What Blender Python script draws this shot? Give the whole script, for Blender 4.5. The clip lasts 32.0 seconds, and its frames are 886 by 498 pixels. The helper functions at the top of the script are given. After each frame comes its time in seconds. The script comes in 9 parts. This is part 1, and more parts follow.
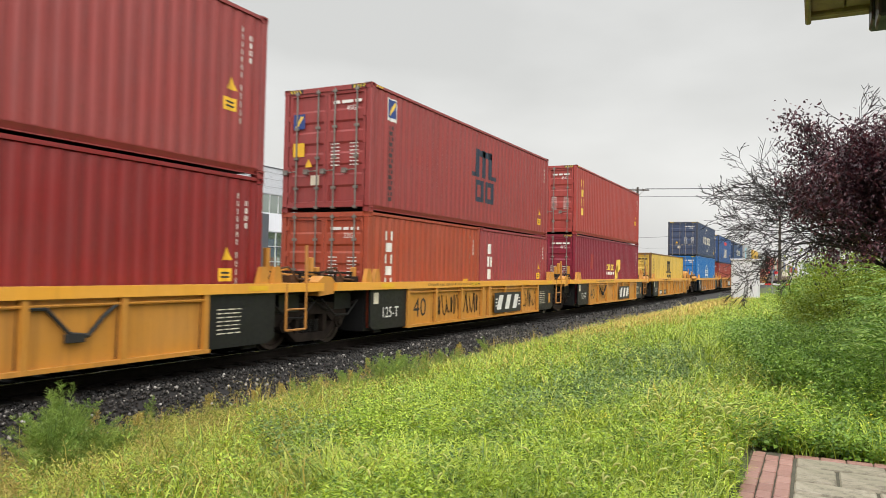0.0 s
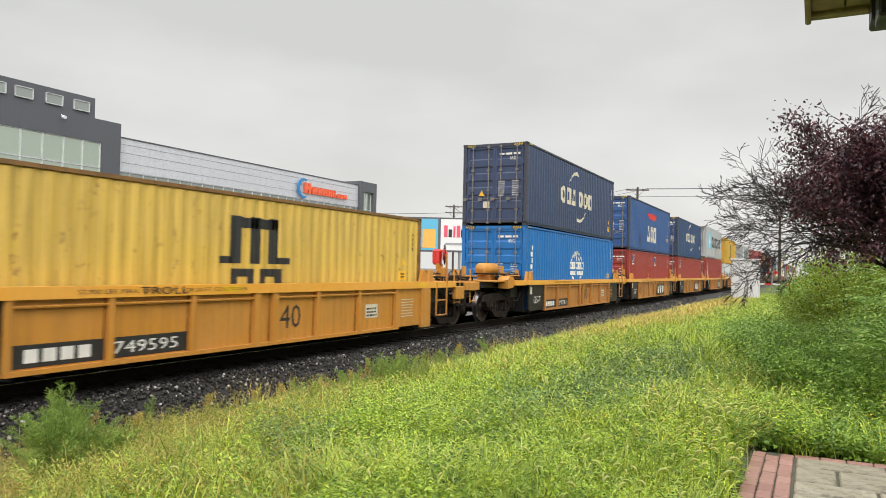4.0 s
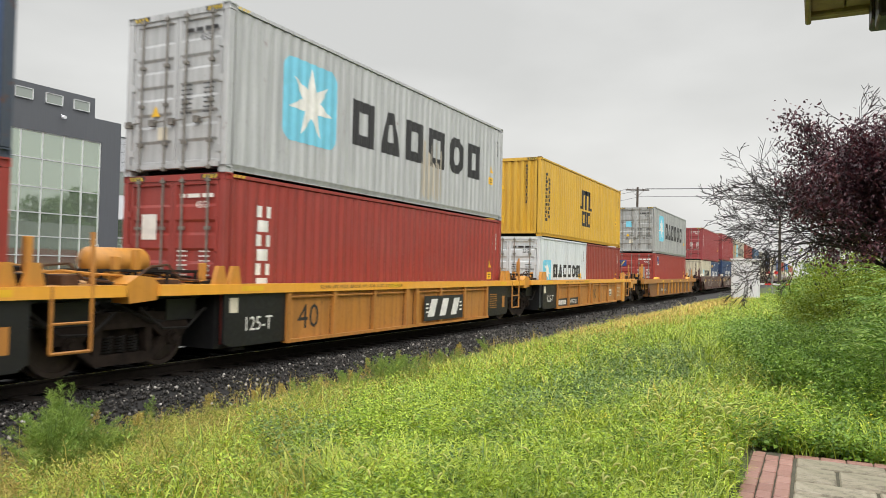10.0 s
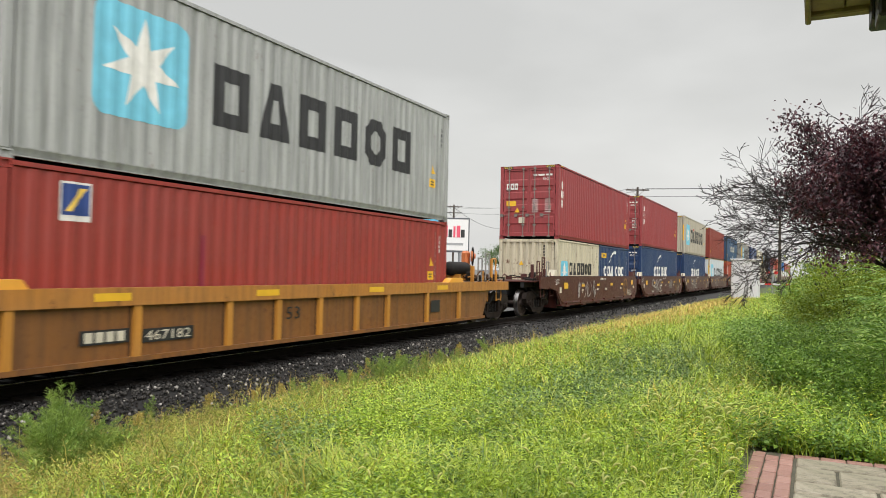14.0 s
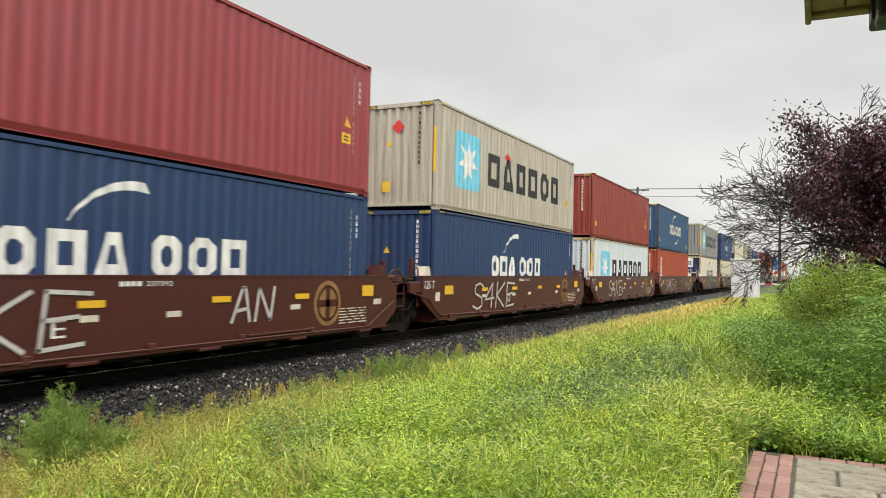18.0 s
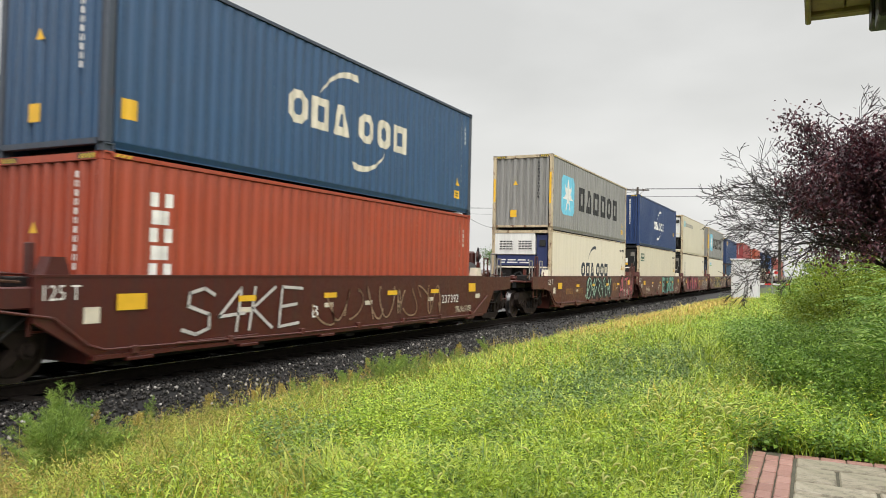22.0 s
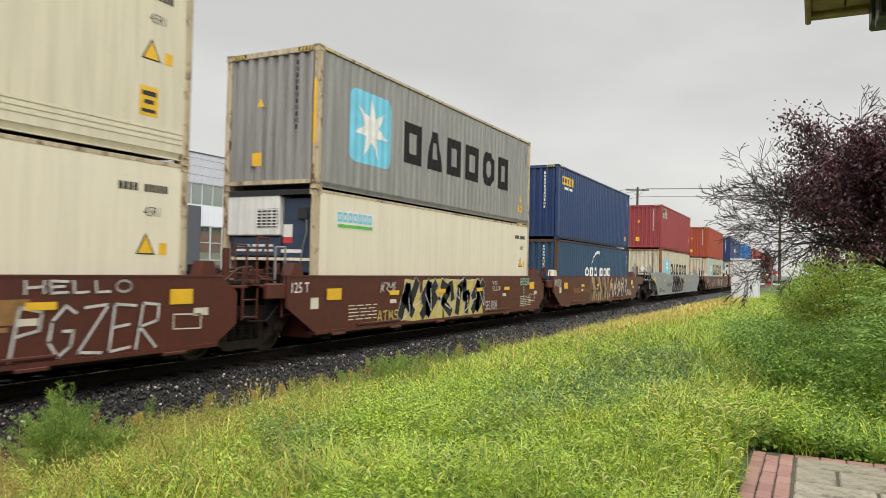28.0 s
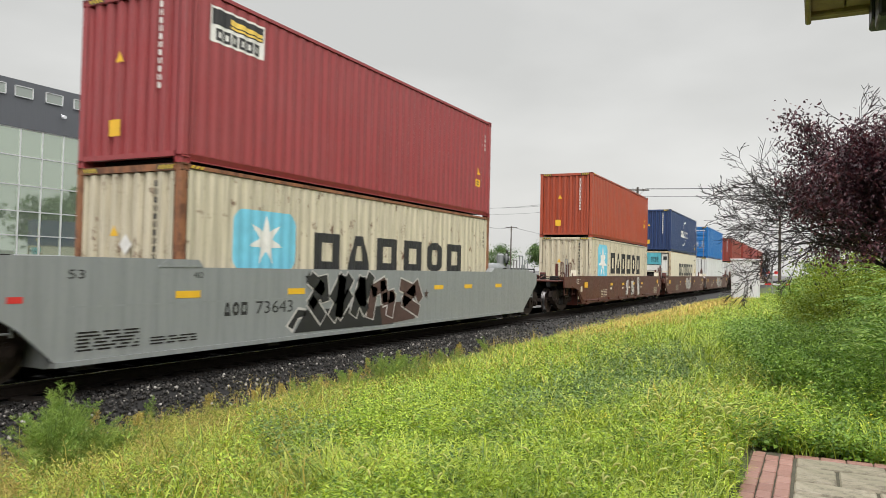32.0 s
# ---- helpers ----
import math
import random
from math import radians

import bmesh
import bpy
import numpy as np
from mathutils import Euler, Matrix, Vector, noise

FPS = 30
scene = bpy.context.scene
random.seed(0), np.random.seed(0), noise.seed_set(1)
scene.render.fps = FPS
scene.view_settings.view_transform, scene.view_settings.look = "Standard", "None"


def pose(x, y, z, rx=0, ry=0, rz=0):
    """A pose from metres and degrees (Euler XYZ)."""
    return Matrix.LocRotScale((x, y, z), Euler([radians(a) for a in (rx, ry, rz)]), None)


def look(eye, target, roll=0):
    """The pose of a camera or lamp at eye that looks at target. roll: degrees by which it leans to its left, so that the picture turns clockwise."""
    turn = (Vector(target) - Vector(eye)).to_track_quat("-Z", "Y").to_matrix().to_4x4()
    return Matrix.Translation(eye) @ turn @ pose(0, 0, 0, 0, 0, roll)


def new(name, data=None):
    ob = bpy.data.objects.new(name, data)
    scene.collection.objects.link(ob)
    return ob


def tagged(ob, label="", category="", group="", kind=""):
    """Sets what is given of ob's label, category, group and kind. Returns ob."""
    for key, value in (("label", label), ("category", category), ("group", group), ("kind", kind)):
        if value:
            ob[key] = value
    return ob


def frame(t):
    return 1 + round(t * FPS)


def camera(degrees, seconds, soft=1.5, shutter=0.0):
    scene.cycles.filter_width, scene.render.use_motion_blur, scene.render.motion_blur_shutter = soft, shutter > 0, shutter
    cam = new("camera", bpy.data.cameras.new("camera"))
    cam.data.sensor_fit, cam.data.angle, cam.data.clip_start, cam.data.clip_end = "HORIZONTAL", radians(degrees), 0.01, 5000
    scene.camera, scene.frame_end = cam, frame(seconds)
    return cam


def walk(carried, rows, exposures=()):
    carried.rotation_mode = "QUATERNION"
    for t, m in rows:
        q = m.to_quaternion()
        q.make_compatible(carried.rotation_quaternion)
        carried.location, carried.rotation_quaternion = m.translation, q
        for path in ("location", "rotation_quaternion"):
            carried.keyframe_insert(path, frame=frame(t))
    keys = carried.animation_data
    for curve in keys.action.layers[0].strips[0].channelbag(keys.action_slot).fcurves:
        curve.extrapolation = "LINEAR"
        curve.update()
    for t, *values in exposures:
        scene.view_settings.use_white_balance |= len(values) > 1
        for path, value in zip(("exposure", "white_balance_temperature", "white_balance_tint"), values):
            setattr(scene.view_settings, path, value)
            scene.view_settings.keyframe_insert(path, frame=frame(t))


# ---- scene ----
# The walk: the camera stands still on its tripod.
cam = camera(62.32, 32.0, soft=0.85, shutter=0.2)
EYE = Vector((0.0, -10.046, 1.615))
YAW, PITCH = radians(26.873), radians(1.53)
AIM = EYE + Vector((math.cos(YAW) * math.cos(PITCH), math.sin(YAW) * math.cos(PITCH), math.sin(PITCH))) * 10
STAND = look(EYE, AIM, roll=1.236)
walk(cam, [(0.0, STAND), (32.0, STAND)], exposures=[(0.0, 0.41), (2.0, 0.41), (3.5, 0.37), (6.0, 0.41), (9.0, 0.40), (11.0, 0.34), (12.5, 0.31), (14.0, 0.31), (17.0, 0.42), (21.0, 0.42), (23.0, 0.38), (25.0, 0.34), (28.0, 0.28), (30.0, 0.36), (31.0, 0.37), (32.0, 0.31)])


# ---- world and sun ----
def build_sky():
    w = bpy.data.worlds.new("overcast_sky")
    scene.world = w
    w.use_nodes = True
    nt = w.node_tree
    nt.nodes.clear()
    N, K = nt.nodes.new, nt.links.new
    out, bg = N("ShaderNodeOutputWorld"), N("ShaderNodeBackground")
    sky = N("ShaderNodeTexSky")
    sky.sky_type = "NISHITA"
    sky.sun_disc = False
    sky.sun_elevation, sky.sun_rotation = radians(33), radians(229)
    sky.air_density, sky.dust_density = 1.5, 6.0
    dim = N("ShaderNodeVectorMath")
    dim.operation = "SCALE"
    dim.inputs[3].default_value = 0.10
    K(sky.outputs[0], dim.inputs[0])
    tc = N("ShaderNodeTexCoord")
    sep = N("ShaderNodeSeparateXYZ")
    K(tc.outputs["Generated"], sep.inputs[0])
    # cloud layers: broad and fine, stretched along the horizon
    mp = N("ShaderNodeMapping")
    mp.inputs["Scale"].default_value = (1.0, 1.0, 2.6)
    mp.inputs["Location"].default_value = (0.35, 0.2, 0.1)
    K(tc.outputs["Generated"], mp.inputs[0])
    n1 = N("ShaderNodeTexNoise")
    n1.inputs["Scale"].default_value, n1.inputs["Detail"].default_value, n1.inputs["Roughness"].default_value = 1.9, 5.0, 0.45
    K(mp.outputs[0], n1.inputs["Vector"])
    ramp = N("ShaderNodeValToRGB")
    ramp.color_ramp.elements[0].position, ramp.color_ramp.elements[1].position = 0.36, 0.64
    ramp.color_ramp.elements[0].color = (0.530, 0.529, 0.514, 1)
    ramp.color_ramp.elements[1].color = (0.690, 0.688, 0.672, 1)
    K(n1.outputs["Fac"], ramp.inputs[0])
    # an overcast sky grows brighter towards the zenith
    up = N("ShaderNodeMapRange")
    up.interpolation_type = "SMOOTHSTEP"
    up.inputs["From Min"].default_value, up.inputs["From Max"].default_value = 0.38, 1.0
    up.inputs["To Min"].default_value, up.inputs["To Max"].default_value = 1.0, 4.2
    K(sep.outputs["Z"], up.inputs["Value"])
    mul = N("ShaderNodeVectorMath")
    mul.operation = "SCALE"
    K(ramp.outputs[0], mul.inputs[0])
    K(up.outputs[0], mul.inputs[3])
    mix = N("ShaderNodeMix")
    mix.data_type = "RGBA"
    mix.inputs[0].default_value = 0.93
    K(dim.outputs[0], mix.inputs[6])
    K(mul.outputs[0], mix.inputs[7])
    K(mix.outputs[2], bg.inputs[0])
    bg.inputs[1].default_value = 1.0
    K(bg.outputs[0], out.inputs[0])


build_sky()
sun = new("sun", bpy.data.lights.new("sun", "SUN"))
sun.data.energy, sun.data.angle, sun.data.color = 1.75, radians(60), (1.0, 0.97, 0.93)
sun.matrix_world = look((-46, -40, 40), (0, 0, 0))


# ---- materials ----
def lin(h):
    c = [int(h[i:i + 2], 16) / 255 for i in (0, 2, 4)]
    return tuple(v / 12.92 if v <= 0.04045 else ((v + 0.055) / 1.055) ** 2.4 for v in c)


def mat_base(name):
    m = bpy.data.materials.new(name)
    m.use_nodes = True
    nt = m.node_tree
    return m, nt, nt.nodes["Principled BSDF"]


def noise_node(nt, vec, scale, detail=4.0, rough=0.55):
    n = nt.nodes.new("ShaderNodeTexNoise")
    n.inputs["Scale"].default_value, n.inputs["Detail"].default_value, n.inputs["Roughness"].default_value = scale, detail, rough
    if vec:
        nt.links.new(vec, n.inputs["Vector"])
    return n.outputs["Fac"]


def mapped(nt, src, scale):
    m = nt.nodes.new("ShaderNodeMapping")
    m.inputs["Scale"].default_value = scale
    nt.links.new(src, m.inputs[0])
    return m.outputs[0]


def ranged(nt, val, a, b, c=0.0, d=1.0):
    m = nt.nodes.new("ShaderNodeMapRange")
    for i, v in enumerate((a, b, c, d)):
        m.inputs[i + 1].default_value = v
    nt.links.new(val, m.inputs[0])
    return m.outputs[0]


def blend(nt, fac, a, b, mode="MIX"):
    m = nt.nodes.new("ShaderNodeMix")
    m.data_type, m.blend_type = "RGBA", mode
    for sock, v in ((0, fac), (6, a), (7, b)):
        if isinstance(v, (int, float)):
            m.inputs[sock].default_value = v
        elif isinstance(v, tuple):
            m.inputs[sock].default_value = (*v[:3], 1)
        else:
            nt.links.new(v, m.inputs[sock])
    return m.outputs[2]


def bump(nt, bsdf, height, strength, dist=0.01):
    b = nt.nodes.new("ShaderNodeBump")
    b.inputs["Strength"].default_value, b.inputs["Distance"].default_value = strength, dist
    nt.links.new(height, b.inputs["Height"])
    nt.links.new(b.outputs[0], bsdf.inputs["Normal"])


MATS = {}


def paint(name, hexcol, rough=0.5, dirt=0.35, rust=0.12, metal=0.0):
    """Weathered coach paint: faded patches, rain streaks, rust spots."""
    if name in MATS:
        return MATS[name]
    m, nt, bs = mat_base(name)
    K = nt.links.new
    tc = nt.nodes.new("ShaderNodeTexCoord")
    oi = nt.nodes.new("ShaderNodeObjectInfo")
    P = tc.outputs["Object"]
    off = nt.nodes.new("ShaderNodeVectorMath")
    off.operation = "ADD"
    K(P, off.inputs[0])
    jog = nt.nodes.new("ShaderNodeVectorMath")
    jog.operation = "SCALE"
    jog.inputs[0].default_value = (37.0, 19.0, 11.0)
    K(oi.outputs["Random"], jog.inputs[3])
    K(jog.outputs[0], off.inputs[1])
    P = off.outputs[0]
    base = lin(hexcol)
    fade = tuple(min(1, v * 0.88 + 0.09 * max(base)) for v in base)
    grime = tuple(v * 0.35 + 0.015 for v in base)
    patch = noise_node(nt, mapped(nt, P, (0.5, 0.5, 0.9)), 1.6, 5)
    col = blend(nt, ranged(nt, patch, 0.35, 0.75, 0.0, 0.55), base, fade)
    streak = noise_node(nt, mapped(nt, P, (7.0, 7.0, 0.35)), 1.4, 4, 0.6)
    col = blend(nt, ranged(nt, streak, 0.42, 0.72, 0.0, dirt * 1.25), col, grime)
    fine = noise_node(nt, P, 14.0, 5, 0.65)
    col = blend(nt, ranged(nt, fine, 0.55, 0.8, 0.0, dirt * 0.6), col, grime)
    spots = noise_node(nt, mapped(nt, P, (1.0, 1.0, 0.6)), 5.0, 6, 0.72)
    col = blend(nt, ranged(nt, spots, 0.66 - rust * 0.25, 0.74 - rust * 0.2, 0.0, min(1.0, rust * 4)), col, (0.10, 0.038, 0.018))
    runs = noise_node(nt, mapped(nt, P, (11.0, 11.0, 0.22)), 1.7, 5, 0.7)
    col = blend(nt, ranged(nt, runs, 0.60, 0.72, 0.0, min(0.85, dirt * 0.7 + rust * 2.0)), col, tuple(v * 0.3 + w for v, w in zip(base, (0.030, 0.014, 0.008))))
    scuff = noise_node(nt, mapped(nt, P, (1.2, 1.2, 6.0)), 4.0, 6, 0.75)
    col = blend(nt, ranged(nt, scuff, 0.66, 0.76, 0.0, 0.5), col, tuple(min(1, v * 0.7 + 0.12) for v in base))
    K(col, bs.inputs["Base Color"])
    K(ranged(nt, fine, 0.3, 0.75, rough - 0.16, rough + 0.12), bs.inputs["Roughness"])
    bs.inputs["Metallic"].default_value = metal
    bs.inputs["Specular IOR Level"].default_value = 0.5
    bump(nt, bs, blend(nt, 0.4, patch, fine), 0.12, 0.02)
    MATS[name] = m
    return m


def plain(name, col, rough=0.6, metal=0.0, vary=0.25, scale=6.0, gloss=0.5):
    if name in MATS:
        return MATS[name]
    m, nt, bs = mat_base(name)
    tc = nt.nodes.new("ShaderNodeTexCoord")
    col = lin(col) if isinstance(col, str) else col
    n = noise_node(nt, tc.outputs["Object"], scale, 5, 0.6)
    nt.links.new(blend(nt, ranged(nt, n, 0.3, 0.75), tuple(v * (1 - vary) for v in col), tuple(min(1, v * (1 + vary * 0.6)) for v in col)), bs.inputs["Base Color"])
    bs.inputs["Roughness"].default_value, bs.inputs["Metallic"].default_value = rough, metal
    bs.inputs["Specular IOR Level"].default_value = gloss
    bump(nt, bs, n, 0.1, 0.01)
    MATS[name] = m
    return m


def foliage(name, cols, rough=0.55, trans=0.35, patch_col=None, patch_scale=0.5, patch_amt=0.8, clump=0):
    """Leaves and blades: each island has its own green, and light shines through."""
    m, nt, bs = mat_base(name)
    K = nt.links.new
    g = nt.nodes.new("ShaderNodeNewGeometry")
    ramp = nt.nodes.new("ShaderNodeValToRGB")
    el = ramp.color_ramp.elements
    while len(el) < len(cols):
        el.new(0.5)
    for i, c in enumerate(cols):
        el[i].position = i / (len(cols) - 1)
        el[i].color = (*c, 1)
    K(g.outputs["Random Per Island"], ramp.inputs[0])
    col = ramp.outputs[0]
    tc = nt.nodes.new("ShaderNodeTexCoord")
    if patch_col:
        n = noise_node(nt, tc.outputs["Object"], patch_scale, 4, 0.6)
        col = blend(nt, ranged(nt, n, 0.5, 0.68, 0.0, patch_amt), col, patch_col)
    if clump:
        # plants differ from one to the next, more than leaves on one plant do
        n = noise_node(nt, tc.outputs["Object"], clump, 3, 0.55)
        col = blend(nt, ranged(nt, n, 0.36, 0.50, 0.45, 0.0), col, tuple(v * w for v, w in zip(cols[0], (0.75, 0.95, 0.9))))
        col = blend(nt, ranged(nt, n, 0.54, 0.66, 0.0, 0.55), col, tuple(min(0.9, v * w) for v, w in zip(cols[-1], (1.02, 1.04, 1.15))))
    K(col, bs.inputs["Base Color"])
    bs.inputs["Roughness"].default_value = rough
    tr = nt.nodes.new("ShaderNodeBsdfTranslucent")
    K(col, tr.inputs[0])
    mx = nt.nodes.new("ShaderNodeMixShader")
    mx.inputs[0].default_value = trans
    K(bs.outputs[0], mx.inputs[1])
    K(tr.outputs[0], mx.inputs[2])
    K(mx.outputs[0], nt.nodes["Material Output"].inputs[0])
    MATS[name] = m
    return m


def glass(name, tint=(0.02, 0.03, 0.03), rough=0.04, metal=0.0):
    m, nt, bs = mat_base(name)
    bs.inputs["Base Color"].default_value = (*tint, 1)
    bs.inputs["Roughness"].default_value = rough
    bs.inputs["Specular IOR Level"].default_value = 1.0
    bs.inputs["IOR"].default_value = 2.0
    bs.inputs["Metallic"].default_value = metal
    tc = nt.nodes.new("ShaderNodeTexCoord")
    bump(nt, bs, noise_node(nt, tc.outputs["Object"], 0.6, 2), 0.05, 0.05)
    MATS[name] = m
    return m


# ---- mesh helpers ----
def box(bm, x0, x1, y0, y1, z0, z1, bev=0.0):
    v = [bm.verts.new((x, y, z)) for x in (x0, x1) for y in (y0, y1) for z in (z0, z1)]
    fs = [bm.faces.new([v[i] for i in q]) for q in ((0, 1, 3, 2), (4, 6, 7, 5), (0, 4, 5, 1), (2, 3, 7, 6), (0, 2, 6, 4), (1, 5, 7, 3))]
    if bev:
        es = list({e for f in fs for e in f.edges})
        bmesh.ops.bevel(bm, geom=es, offset=bev, segments=1, affect="EDGES")


def prism(bm, pts, y0, y1):
    """A polygon in x and z, drawn out along y."""
    a = [bm.verts.new((x, y0, z)) for x, z in pts]
    b = [bm.verts.new((x, y1, z)) for x, z in pts]
    n = len(pts)
    bm.faces.new(a)
    bm.faces.new(b[::-1])
    for i in range(n):
        bm.faces.new((a[i], b[i], b[(i + 1) % n], a[(i + 1) % n]))


def rod(bm, p, q, r, seg=8, r2=None, caps=True):
    p, q = Vector(p), Vector(q)
    d = (q - p).normalized()
    s = d.orthogonal().normalized()
    t = d.cross(s)
    r2 = r if r2 is None else r2
    ra, rb = [], []
    for i in range(seg):
        a = math.tau * i / seg
        o = s * math.cos(a) + t * math.sin(a)
        ra.append(bm.verts.new(p + o * r))
        rb.append(bm.verts.new(q + o * r2))
    for i in range(seg):
        j = (i + 1) % seg
        bm.faces.new((ra[i], ra[j], rb[j], rb[i]))
    if caps:
        bm.faces.new(ra[::-1])
        bm.faces.new(rb)


def tube(bm, pts, r, seg=6):
    for a, b in zip(pts, pts[1:]):
        rod(bm, a, b, r, seg)


def lathe(bm, prof, axis_y=True, seg=24, c=(0, 0, 0)):
    """Turn a profile of (radius, along) round the y axis."""
    rings = []
    for r, y in prof:
        rings.append([bm.verts.new((c[0] + r * math.cos(math.tau * i / seg), c[1] + y, c[2] + r * math.sin(math.tau * i / seg))) for i in range(seg)])
    for a, b in zip(rings, rings[1:]):
        for i in range(seg):
            j = (i + 1) % seg
            bm.faces.new((a[i], a[j], b[j], b[i]))


def done(bm, name, smooth=False):
    bmesh.ops.recalc_face_normals(bm, faces=bm.faces)
    me = bpy.data.meshes.new(name)
    bm.to_mesh(me)
    bm.free()
    if smooth:
        for p in me.polygons:
            p.use_smooth = True
    return me


SHARED = {}


def shared(key, build, smooth=False):
    """A mesh that alike parts share."""
    if key not in SHARED:
        bm = bmesh.new()
        build(bm)
        SHARED[key] = done(bm, str(key[0]), smooth)
    return SHARED[key]


def place(name, me, mat, parent, m=None, label=""):
    """Link a mesh as one part; the material sits on the object, so that alike meshes are shared."""
    if not me.materials:
        me.materials.append(mat)
    ob = new(name, me)
    ob.material_slots[0].link = "OBJECT"
    ob.material_slots[0].material = mat
    if parent:
        ob.parent = parent
    if m is not None:
        ob.matrix_basis = m
    if label:
        ob["label"] = label
    return ob


def part(name, bm, mat, parent, label="", smooth=False):
    return place(name, done(bm, name, smooth), mat, parent, None, label)


def np_mesh(name, verts, faces, mat):
    """A big mesh from arrays; faces is a list of arrays of equal-sided faces."""
    me = bpy.data.meshes.new(name)
    me.vertices.add(len(verts))
    me.vertices.foreach_set("co", np.asarray(verts, np.float32).ravel())
    nl = sum(f.size for f in faces)
    nf = sum(len(f) for f in faces)
    me.loops.add(nl)
    me.polygons.add(nf)
    me.loops.foreach_set("vertex_index", np.concatenate([f.ravel() for f in faces]).astype(np.int32))
    sizes = np.concatenate([np.full(len(f), f.shape[1]) for f in faces])
    me.polygons.foreach_set("loop_start", np.concatenate([[0], np.cumsum(sizes)[:-1]]).astype(np.int32))
    me.update(calc_edges=True)
    me.validate()
    me.materials.append(mat)
    return new(name, me)


# lettering, made once
TEXT_BODIES = ["125-T", "125 T", "40", "53", "749595", "749781", "467182", "237392", "73643", "238855", "238853", "A", "B", "D", "E", "45G1", "42G1", "22G1", "45R1",
               "52,900 LBS. MAX. GROSS WT. FOR 20 FT. CONTAINER", "WELL LD LMT 124,200", "LD LMT 124,500", "HELLO", "TROLL", "L 261-6"]
TEXTS = {}


def build_texts():
    obs = []
    for body in TEXT_BODIES:
        cu = bpy.data.curves.new("letters", "FONT")
        cu.body, cu.size, cu.resolution_u = body, 1.0, 2
        obs.append((body, new("letters", cu)))
    dg = bpy.context.evaluated_depsgraph_get()
    dg.update()
    for body, ob in obs:
        me = ob.evaluated_get(dg).to_mesh()
        me.calc_loop_triangles()
        co = [(v.co.x, v.co.y) for v in me.vertices]
        tris = [[co[i] for i in t.vertices] for t in me.loop_triangles]
        xs = [p[0] for t in tris for p in t]
        ys = [p[1] for t in tris for p in t]
        a, b, c, d = min(xs), max(xs), min(ys), max(ys)
        TEXTS[body] = [[((p[0] - a) / (b - a), (p[1] - c) / (d - c)) for p in t] for t in tris]
        ob.evaluated_get(dg).to_mesh_clear()
        cu = ob.data
        bpy.data.objects.remove(ob)
        bpy.data.curves.remove(cu)


build_texts()

# ---- ground, track bed, paving ----
def smooth01(t):
    t = min(1.0, max(0.0, t))
    return t * t * (3 - 2 * t)


def ground_z(x, y):
    """The verge rises from the foot of the ballast to the paving."""
    if y > 2.6:
        return -0.35
    if y > -2.5:
        return -0.55
    if x < 7.2 and y < -9.8:
        return -0.14
    z = -0.48 + 0.45 * smooth01((-2.6 - y) / 4.2)
    return z + 0.03 * math.sin(x * 0.9) * math.sin(y * 1.3)


def make_ground():
    xs = [-4000, -600, -120, -40, -12] + [i * 1.0 for i in range(-6, 71)] + [80, 95, 120, 180, 300, 600, 1500, 4000]
    ys = [-4000, -600, -120, -50, -30, -20] + [-16 + 0.5 * i for i in range(0, 28)] + [-2.3, 2.3, 2.8, 5, 10, 20, 40, 80, 200, 600, 4000]
    v = np.array([(x, y, ground_z(x, y) if -16 <= y <= 3 and -12 <= x <= 70 else ground_z(0, y)) for x in xs for y in ys])
    ny = len(ys)
    f = np.array([(i * ny + j, (i + 1) * ny + j, (i + 1) * ny + j + 1, i * ny + j + 1) for i in range(len(xs) - 1) for j in range(ny - 1)])
    m, nt, bs = mat_base("earth")
    tc = nt.nodes.new("ShaderNodeTexCoord")
    P = tc.outputs["Object"]
    n1, n2 = noise_node(nt, P, 0.6, 6), noise_node(nt, P, 9.0, 6, 0.7)
    soil = blend(nt, n2, (0.035, 0.04, 0.015), (0.09, 0.08, 0.035))
    grass = blend(nt, n2, (0.03, 0.07, 0.012), (0.10, 0.16, 0.03))
    col = blend(nt, ranged(nt, n1, 0.4, 0.6), soil, grass)
    # asphalt and gravel yard on the far side of the track
    sep = nt.nodes.new("ShaderNodeSeparateXYZ")
    nt.links.new(P, sep.inputs[0])
    yard = blend(nt, n2, (0.05, 0.05, 0.052), (0.16, 0.155, 0.15))
    col = blend(nt, ranged(nt, sep.outputs["Y"], 2.0, 2.4), col, yard)
    nt.links.new(col, bs.inputs["Base Color"])
    bs.inputs["Roughness"].default_value = 0.85
    bump(nt, bs, n2, 0.6, 0.05)
    tagged(np_mesh("ground", v, [f], m), "weedy earth verge beside the track and asphalt yard behind it", "ground", kind="structure")


make_ground()
m, nt, bs = mat_base("ballast_stone")
_g = nt.nodes.new("ShaderNodeNewGeometry")
_r = nt.nodes.new("ShaderNodeValToRGB")
_e = _r.color_ramp.elements
_e[0].color, _e[1].color = (0.006, 0.006, 0.006, 1), (0.52, 0.49, 0.46, 1)
for _p, _c in ((0.45, (0.016, 0.0145, 0.0135)), (0.76, (0.045, 0.041, 0.038)), (0.92, (0.14, 0.13, 0.12))):
    _e.new(_p).color = (*_c, 1)
nt.links.new(_g.outputs["Random Per Island"], _r.inputs[0])
_t = nt.nodes.new("ShaderNodeTexCoord")
_n = noise_node(nt, _t.outputs["Object"], 30.0, 4)
nt.links.new(blend(nt, ranged(nt, _n, 0.3, 0.7, 0.0, 0.5), _r.outputs[0], (0.03, 0.027, 0.025)), bs.inputs["Base Color"])
bs.inputs["Roughness"].default_value = 0.5
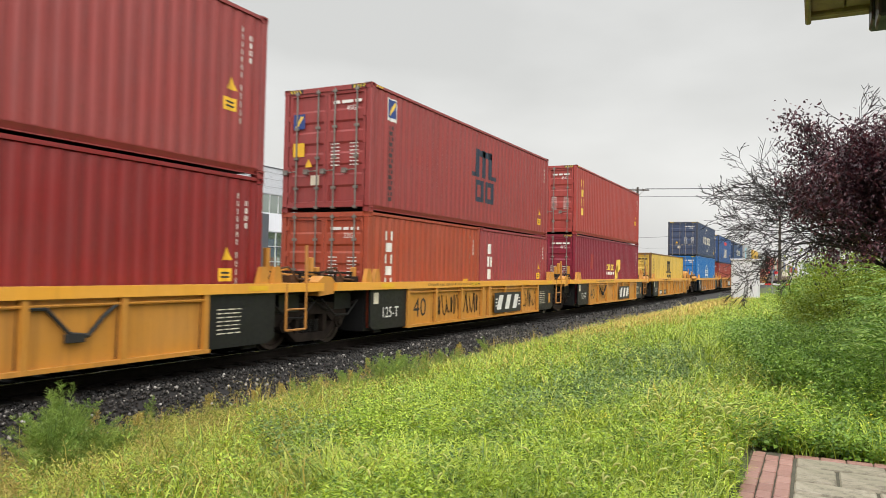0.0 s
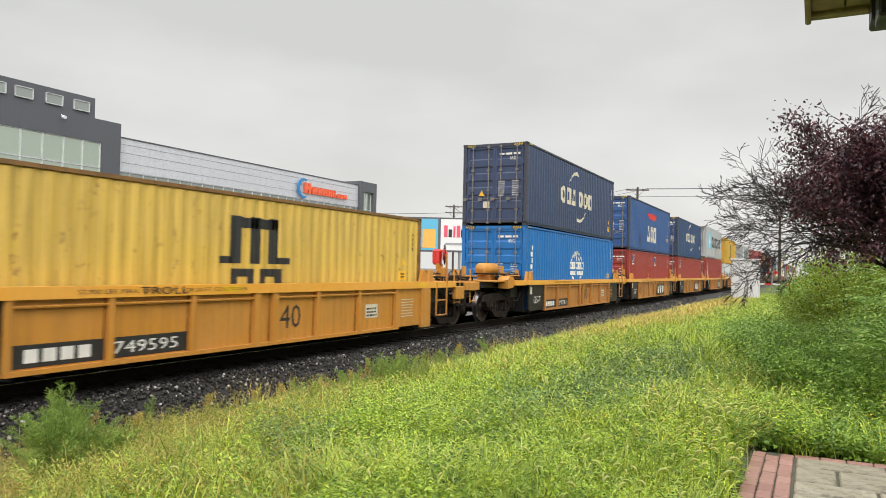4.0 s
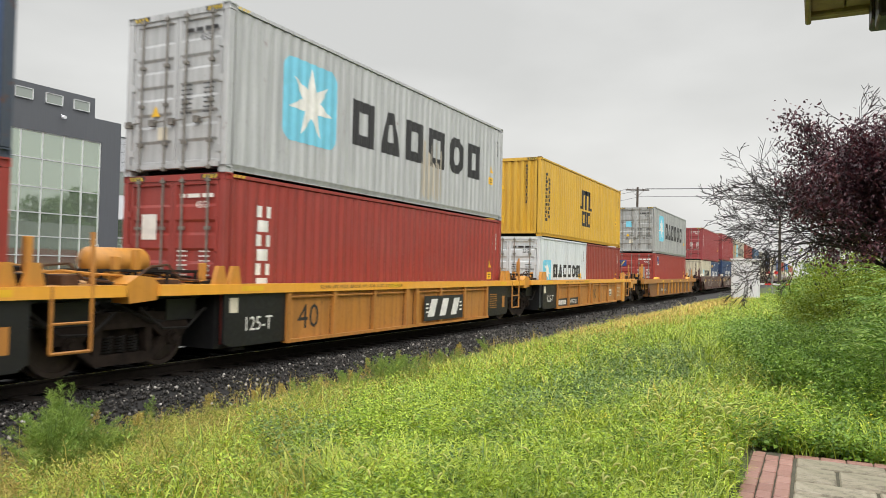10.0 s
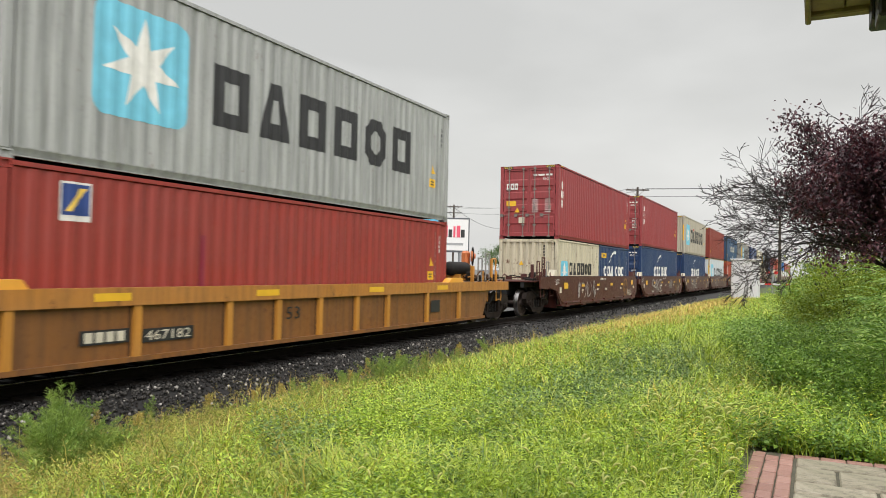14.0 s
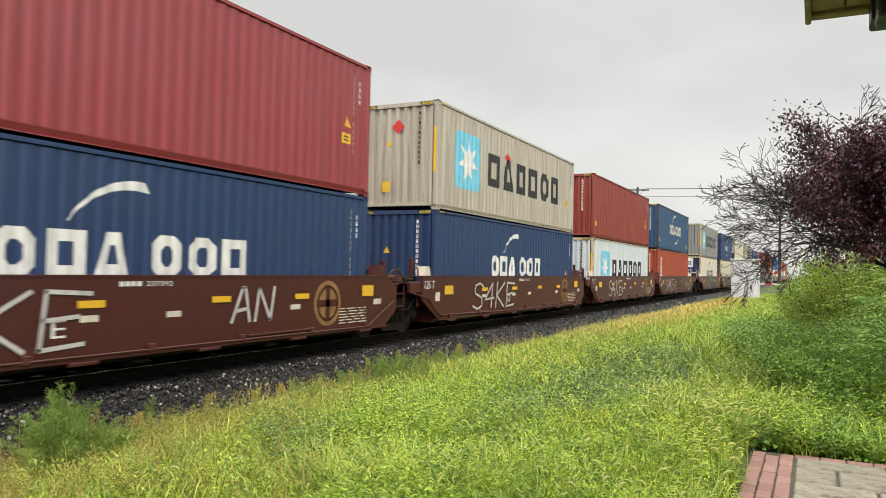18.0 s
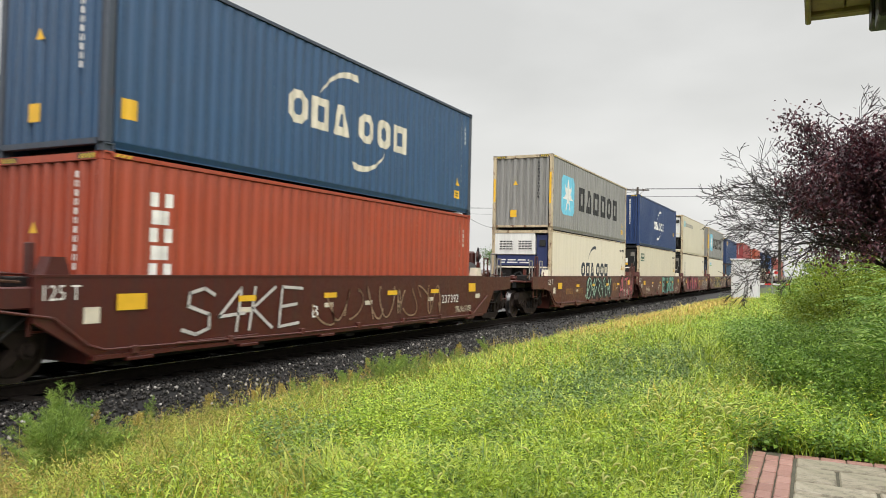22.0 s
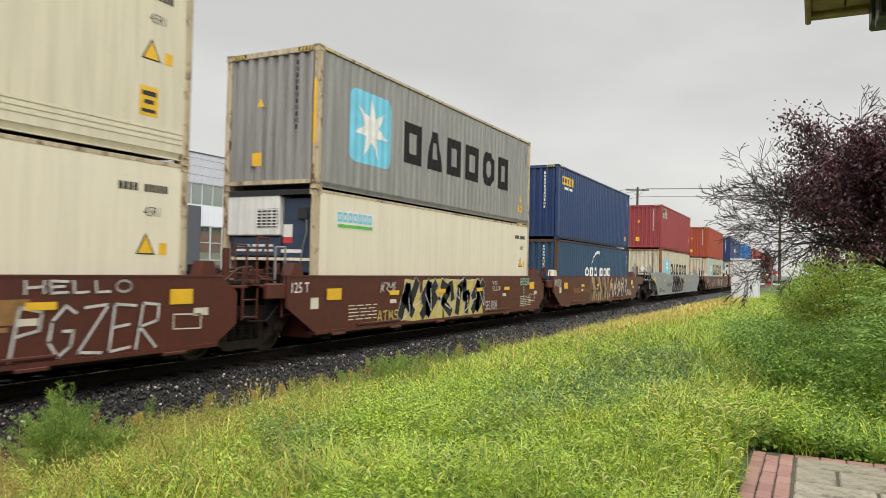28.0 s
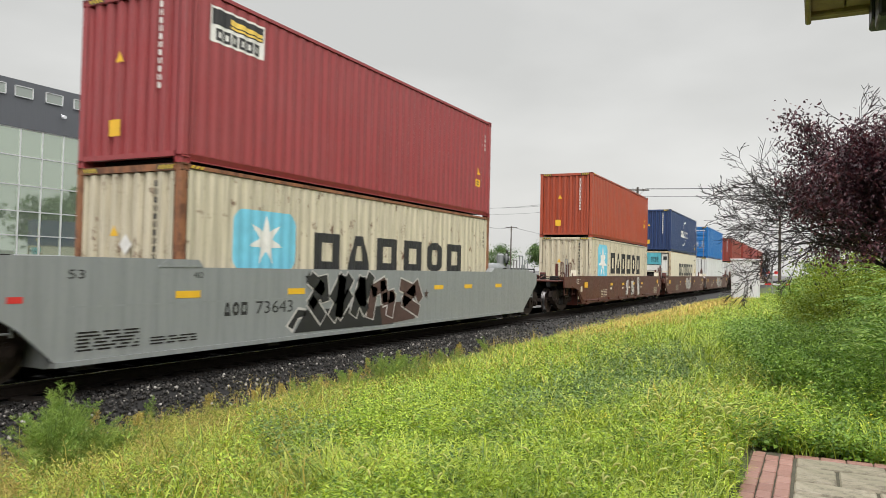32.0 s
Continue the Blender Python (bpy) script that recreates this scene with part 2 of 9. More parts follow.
bs.inputs["Specular IOR Level"].default_value = 0.3
bump(nt, bs, _n, 0.3, 0.01)
MAT_STONE = m
# Near-black colours here hold oily grime plus the shade under the train.
MAT_GRIME_SHADE = plain("oily_shaded_stone", (0.008, 0.007, 0.0065), 0.6, 0, 0.6, 25.0, 0.25)
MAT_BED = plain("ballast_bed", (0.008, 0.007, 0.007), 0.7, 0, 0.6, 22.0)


def bed_z(y):
    a = abs(y)
    return -0.19 if a < 1.75 else max(-0.62, -0.19 - (a - 1.75) * 0.42)


def make_ballast():
    bm = bmesh.new()
    prism_pts = [(-2.9, -0.7), (-2.8, bed_z(2.8)), (-1.75, -0.215), (1.75, -0.215), (2.8, bed_z(2.8)), (2.9, -0.7)]
    a = [bm.verts.new((-40, y, z)) for y, z in prism_pts]
    b = [bm.verts.new((900, y, z)) for y, z in prism_pts]
    for i in range(5):
        bm.faces.new((a[i], b[i], b[i + 1], a[i + 1]))
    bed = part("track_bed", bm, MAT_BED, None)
    tagged(bed, "dark crushed stone bed under the railway track", "ballast", kind="structure")
    rng = np.random.default_rng(5)
    # loose stones, closer where the bed lies open to view
    t = (1 + 5 ** 0.5) / 2
    ico = np.array([(-1, t, 0), (1, t, 0), (-1, -t, 0), (1, -t, 0), (0, -1, t), (0, 1, t), (0, -1, -t), (0, 1, -t), (t, 0, -1), (t, 0, 1), (-t, 0, -1), (-t, 0, 1)]) / 1.9
    tri = np.array([(0, 11, 5), (0, 5, 1), (0, 1, 7), (0, 7, 10), (0, 10, 11), (1, 5, 9), (5, 11, 4), (11, 10, 2), (10, 7, 6), (7, 1, 8), (3, 9, 4), (3, 4, 2), (3, 2, 6), (3, 6, 8), (3, 8, 9), (4, 9, 5), (2, 4, 11), (6, 2, 10), (8, 6, 7), (9, 8, 1)])
    n = 19000
    xs = np.concatenate([rng.uniform(3, 22, 15000), rng.uniform(22, 60, 4000)])
    ys = np.where(rng.random(n) < 0.9, rng.uniform(-2.95, -1.15, n), rng.uniform(-1.15, 2.6, n))
    r = rng.uniform(0.013, 0.030, n) * np.where(xs > 22, 1.3, 1.0)
    q = rng.normal(size=(n, 3, 3))
    q, _ = np.linalg.qr(q)
    jit = ico[None] * rng.uniform(0.72, 1.25, (n, 12, 1)) * (r[:, None, None] * rng.uniform(0.65, 1.3, (n, 1, 3)))
    v = np.einsum("nij,nkj->nki", q, jit)
    z = np.array([bed_z(y) for y in ys]) + rng.uniform(-0.012, 0.022, n)
    v += np.stack([xs, ys, z], 1)[:, None]
    # stones near the rail take the black that paints in grime and train shade
    grimy_shaded = np.abs(ys) < 1.5 + 0.12 * np.sin(xs * 3.1) + rng.normal(size=n) * 0.08
    for sel, mat, label in ((~grimy_shaded, MAT_STONE, "wet dark grey and white crushed stones along the rails"), (grimy_shaded, MAT_GRIME_SHADE, "stones black with oil and brake dust, and coloured for the shade under the train")):
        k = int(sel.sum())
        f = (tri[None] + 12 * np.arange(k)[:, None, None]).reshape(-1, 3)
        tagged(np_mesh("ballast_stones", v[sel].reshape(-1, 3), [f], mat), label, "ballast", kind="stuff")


make_ballast()
MAT_RAIL = plain("rail_steel", (0.012, 0.009, 0.0075), 0.75, 0.0, 0.5, 9.0, 0.12)
MAT_RAILTOP = plain("polished_rail", (0.45, 0.45, 0.46), 0.22, 1.0, 0.2, 20.0)
MAT_TIE = plain("creosoted_wood", (0.014, 0.011, 0.009), 0.8, 0, 0.5, 14.0, 0.2)


def make_track():
    for side in (-1, 1):
        c = side * 0.7525
        prof = [(-0.070, -0.175), (0.070, -0.175), (0.070, -0.163), (0.012, -0.145), (0.009, -0.045), (0.036, -0.035), (0.036, -0.004), (-0.036, -0.004), (-0.036, -0.035), (-0.009, -0.045), (-0.012, -0.145), (-0.070, -0.163)]
        bm = bmesh.new()
        a = [bm.verts.new((-40, c + y, z)) for y, z in prof]
        b = [bm.verts.new((900, c + y, z)) for y, z in prof]
        for i in range(12):
            bm.faces.new((a[i], b[i], b[(i + 1) % 12], a[(i + 1) % 12]))
        r = part("rail", bm, MAT_RAIL, None)
        tagged(r, "rusty brown steel rail on wooden ties", "rail", "rails of the track", kind="structure")
        bm = bmesh.new()
        box(bm, -40, 900, c - 0.030, c + 0.030, -0.004, 0.0)
        part("running_surface", bm, MAT_RAILTOP, r, "polished top of the rail")
    me = shared(("tie",), lambda bm: box(bm, -0.115, 0.115, -1.3, 1.3, -0.36, -0.165, 0.012))
    row = tagged(new("tie_row"), "dark creosoted wooden railway ties in ballast", "railway ties", kind="structure")
    rnd = random.Random(3)
    for i in range(130):
        place("tie", me, MAT_TIE, row, pose(-4 + i * 0.53, rnd.uniform(-0.04, 0.04), rnd.uniform(-0.012, 0.004), 0, 0, rnd.uniform(-1, 1)))
    bm = bmesh.new()
    for i in range(400):
        x = -4 + (130 + i) * 0.53
        box(bm, x - 0.115, x + 0.115, -1.3, 1.3, -0.36, -0.172)
    o = part("far_ties", bm, MAT_TIE, row)
    o["kind"] = "stuff"


make_track()

# ---- paving ----
m, nt, bs = mat_base("paver_brick")
_o = nt.nodes.new("ShaderNodeObjectInfo")
_t = nt.nodes.new("ShaderNodeTexCoord")
_n = noise_node(nt, _t.outputs["Object"], 18.0, 6, 0.7)
_c = blend(nt, _o.outputs["Random"], (0.25, 0.125, 0.10), (0.37, 0.205, 0.17))
nt.links.new(blend(nt, ranged(nt, _n, 0.4, 0.75, 0.0, 0.6), _c, (0.17, 0.095, 0.08)), bs.inputs["Base Color"])
bs.inputs["Roughness"].default_value = 0.45
bump(nt, bs, _n, 0.35, 0.01)
MAT_BRICK = m
m, nt, bs = mat_base("flagstone")
_o = nt.nodes.new("ShaderNodeObjectInfo")
_t = nt.nodes.new("ShaderNodeTexCoord")
_n = noise_node(nt, _t.outputs["Object"], 8.0, 10, 0.72)
_n2 = noise_node(nt, _t.outputs["Object"], 1.3, 4, 0.6)
_c = blend(nt, _o.outputs["Random"], (0.255, 0.22, 0.16), (0.36, 0.315, 0.24))
_c = blend(nt, ranged(nt, _n2, 0.42, 0.62, 0.0, 0.7), _c, (0.215, 0.205, 0.14))
nt.links.new(blend(nt, ranged(nt, _n, 0.47, 0.64, 0.0, 0.85), _c, (0.075, 0.060, 0.038)), bs.inputs["Base Color"])
nt.links.new(ranged(nt, _n2, 0.4, 0.6, 0.45, 0.8), bs.inputs["Roughness"])
bump(nt, bs, _n, 0.9, 0.03)
MAT_FLAG = m
MAT_JOINT = plain("mossy_joint_sand", (0.075, 0.07, 0.045), 0.9, 0, 0.5, 30.0)


def make_paving():
    bm = bmesh.new()
    box(bm, -3, 7.47, -16, -9.54, -0.25, -0.018)
    pv = part("pavement", bm, MAT_JOINT, None)
    tagged(pv, "wet paved path of grey flagstones with a red brick border", "pavement", kind="structure")
    rnd = random.Random(8)
    mb = shared(("brick",), lambda b: box(b, 0.004, 0.202, 0.004, 0.109, -0.05, 0.0, 0.007))
    for c in range(3):
        y0 = -9.55 - 0.116 * (c + 1)
        off = 0.0 if c % 2 else 0.1
        x = -3.0 + off
        while x < 7.30:
            if x + 0.2 > -3:
                place("brick", mb, MAT_BRICK, pv, pose(x, y0, rnd.uniform(-0.006, 0.004), rnd.uniform(-1.2, 1.2), rnd.uniform(-1, 1), rnd.uniform(-1, 1)))
            x += 0.206
    y = -9.90
    while y > -13.0:
        place("brick", mb, MAT_BRICK, pv, pose(7.45, y - 0.206, rnd.uniform(-0.005, 0.003), rnd.uniform(-1, 1), 0, 90))
        y -= 0.206
    # flagstones in uneven rows
    x1 = 7.33
    while x1 > -2.6:
        w = rnd.choice((0.34, 0.42, 0.5)) if x1 > 4 else rnd.choice((0.55, 0.7))
        y = -9.91
        while y > (-13 if x1 > 2.2 else -11.3):
            d = rnd.choice((0.32, 0.45, 0.58, 0.7))
            k = ("flag", w, d)
            me = shared(k, lambda b, w=w, d=d: box(b, -w + 0.012, -0.012, -d + 0.012, -0.012, -0.06, 0.0, 0.012))
            place("flagstone", me, MAT_FLAG, pv, pose(x1, y, rnd.uniform(-0.004, 0.002), rnd.uniform(-0.3, 0.3), rnd.uniform(-0.3, 0.3), 0))
            y -= d
        x1 -= w


# ---- commercial building behind the track ----
MAT_CLAD = paint("silver_cladding", "c9ccd2", 0.35, 0.12, 0.0, 0.25)
MAT_WHITECLAD = paint("white_cladding", "dfe2e8", 0.4, 0.10, 0.0)
MAT_DARKCLAD = paint("charcoal_cladding", "53565c", 0.45, 0.15, 0.0)
MAT_MULLION = plain("aluminium_mullion", (0.62, 0.64, 0.65), 0.35, 0.5, 0.1)
MAT_GLASS = glass("window_glass", (0.42, 0.49, 0.41), 0.03, 0.75)
MAT_BANDGLASS = glass("pale_window_glass", (0.16, 0.20, 0.17), 0.15)
MAT_ORANGE = plain("orange_sign", (0.80, 0.13, 0.05), 0.4, 0, 0.1)
MAT_SIGNBLUE = plain("blue_sign", (0.03, 0.22, 0.50), 0.4, 0, 0.1)
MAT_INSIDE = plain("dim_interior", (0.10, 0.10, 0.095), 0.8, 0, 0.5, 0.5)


def window_grid(parent, xs, zs, y, gl, bar=0.06, name="window"):
    """A curtain wall: each pane is a sub-part of its window, with mullions in front."""
    bm = bmesh.new()
    x0, x1, z0, z1 = xs[0], xs[-1], zs[0], zs[-1]
    for x in xs:
        box(bm, x - bar / 2, x + bar / 2, y - 0.08, y + 0.05, z0, z1)
    for z in zs:
        box(bm, x0, x1, y - 0.075, y + 0.045, z - bar / 2, z + bar / 2)
    w = part(name, bm, MAT_MULLION, parent)
    for a, b in zip(xs, xs[1:]):
        for c, d in zip(zs, zs[1:]):
            k = ("pane", round(b - a, 2), round(d - c, 2))
            me = shared(k, lambda q, W=b - a, H=d - c: box(q, 0, W, 0, 0.02, 0, H))
            place("pane", me, gl, w, pose(a, y, c))
    return w


def make_building():
    Y = 34.0
    h = tagged(new("office_building"), "silver and charcoal clad office building with a glass tower", "building")
    h.matrix_basis = pose(0, 0, -0.35)
    g = 0.35
    bm = bmesh.new()
    box(bm, 35.5, 66.3, Y + 0.0, Y + 30, 8.05 + g, 10.5 + g)          # upper cladding band
    part("wall_band", bm, MAT_CLAD, h, "pale silver metal cladding")
    bm = bmesh.new()
    for z in (8.7, 9.4, 10.0):
        box(bm, 35.5, 66.3, Y - 0.012, Y - 0.001, z + g - 0.02, z + g)
    box(bm, 35.5, 66.3, Y - 0.06, Y - 0.001, 10.42 + g, 10.5 + g)
    part("cladding_joint", bm, MAT_DARKCLAD, h)
    bm = bmesh.new()
    box(bm, 35.5, 66.3, Y + 0.0, Y + 0.4, 4.65 + g, 6.30 + g)
    part("spandrel", bm, MAT_WHITECLAD, h, "white metal panels")
    bm = bmesh.new()
    box(bm, 35.5, 66.3, Y + 0.0, Y + 0.4, 0, 0.6 + g)
    part("plinth", bm, MAT_DARKCLAD, h)
    bm = bmesh.new()
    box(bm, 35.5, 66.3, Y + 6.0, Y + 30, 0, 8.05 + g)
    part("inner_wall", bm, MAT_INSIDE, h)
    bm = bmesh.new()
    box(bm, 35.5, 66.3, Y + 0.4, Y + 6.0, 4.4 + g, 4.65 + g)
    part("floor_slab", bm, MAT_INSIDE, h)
    # upper ribbon of pale panes
    xs = [35.6 + i * (66.2 - 35.6) / 26 for i in range(27)]
    window_grid(h, xs, [6.32 + g, 8.03 + g], Y + 0.12, MAT_BANDGLASS, 0.06)
    # ground floor windows between dark piers
    piers = [35.5, 42.1, 50.3, 58.3, 65.4]
    for x in piers[1:]:
        bm = bmesh.new()
        box(bm, x, x + 1.45, Y - 0.15, Y + 0.4, 0, 6.2 + g)
        part("pier", bm, MAT_DARKCLAD, h)
    for a, b in ((35.5, 42.1), (43.55, 50.3), (51.75, 58.3), (59.75, 65.4)):
        n = 5
        window_grid(h, [a + 0.05 + i * (b - a - 0.1) / n for i in range(n + 1)], [0.62 + g, 1.9 + g, 3.3 + g, 4.62 + g], Y + 0.15, MAT_GLASS, 0.08)
        bm = bmesh.new()
        for k in range(2):
            xa = a + 0.4 + k * (b - a) / 2
            rod(bm, (xa, Y + 0.6, 0.8), (xa + (b - a) / 2 - 0.6, Y + 0.6, 4.5), 0.08, 6)
        part("brace", bm, MAT_MULLION, h)
    # tower with curtain wall
    bm = bmesh.new()
    box(bm, 14.0, 35.5, Y - 0.45, Y + 16, 9.72 + g, 11.3 + g)
    box(bm, 34.0, 35.5, Y - 0.45, Y + 16, 0, 9.72 + g)
    box(bm, 14.0, 34.0, Y - 0.45, Y - 0.2, 0, 0.6 + g)
    part("tower_wall", bm, MAT_DARKCLAD, h, "charcoal panels")
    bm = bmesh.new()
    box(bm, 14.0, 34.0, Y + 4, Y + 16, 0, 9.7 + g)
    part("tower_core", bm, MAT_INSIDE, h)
    window_grid(h, [18.2, 19.7, 21.2, 22.7, 24.1, 25.5, 26.9, 28.3, 29.75, 31.2, 32.6, 33.95], [0.6 + g, 1.9 + g, 3.1 + g, 4.6 + g, 6.2 + g, 8.0 + g, 9.7 + g], Y - 0.3, MAT_GLASS, 0.07)
    bm = bmesh.new()
    box(bm, 14.0, 33.85, Y + 0.2, Y + 14, 11.3 + g, 12.8 + g)
    part("penthouse", bm, MAT_DARKCLAD, h)
    for x in (21.0, 22.8, 24.6, 26.4, 28.15, 30.2, 32.2):
        window_grid(h, [x, x + 1.15], [11.75 + g, 12.4 + g], Y + 0.15, MAT_BANDGLASS, 0.05, "small_window")
    bm = bmesh.new()
    rod(bm, (30.9, Y - 0.6, 10.9 + g), (30.9, Y - 0.85, 10.85 + g), 0.11, 10)
    rod(bm, (30.9, Y - 0.45, 11.05 + g), (30.9, Y - 0.6, 10.95 + g), 0.04, 6)
    part("security_camera", bm, MAT_WHITECLAD, h)
    # end stair tower
    for x0, x1, y0, z0, z1 in ((66.3, 67.0, -0.3, 0, 10.9 + g), (69.0, 69.6, -0.3, 0, 10.9 + g), (67.0, 69.0, -0.3, 9.8 + g, 10.9 + g), (67.0, 69.0, 0.4, 0, 9.8 + g)):
        bm = bmesh.new()
        box(bm, x0, x1, Y + y0, Y + 10, z0, z1)
        part("stair_tower_wall", bm, MAT_DARKCLAD, h)
    window_grid(h, [67.02, 68.0, 68.98], [0.5 + g, 2.2 + g, 4.1 + g, 6.0 + g, 7.9 + g, 9.78 + g], Y + 0.1, MAT_GLASS, 0.07)
    # the roof sign: a crescent and a row of plain blocks
    sg = tagged(new("roof_sign"), "orange and blue sign of plain shapes on the cladding", "sign")
    sg.matrix_basis = pose(0, Y - 0.16, 0)
    bm = bmesh.new()
    c, r = (56.6, 9.05), 0.95
    pts = []
    for i in range(15):
        a = radians(70 + 220 * i / 14)
        pts.append(((c[0] + r * math.cos(a), c[1] + r * math.sin(a)), (c[0] + 0.12 + 0.8 * r * math.cos(a), c[1] + 0.8 * r * math.sin(a))))
    for (p, q), (p2, q2) in zip(pts, pts[1:]):
        prism(bm, [p, p2, q2, q], -0.12, 0.0)
    part("crescent", bm, MAT_SIGNBLUE, sg, "blue crescent")
    for i, (x, wd, ht) in enumerate(((56.75, 0.95, 1.0), (57.95, 0.7, 0.72), (58.85, 0.65, 0.72), (59.7, 0.65, 0.72), (60.55, 0.6, 0.72), (61.3, 0.55, 0.72), (62.1, 0.45, 0.45), (62.7, 0.45, 0.45), (63.3, 0.6, 0.45))):
        bm = bmesh.new()
        z = 8.62
        box(bm, x, x + wd * 0.38, -0.12, 0.0, z, z + ht)
        box(bm, x + wd * 0.62, x + wd, -0.12, 0.0, z, z + ht)
        box(bm, x + wd * 0.38, x + wd * 0.62, -0.12, 0.0, z + ht * 0.35, z + ht * 0.7)
        part("sign_block", bm, MAT_ORANGE, sg)


make_building()

# ---- poles, wires, far things ----
MAT_POLE = plain("weathered_pole", (0.075, 0.058, 0.045), 0.85, 0, 0.4, 3.0)
MAT_WIRE = plain("black_wire", (0.02, 0.02, 0.022), 0.6)
MAT_STEEL = plain("galvanised_steel", (0.32, 0.33, 0.34), 0.45, 0.7, 0.2)


def utility_pole(x, y, hgt, arms=(0.35,), turn=0, label="weathered wooden utility pole with a crossarm and wires"):
    p = tagged(new("utility_pole"), label, "utility pole", "poles along the line")
    p.matrix_basis = pose(x, y, -0.35, 0, 0, turn)
    bm = bmesh.new()
    rod(bm, (0, 0, 0), (0, 0, hgt + 0.35), 0.17, 10, 0.11)
    part("pole", bm, MAT_POLE, p)
    for a in arms:
        bm = bmesh.new()
        z = hgt + 0.35 - a
        box(bm, -0.06, 0.06, -1.25, 1.25, z - 0.06, z + 0.06, 0.01)
        rod(bm, (0.07, -0.7, z - 0.05), (0.07, 0, z - 0.7), 0.02, 5)
        rod(bm, (0.07, 0.7, z - 0.05), (0.07, 0, z - 0.7), 0.02, 5)
        arm = part("crossarm", bm, MAT_POLE, p)
        for yy in (-1.1, -0.5, 0.5, 1.1):
            me = shared(("insulator",), lambda b: (rod(b, (0, 0, 0), (0, 0, 0.16), 0.05, 8, 0.03)))
            place("insulator", me, MAT_STEEL, arm, pose(0, yy, z + 0.06))
    return p


def wire(p, q, sag, r=0.018):
    p, q = Vector(p), Vector(q)
    pts = []
    for i in range(15):
        t = i / 14
        c = p.lerp(q, t)
        c.z -= sag * 4 * t * (1 - t)
        pts.append(c)
    bm = bmesh.new()
    tube(bm, pts, r, 4)
    tagged(part("overhead_wire", bm, MAT_WIRE, None), "thin black overhead wire between poles", "wire", "overhead wires")


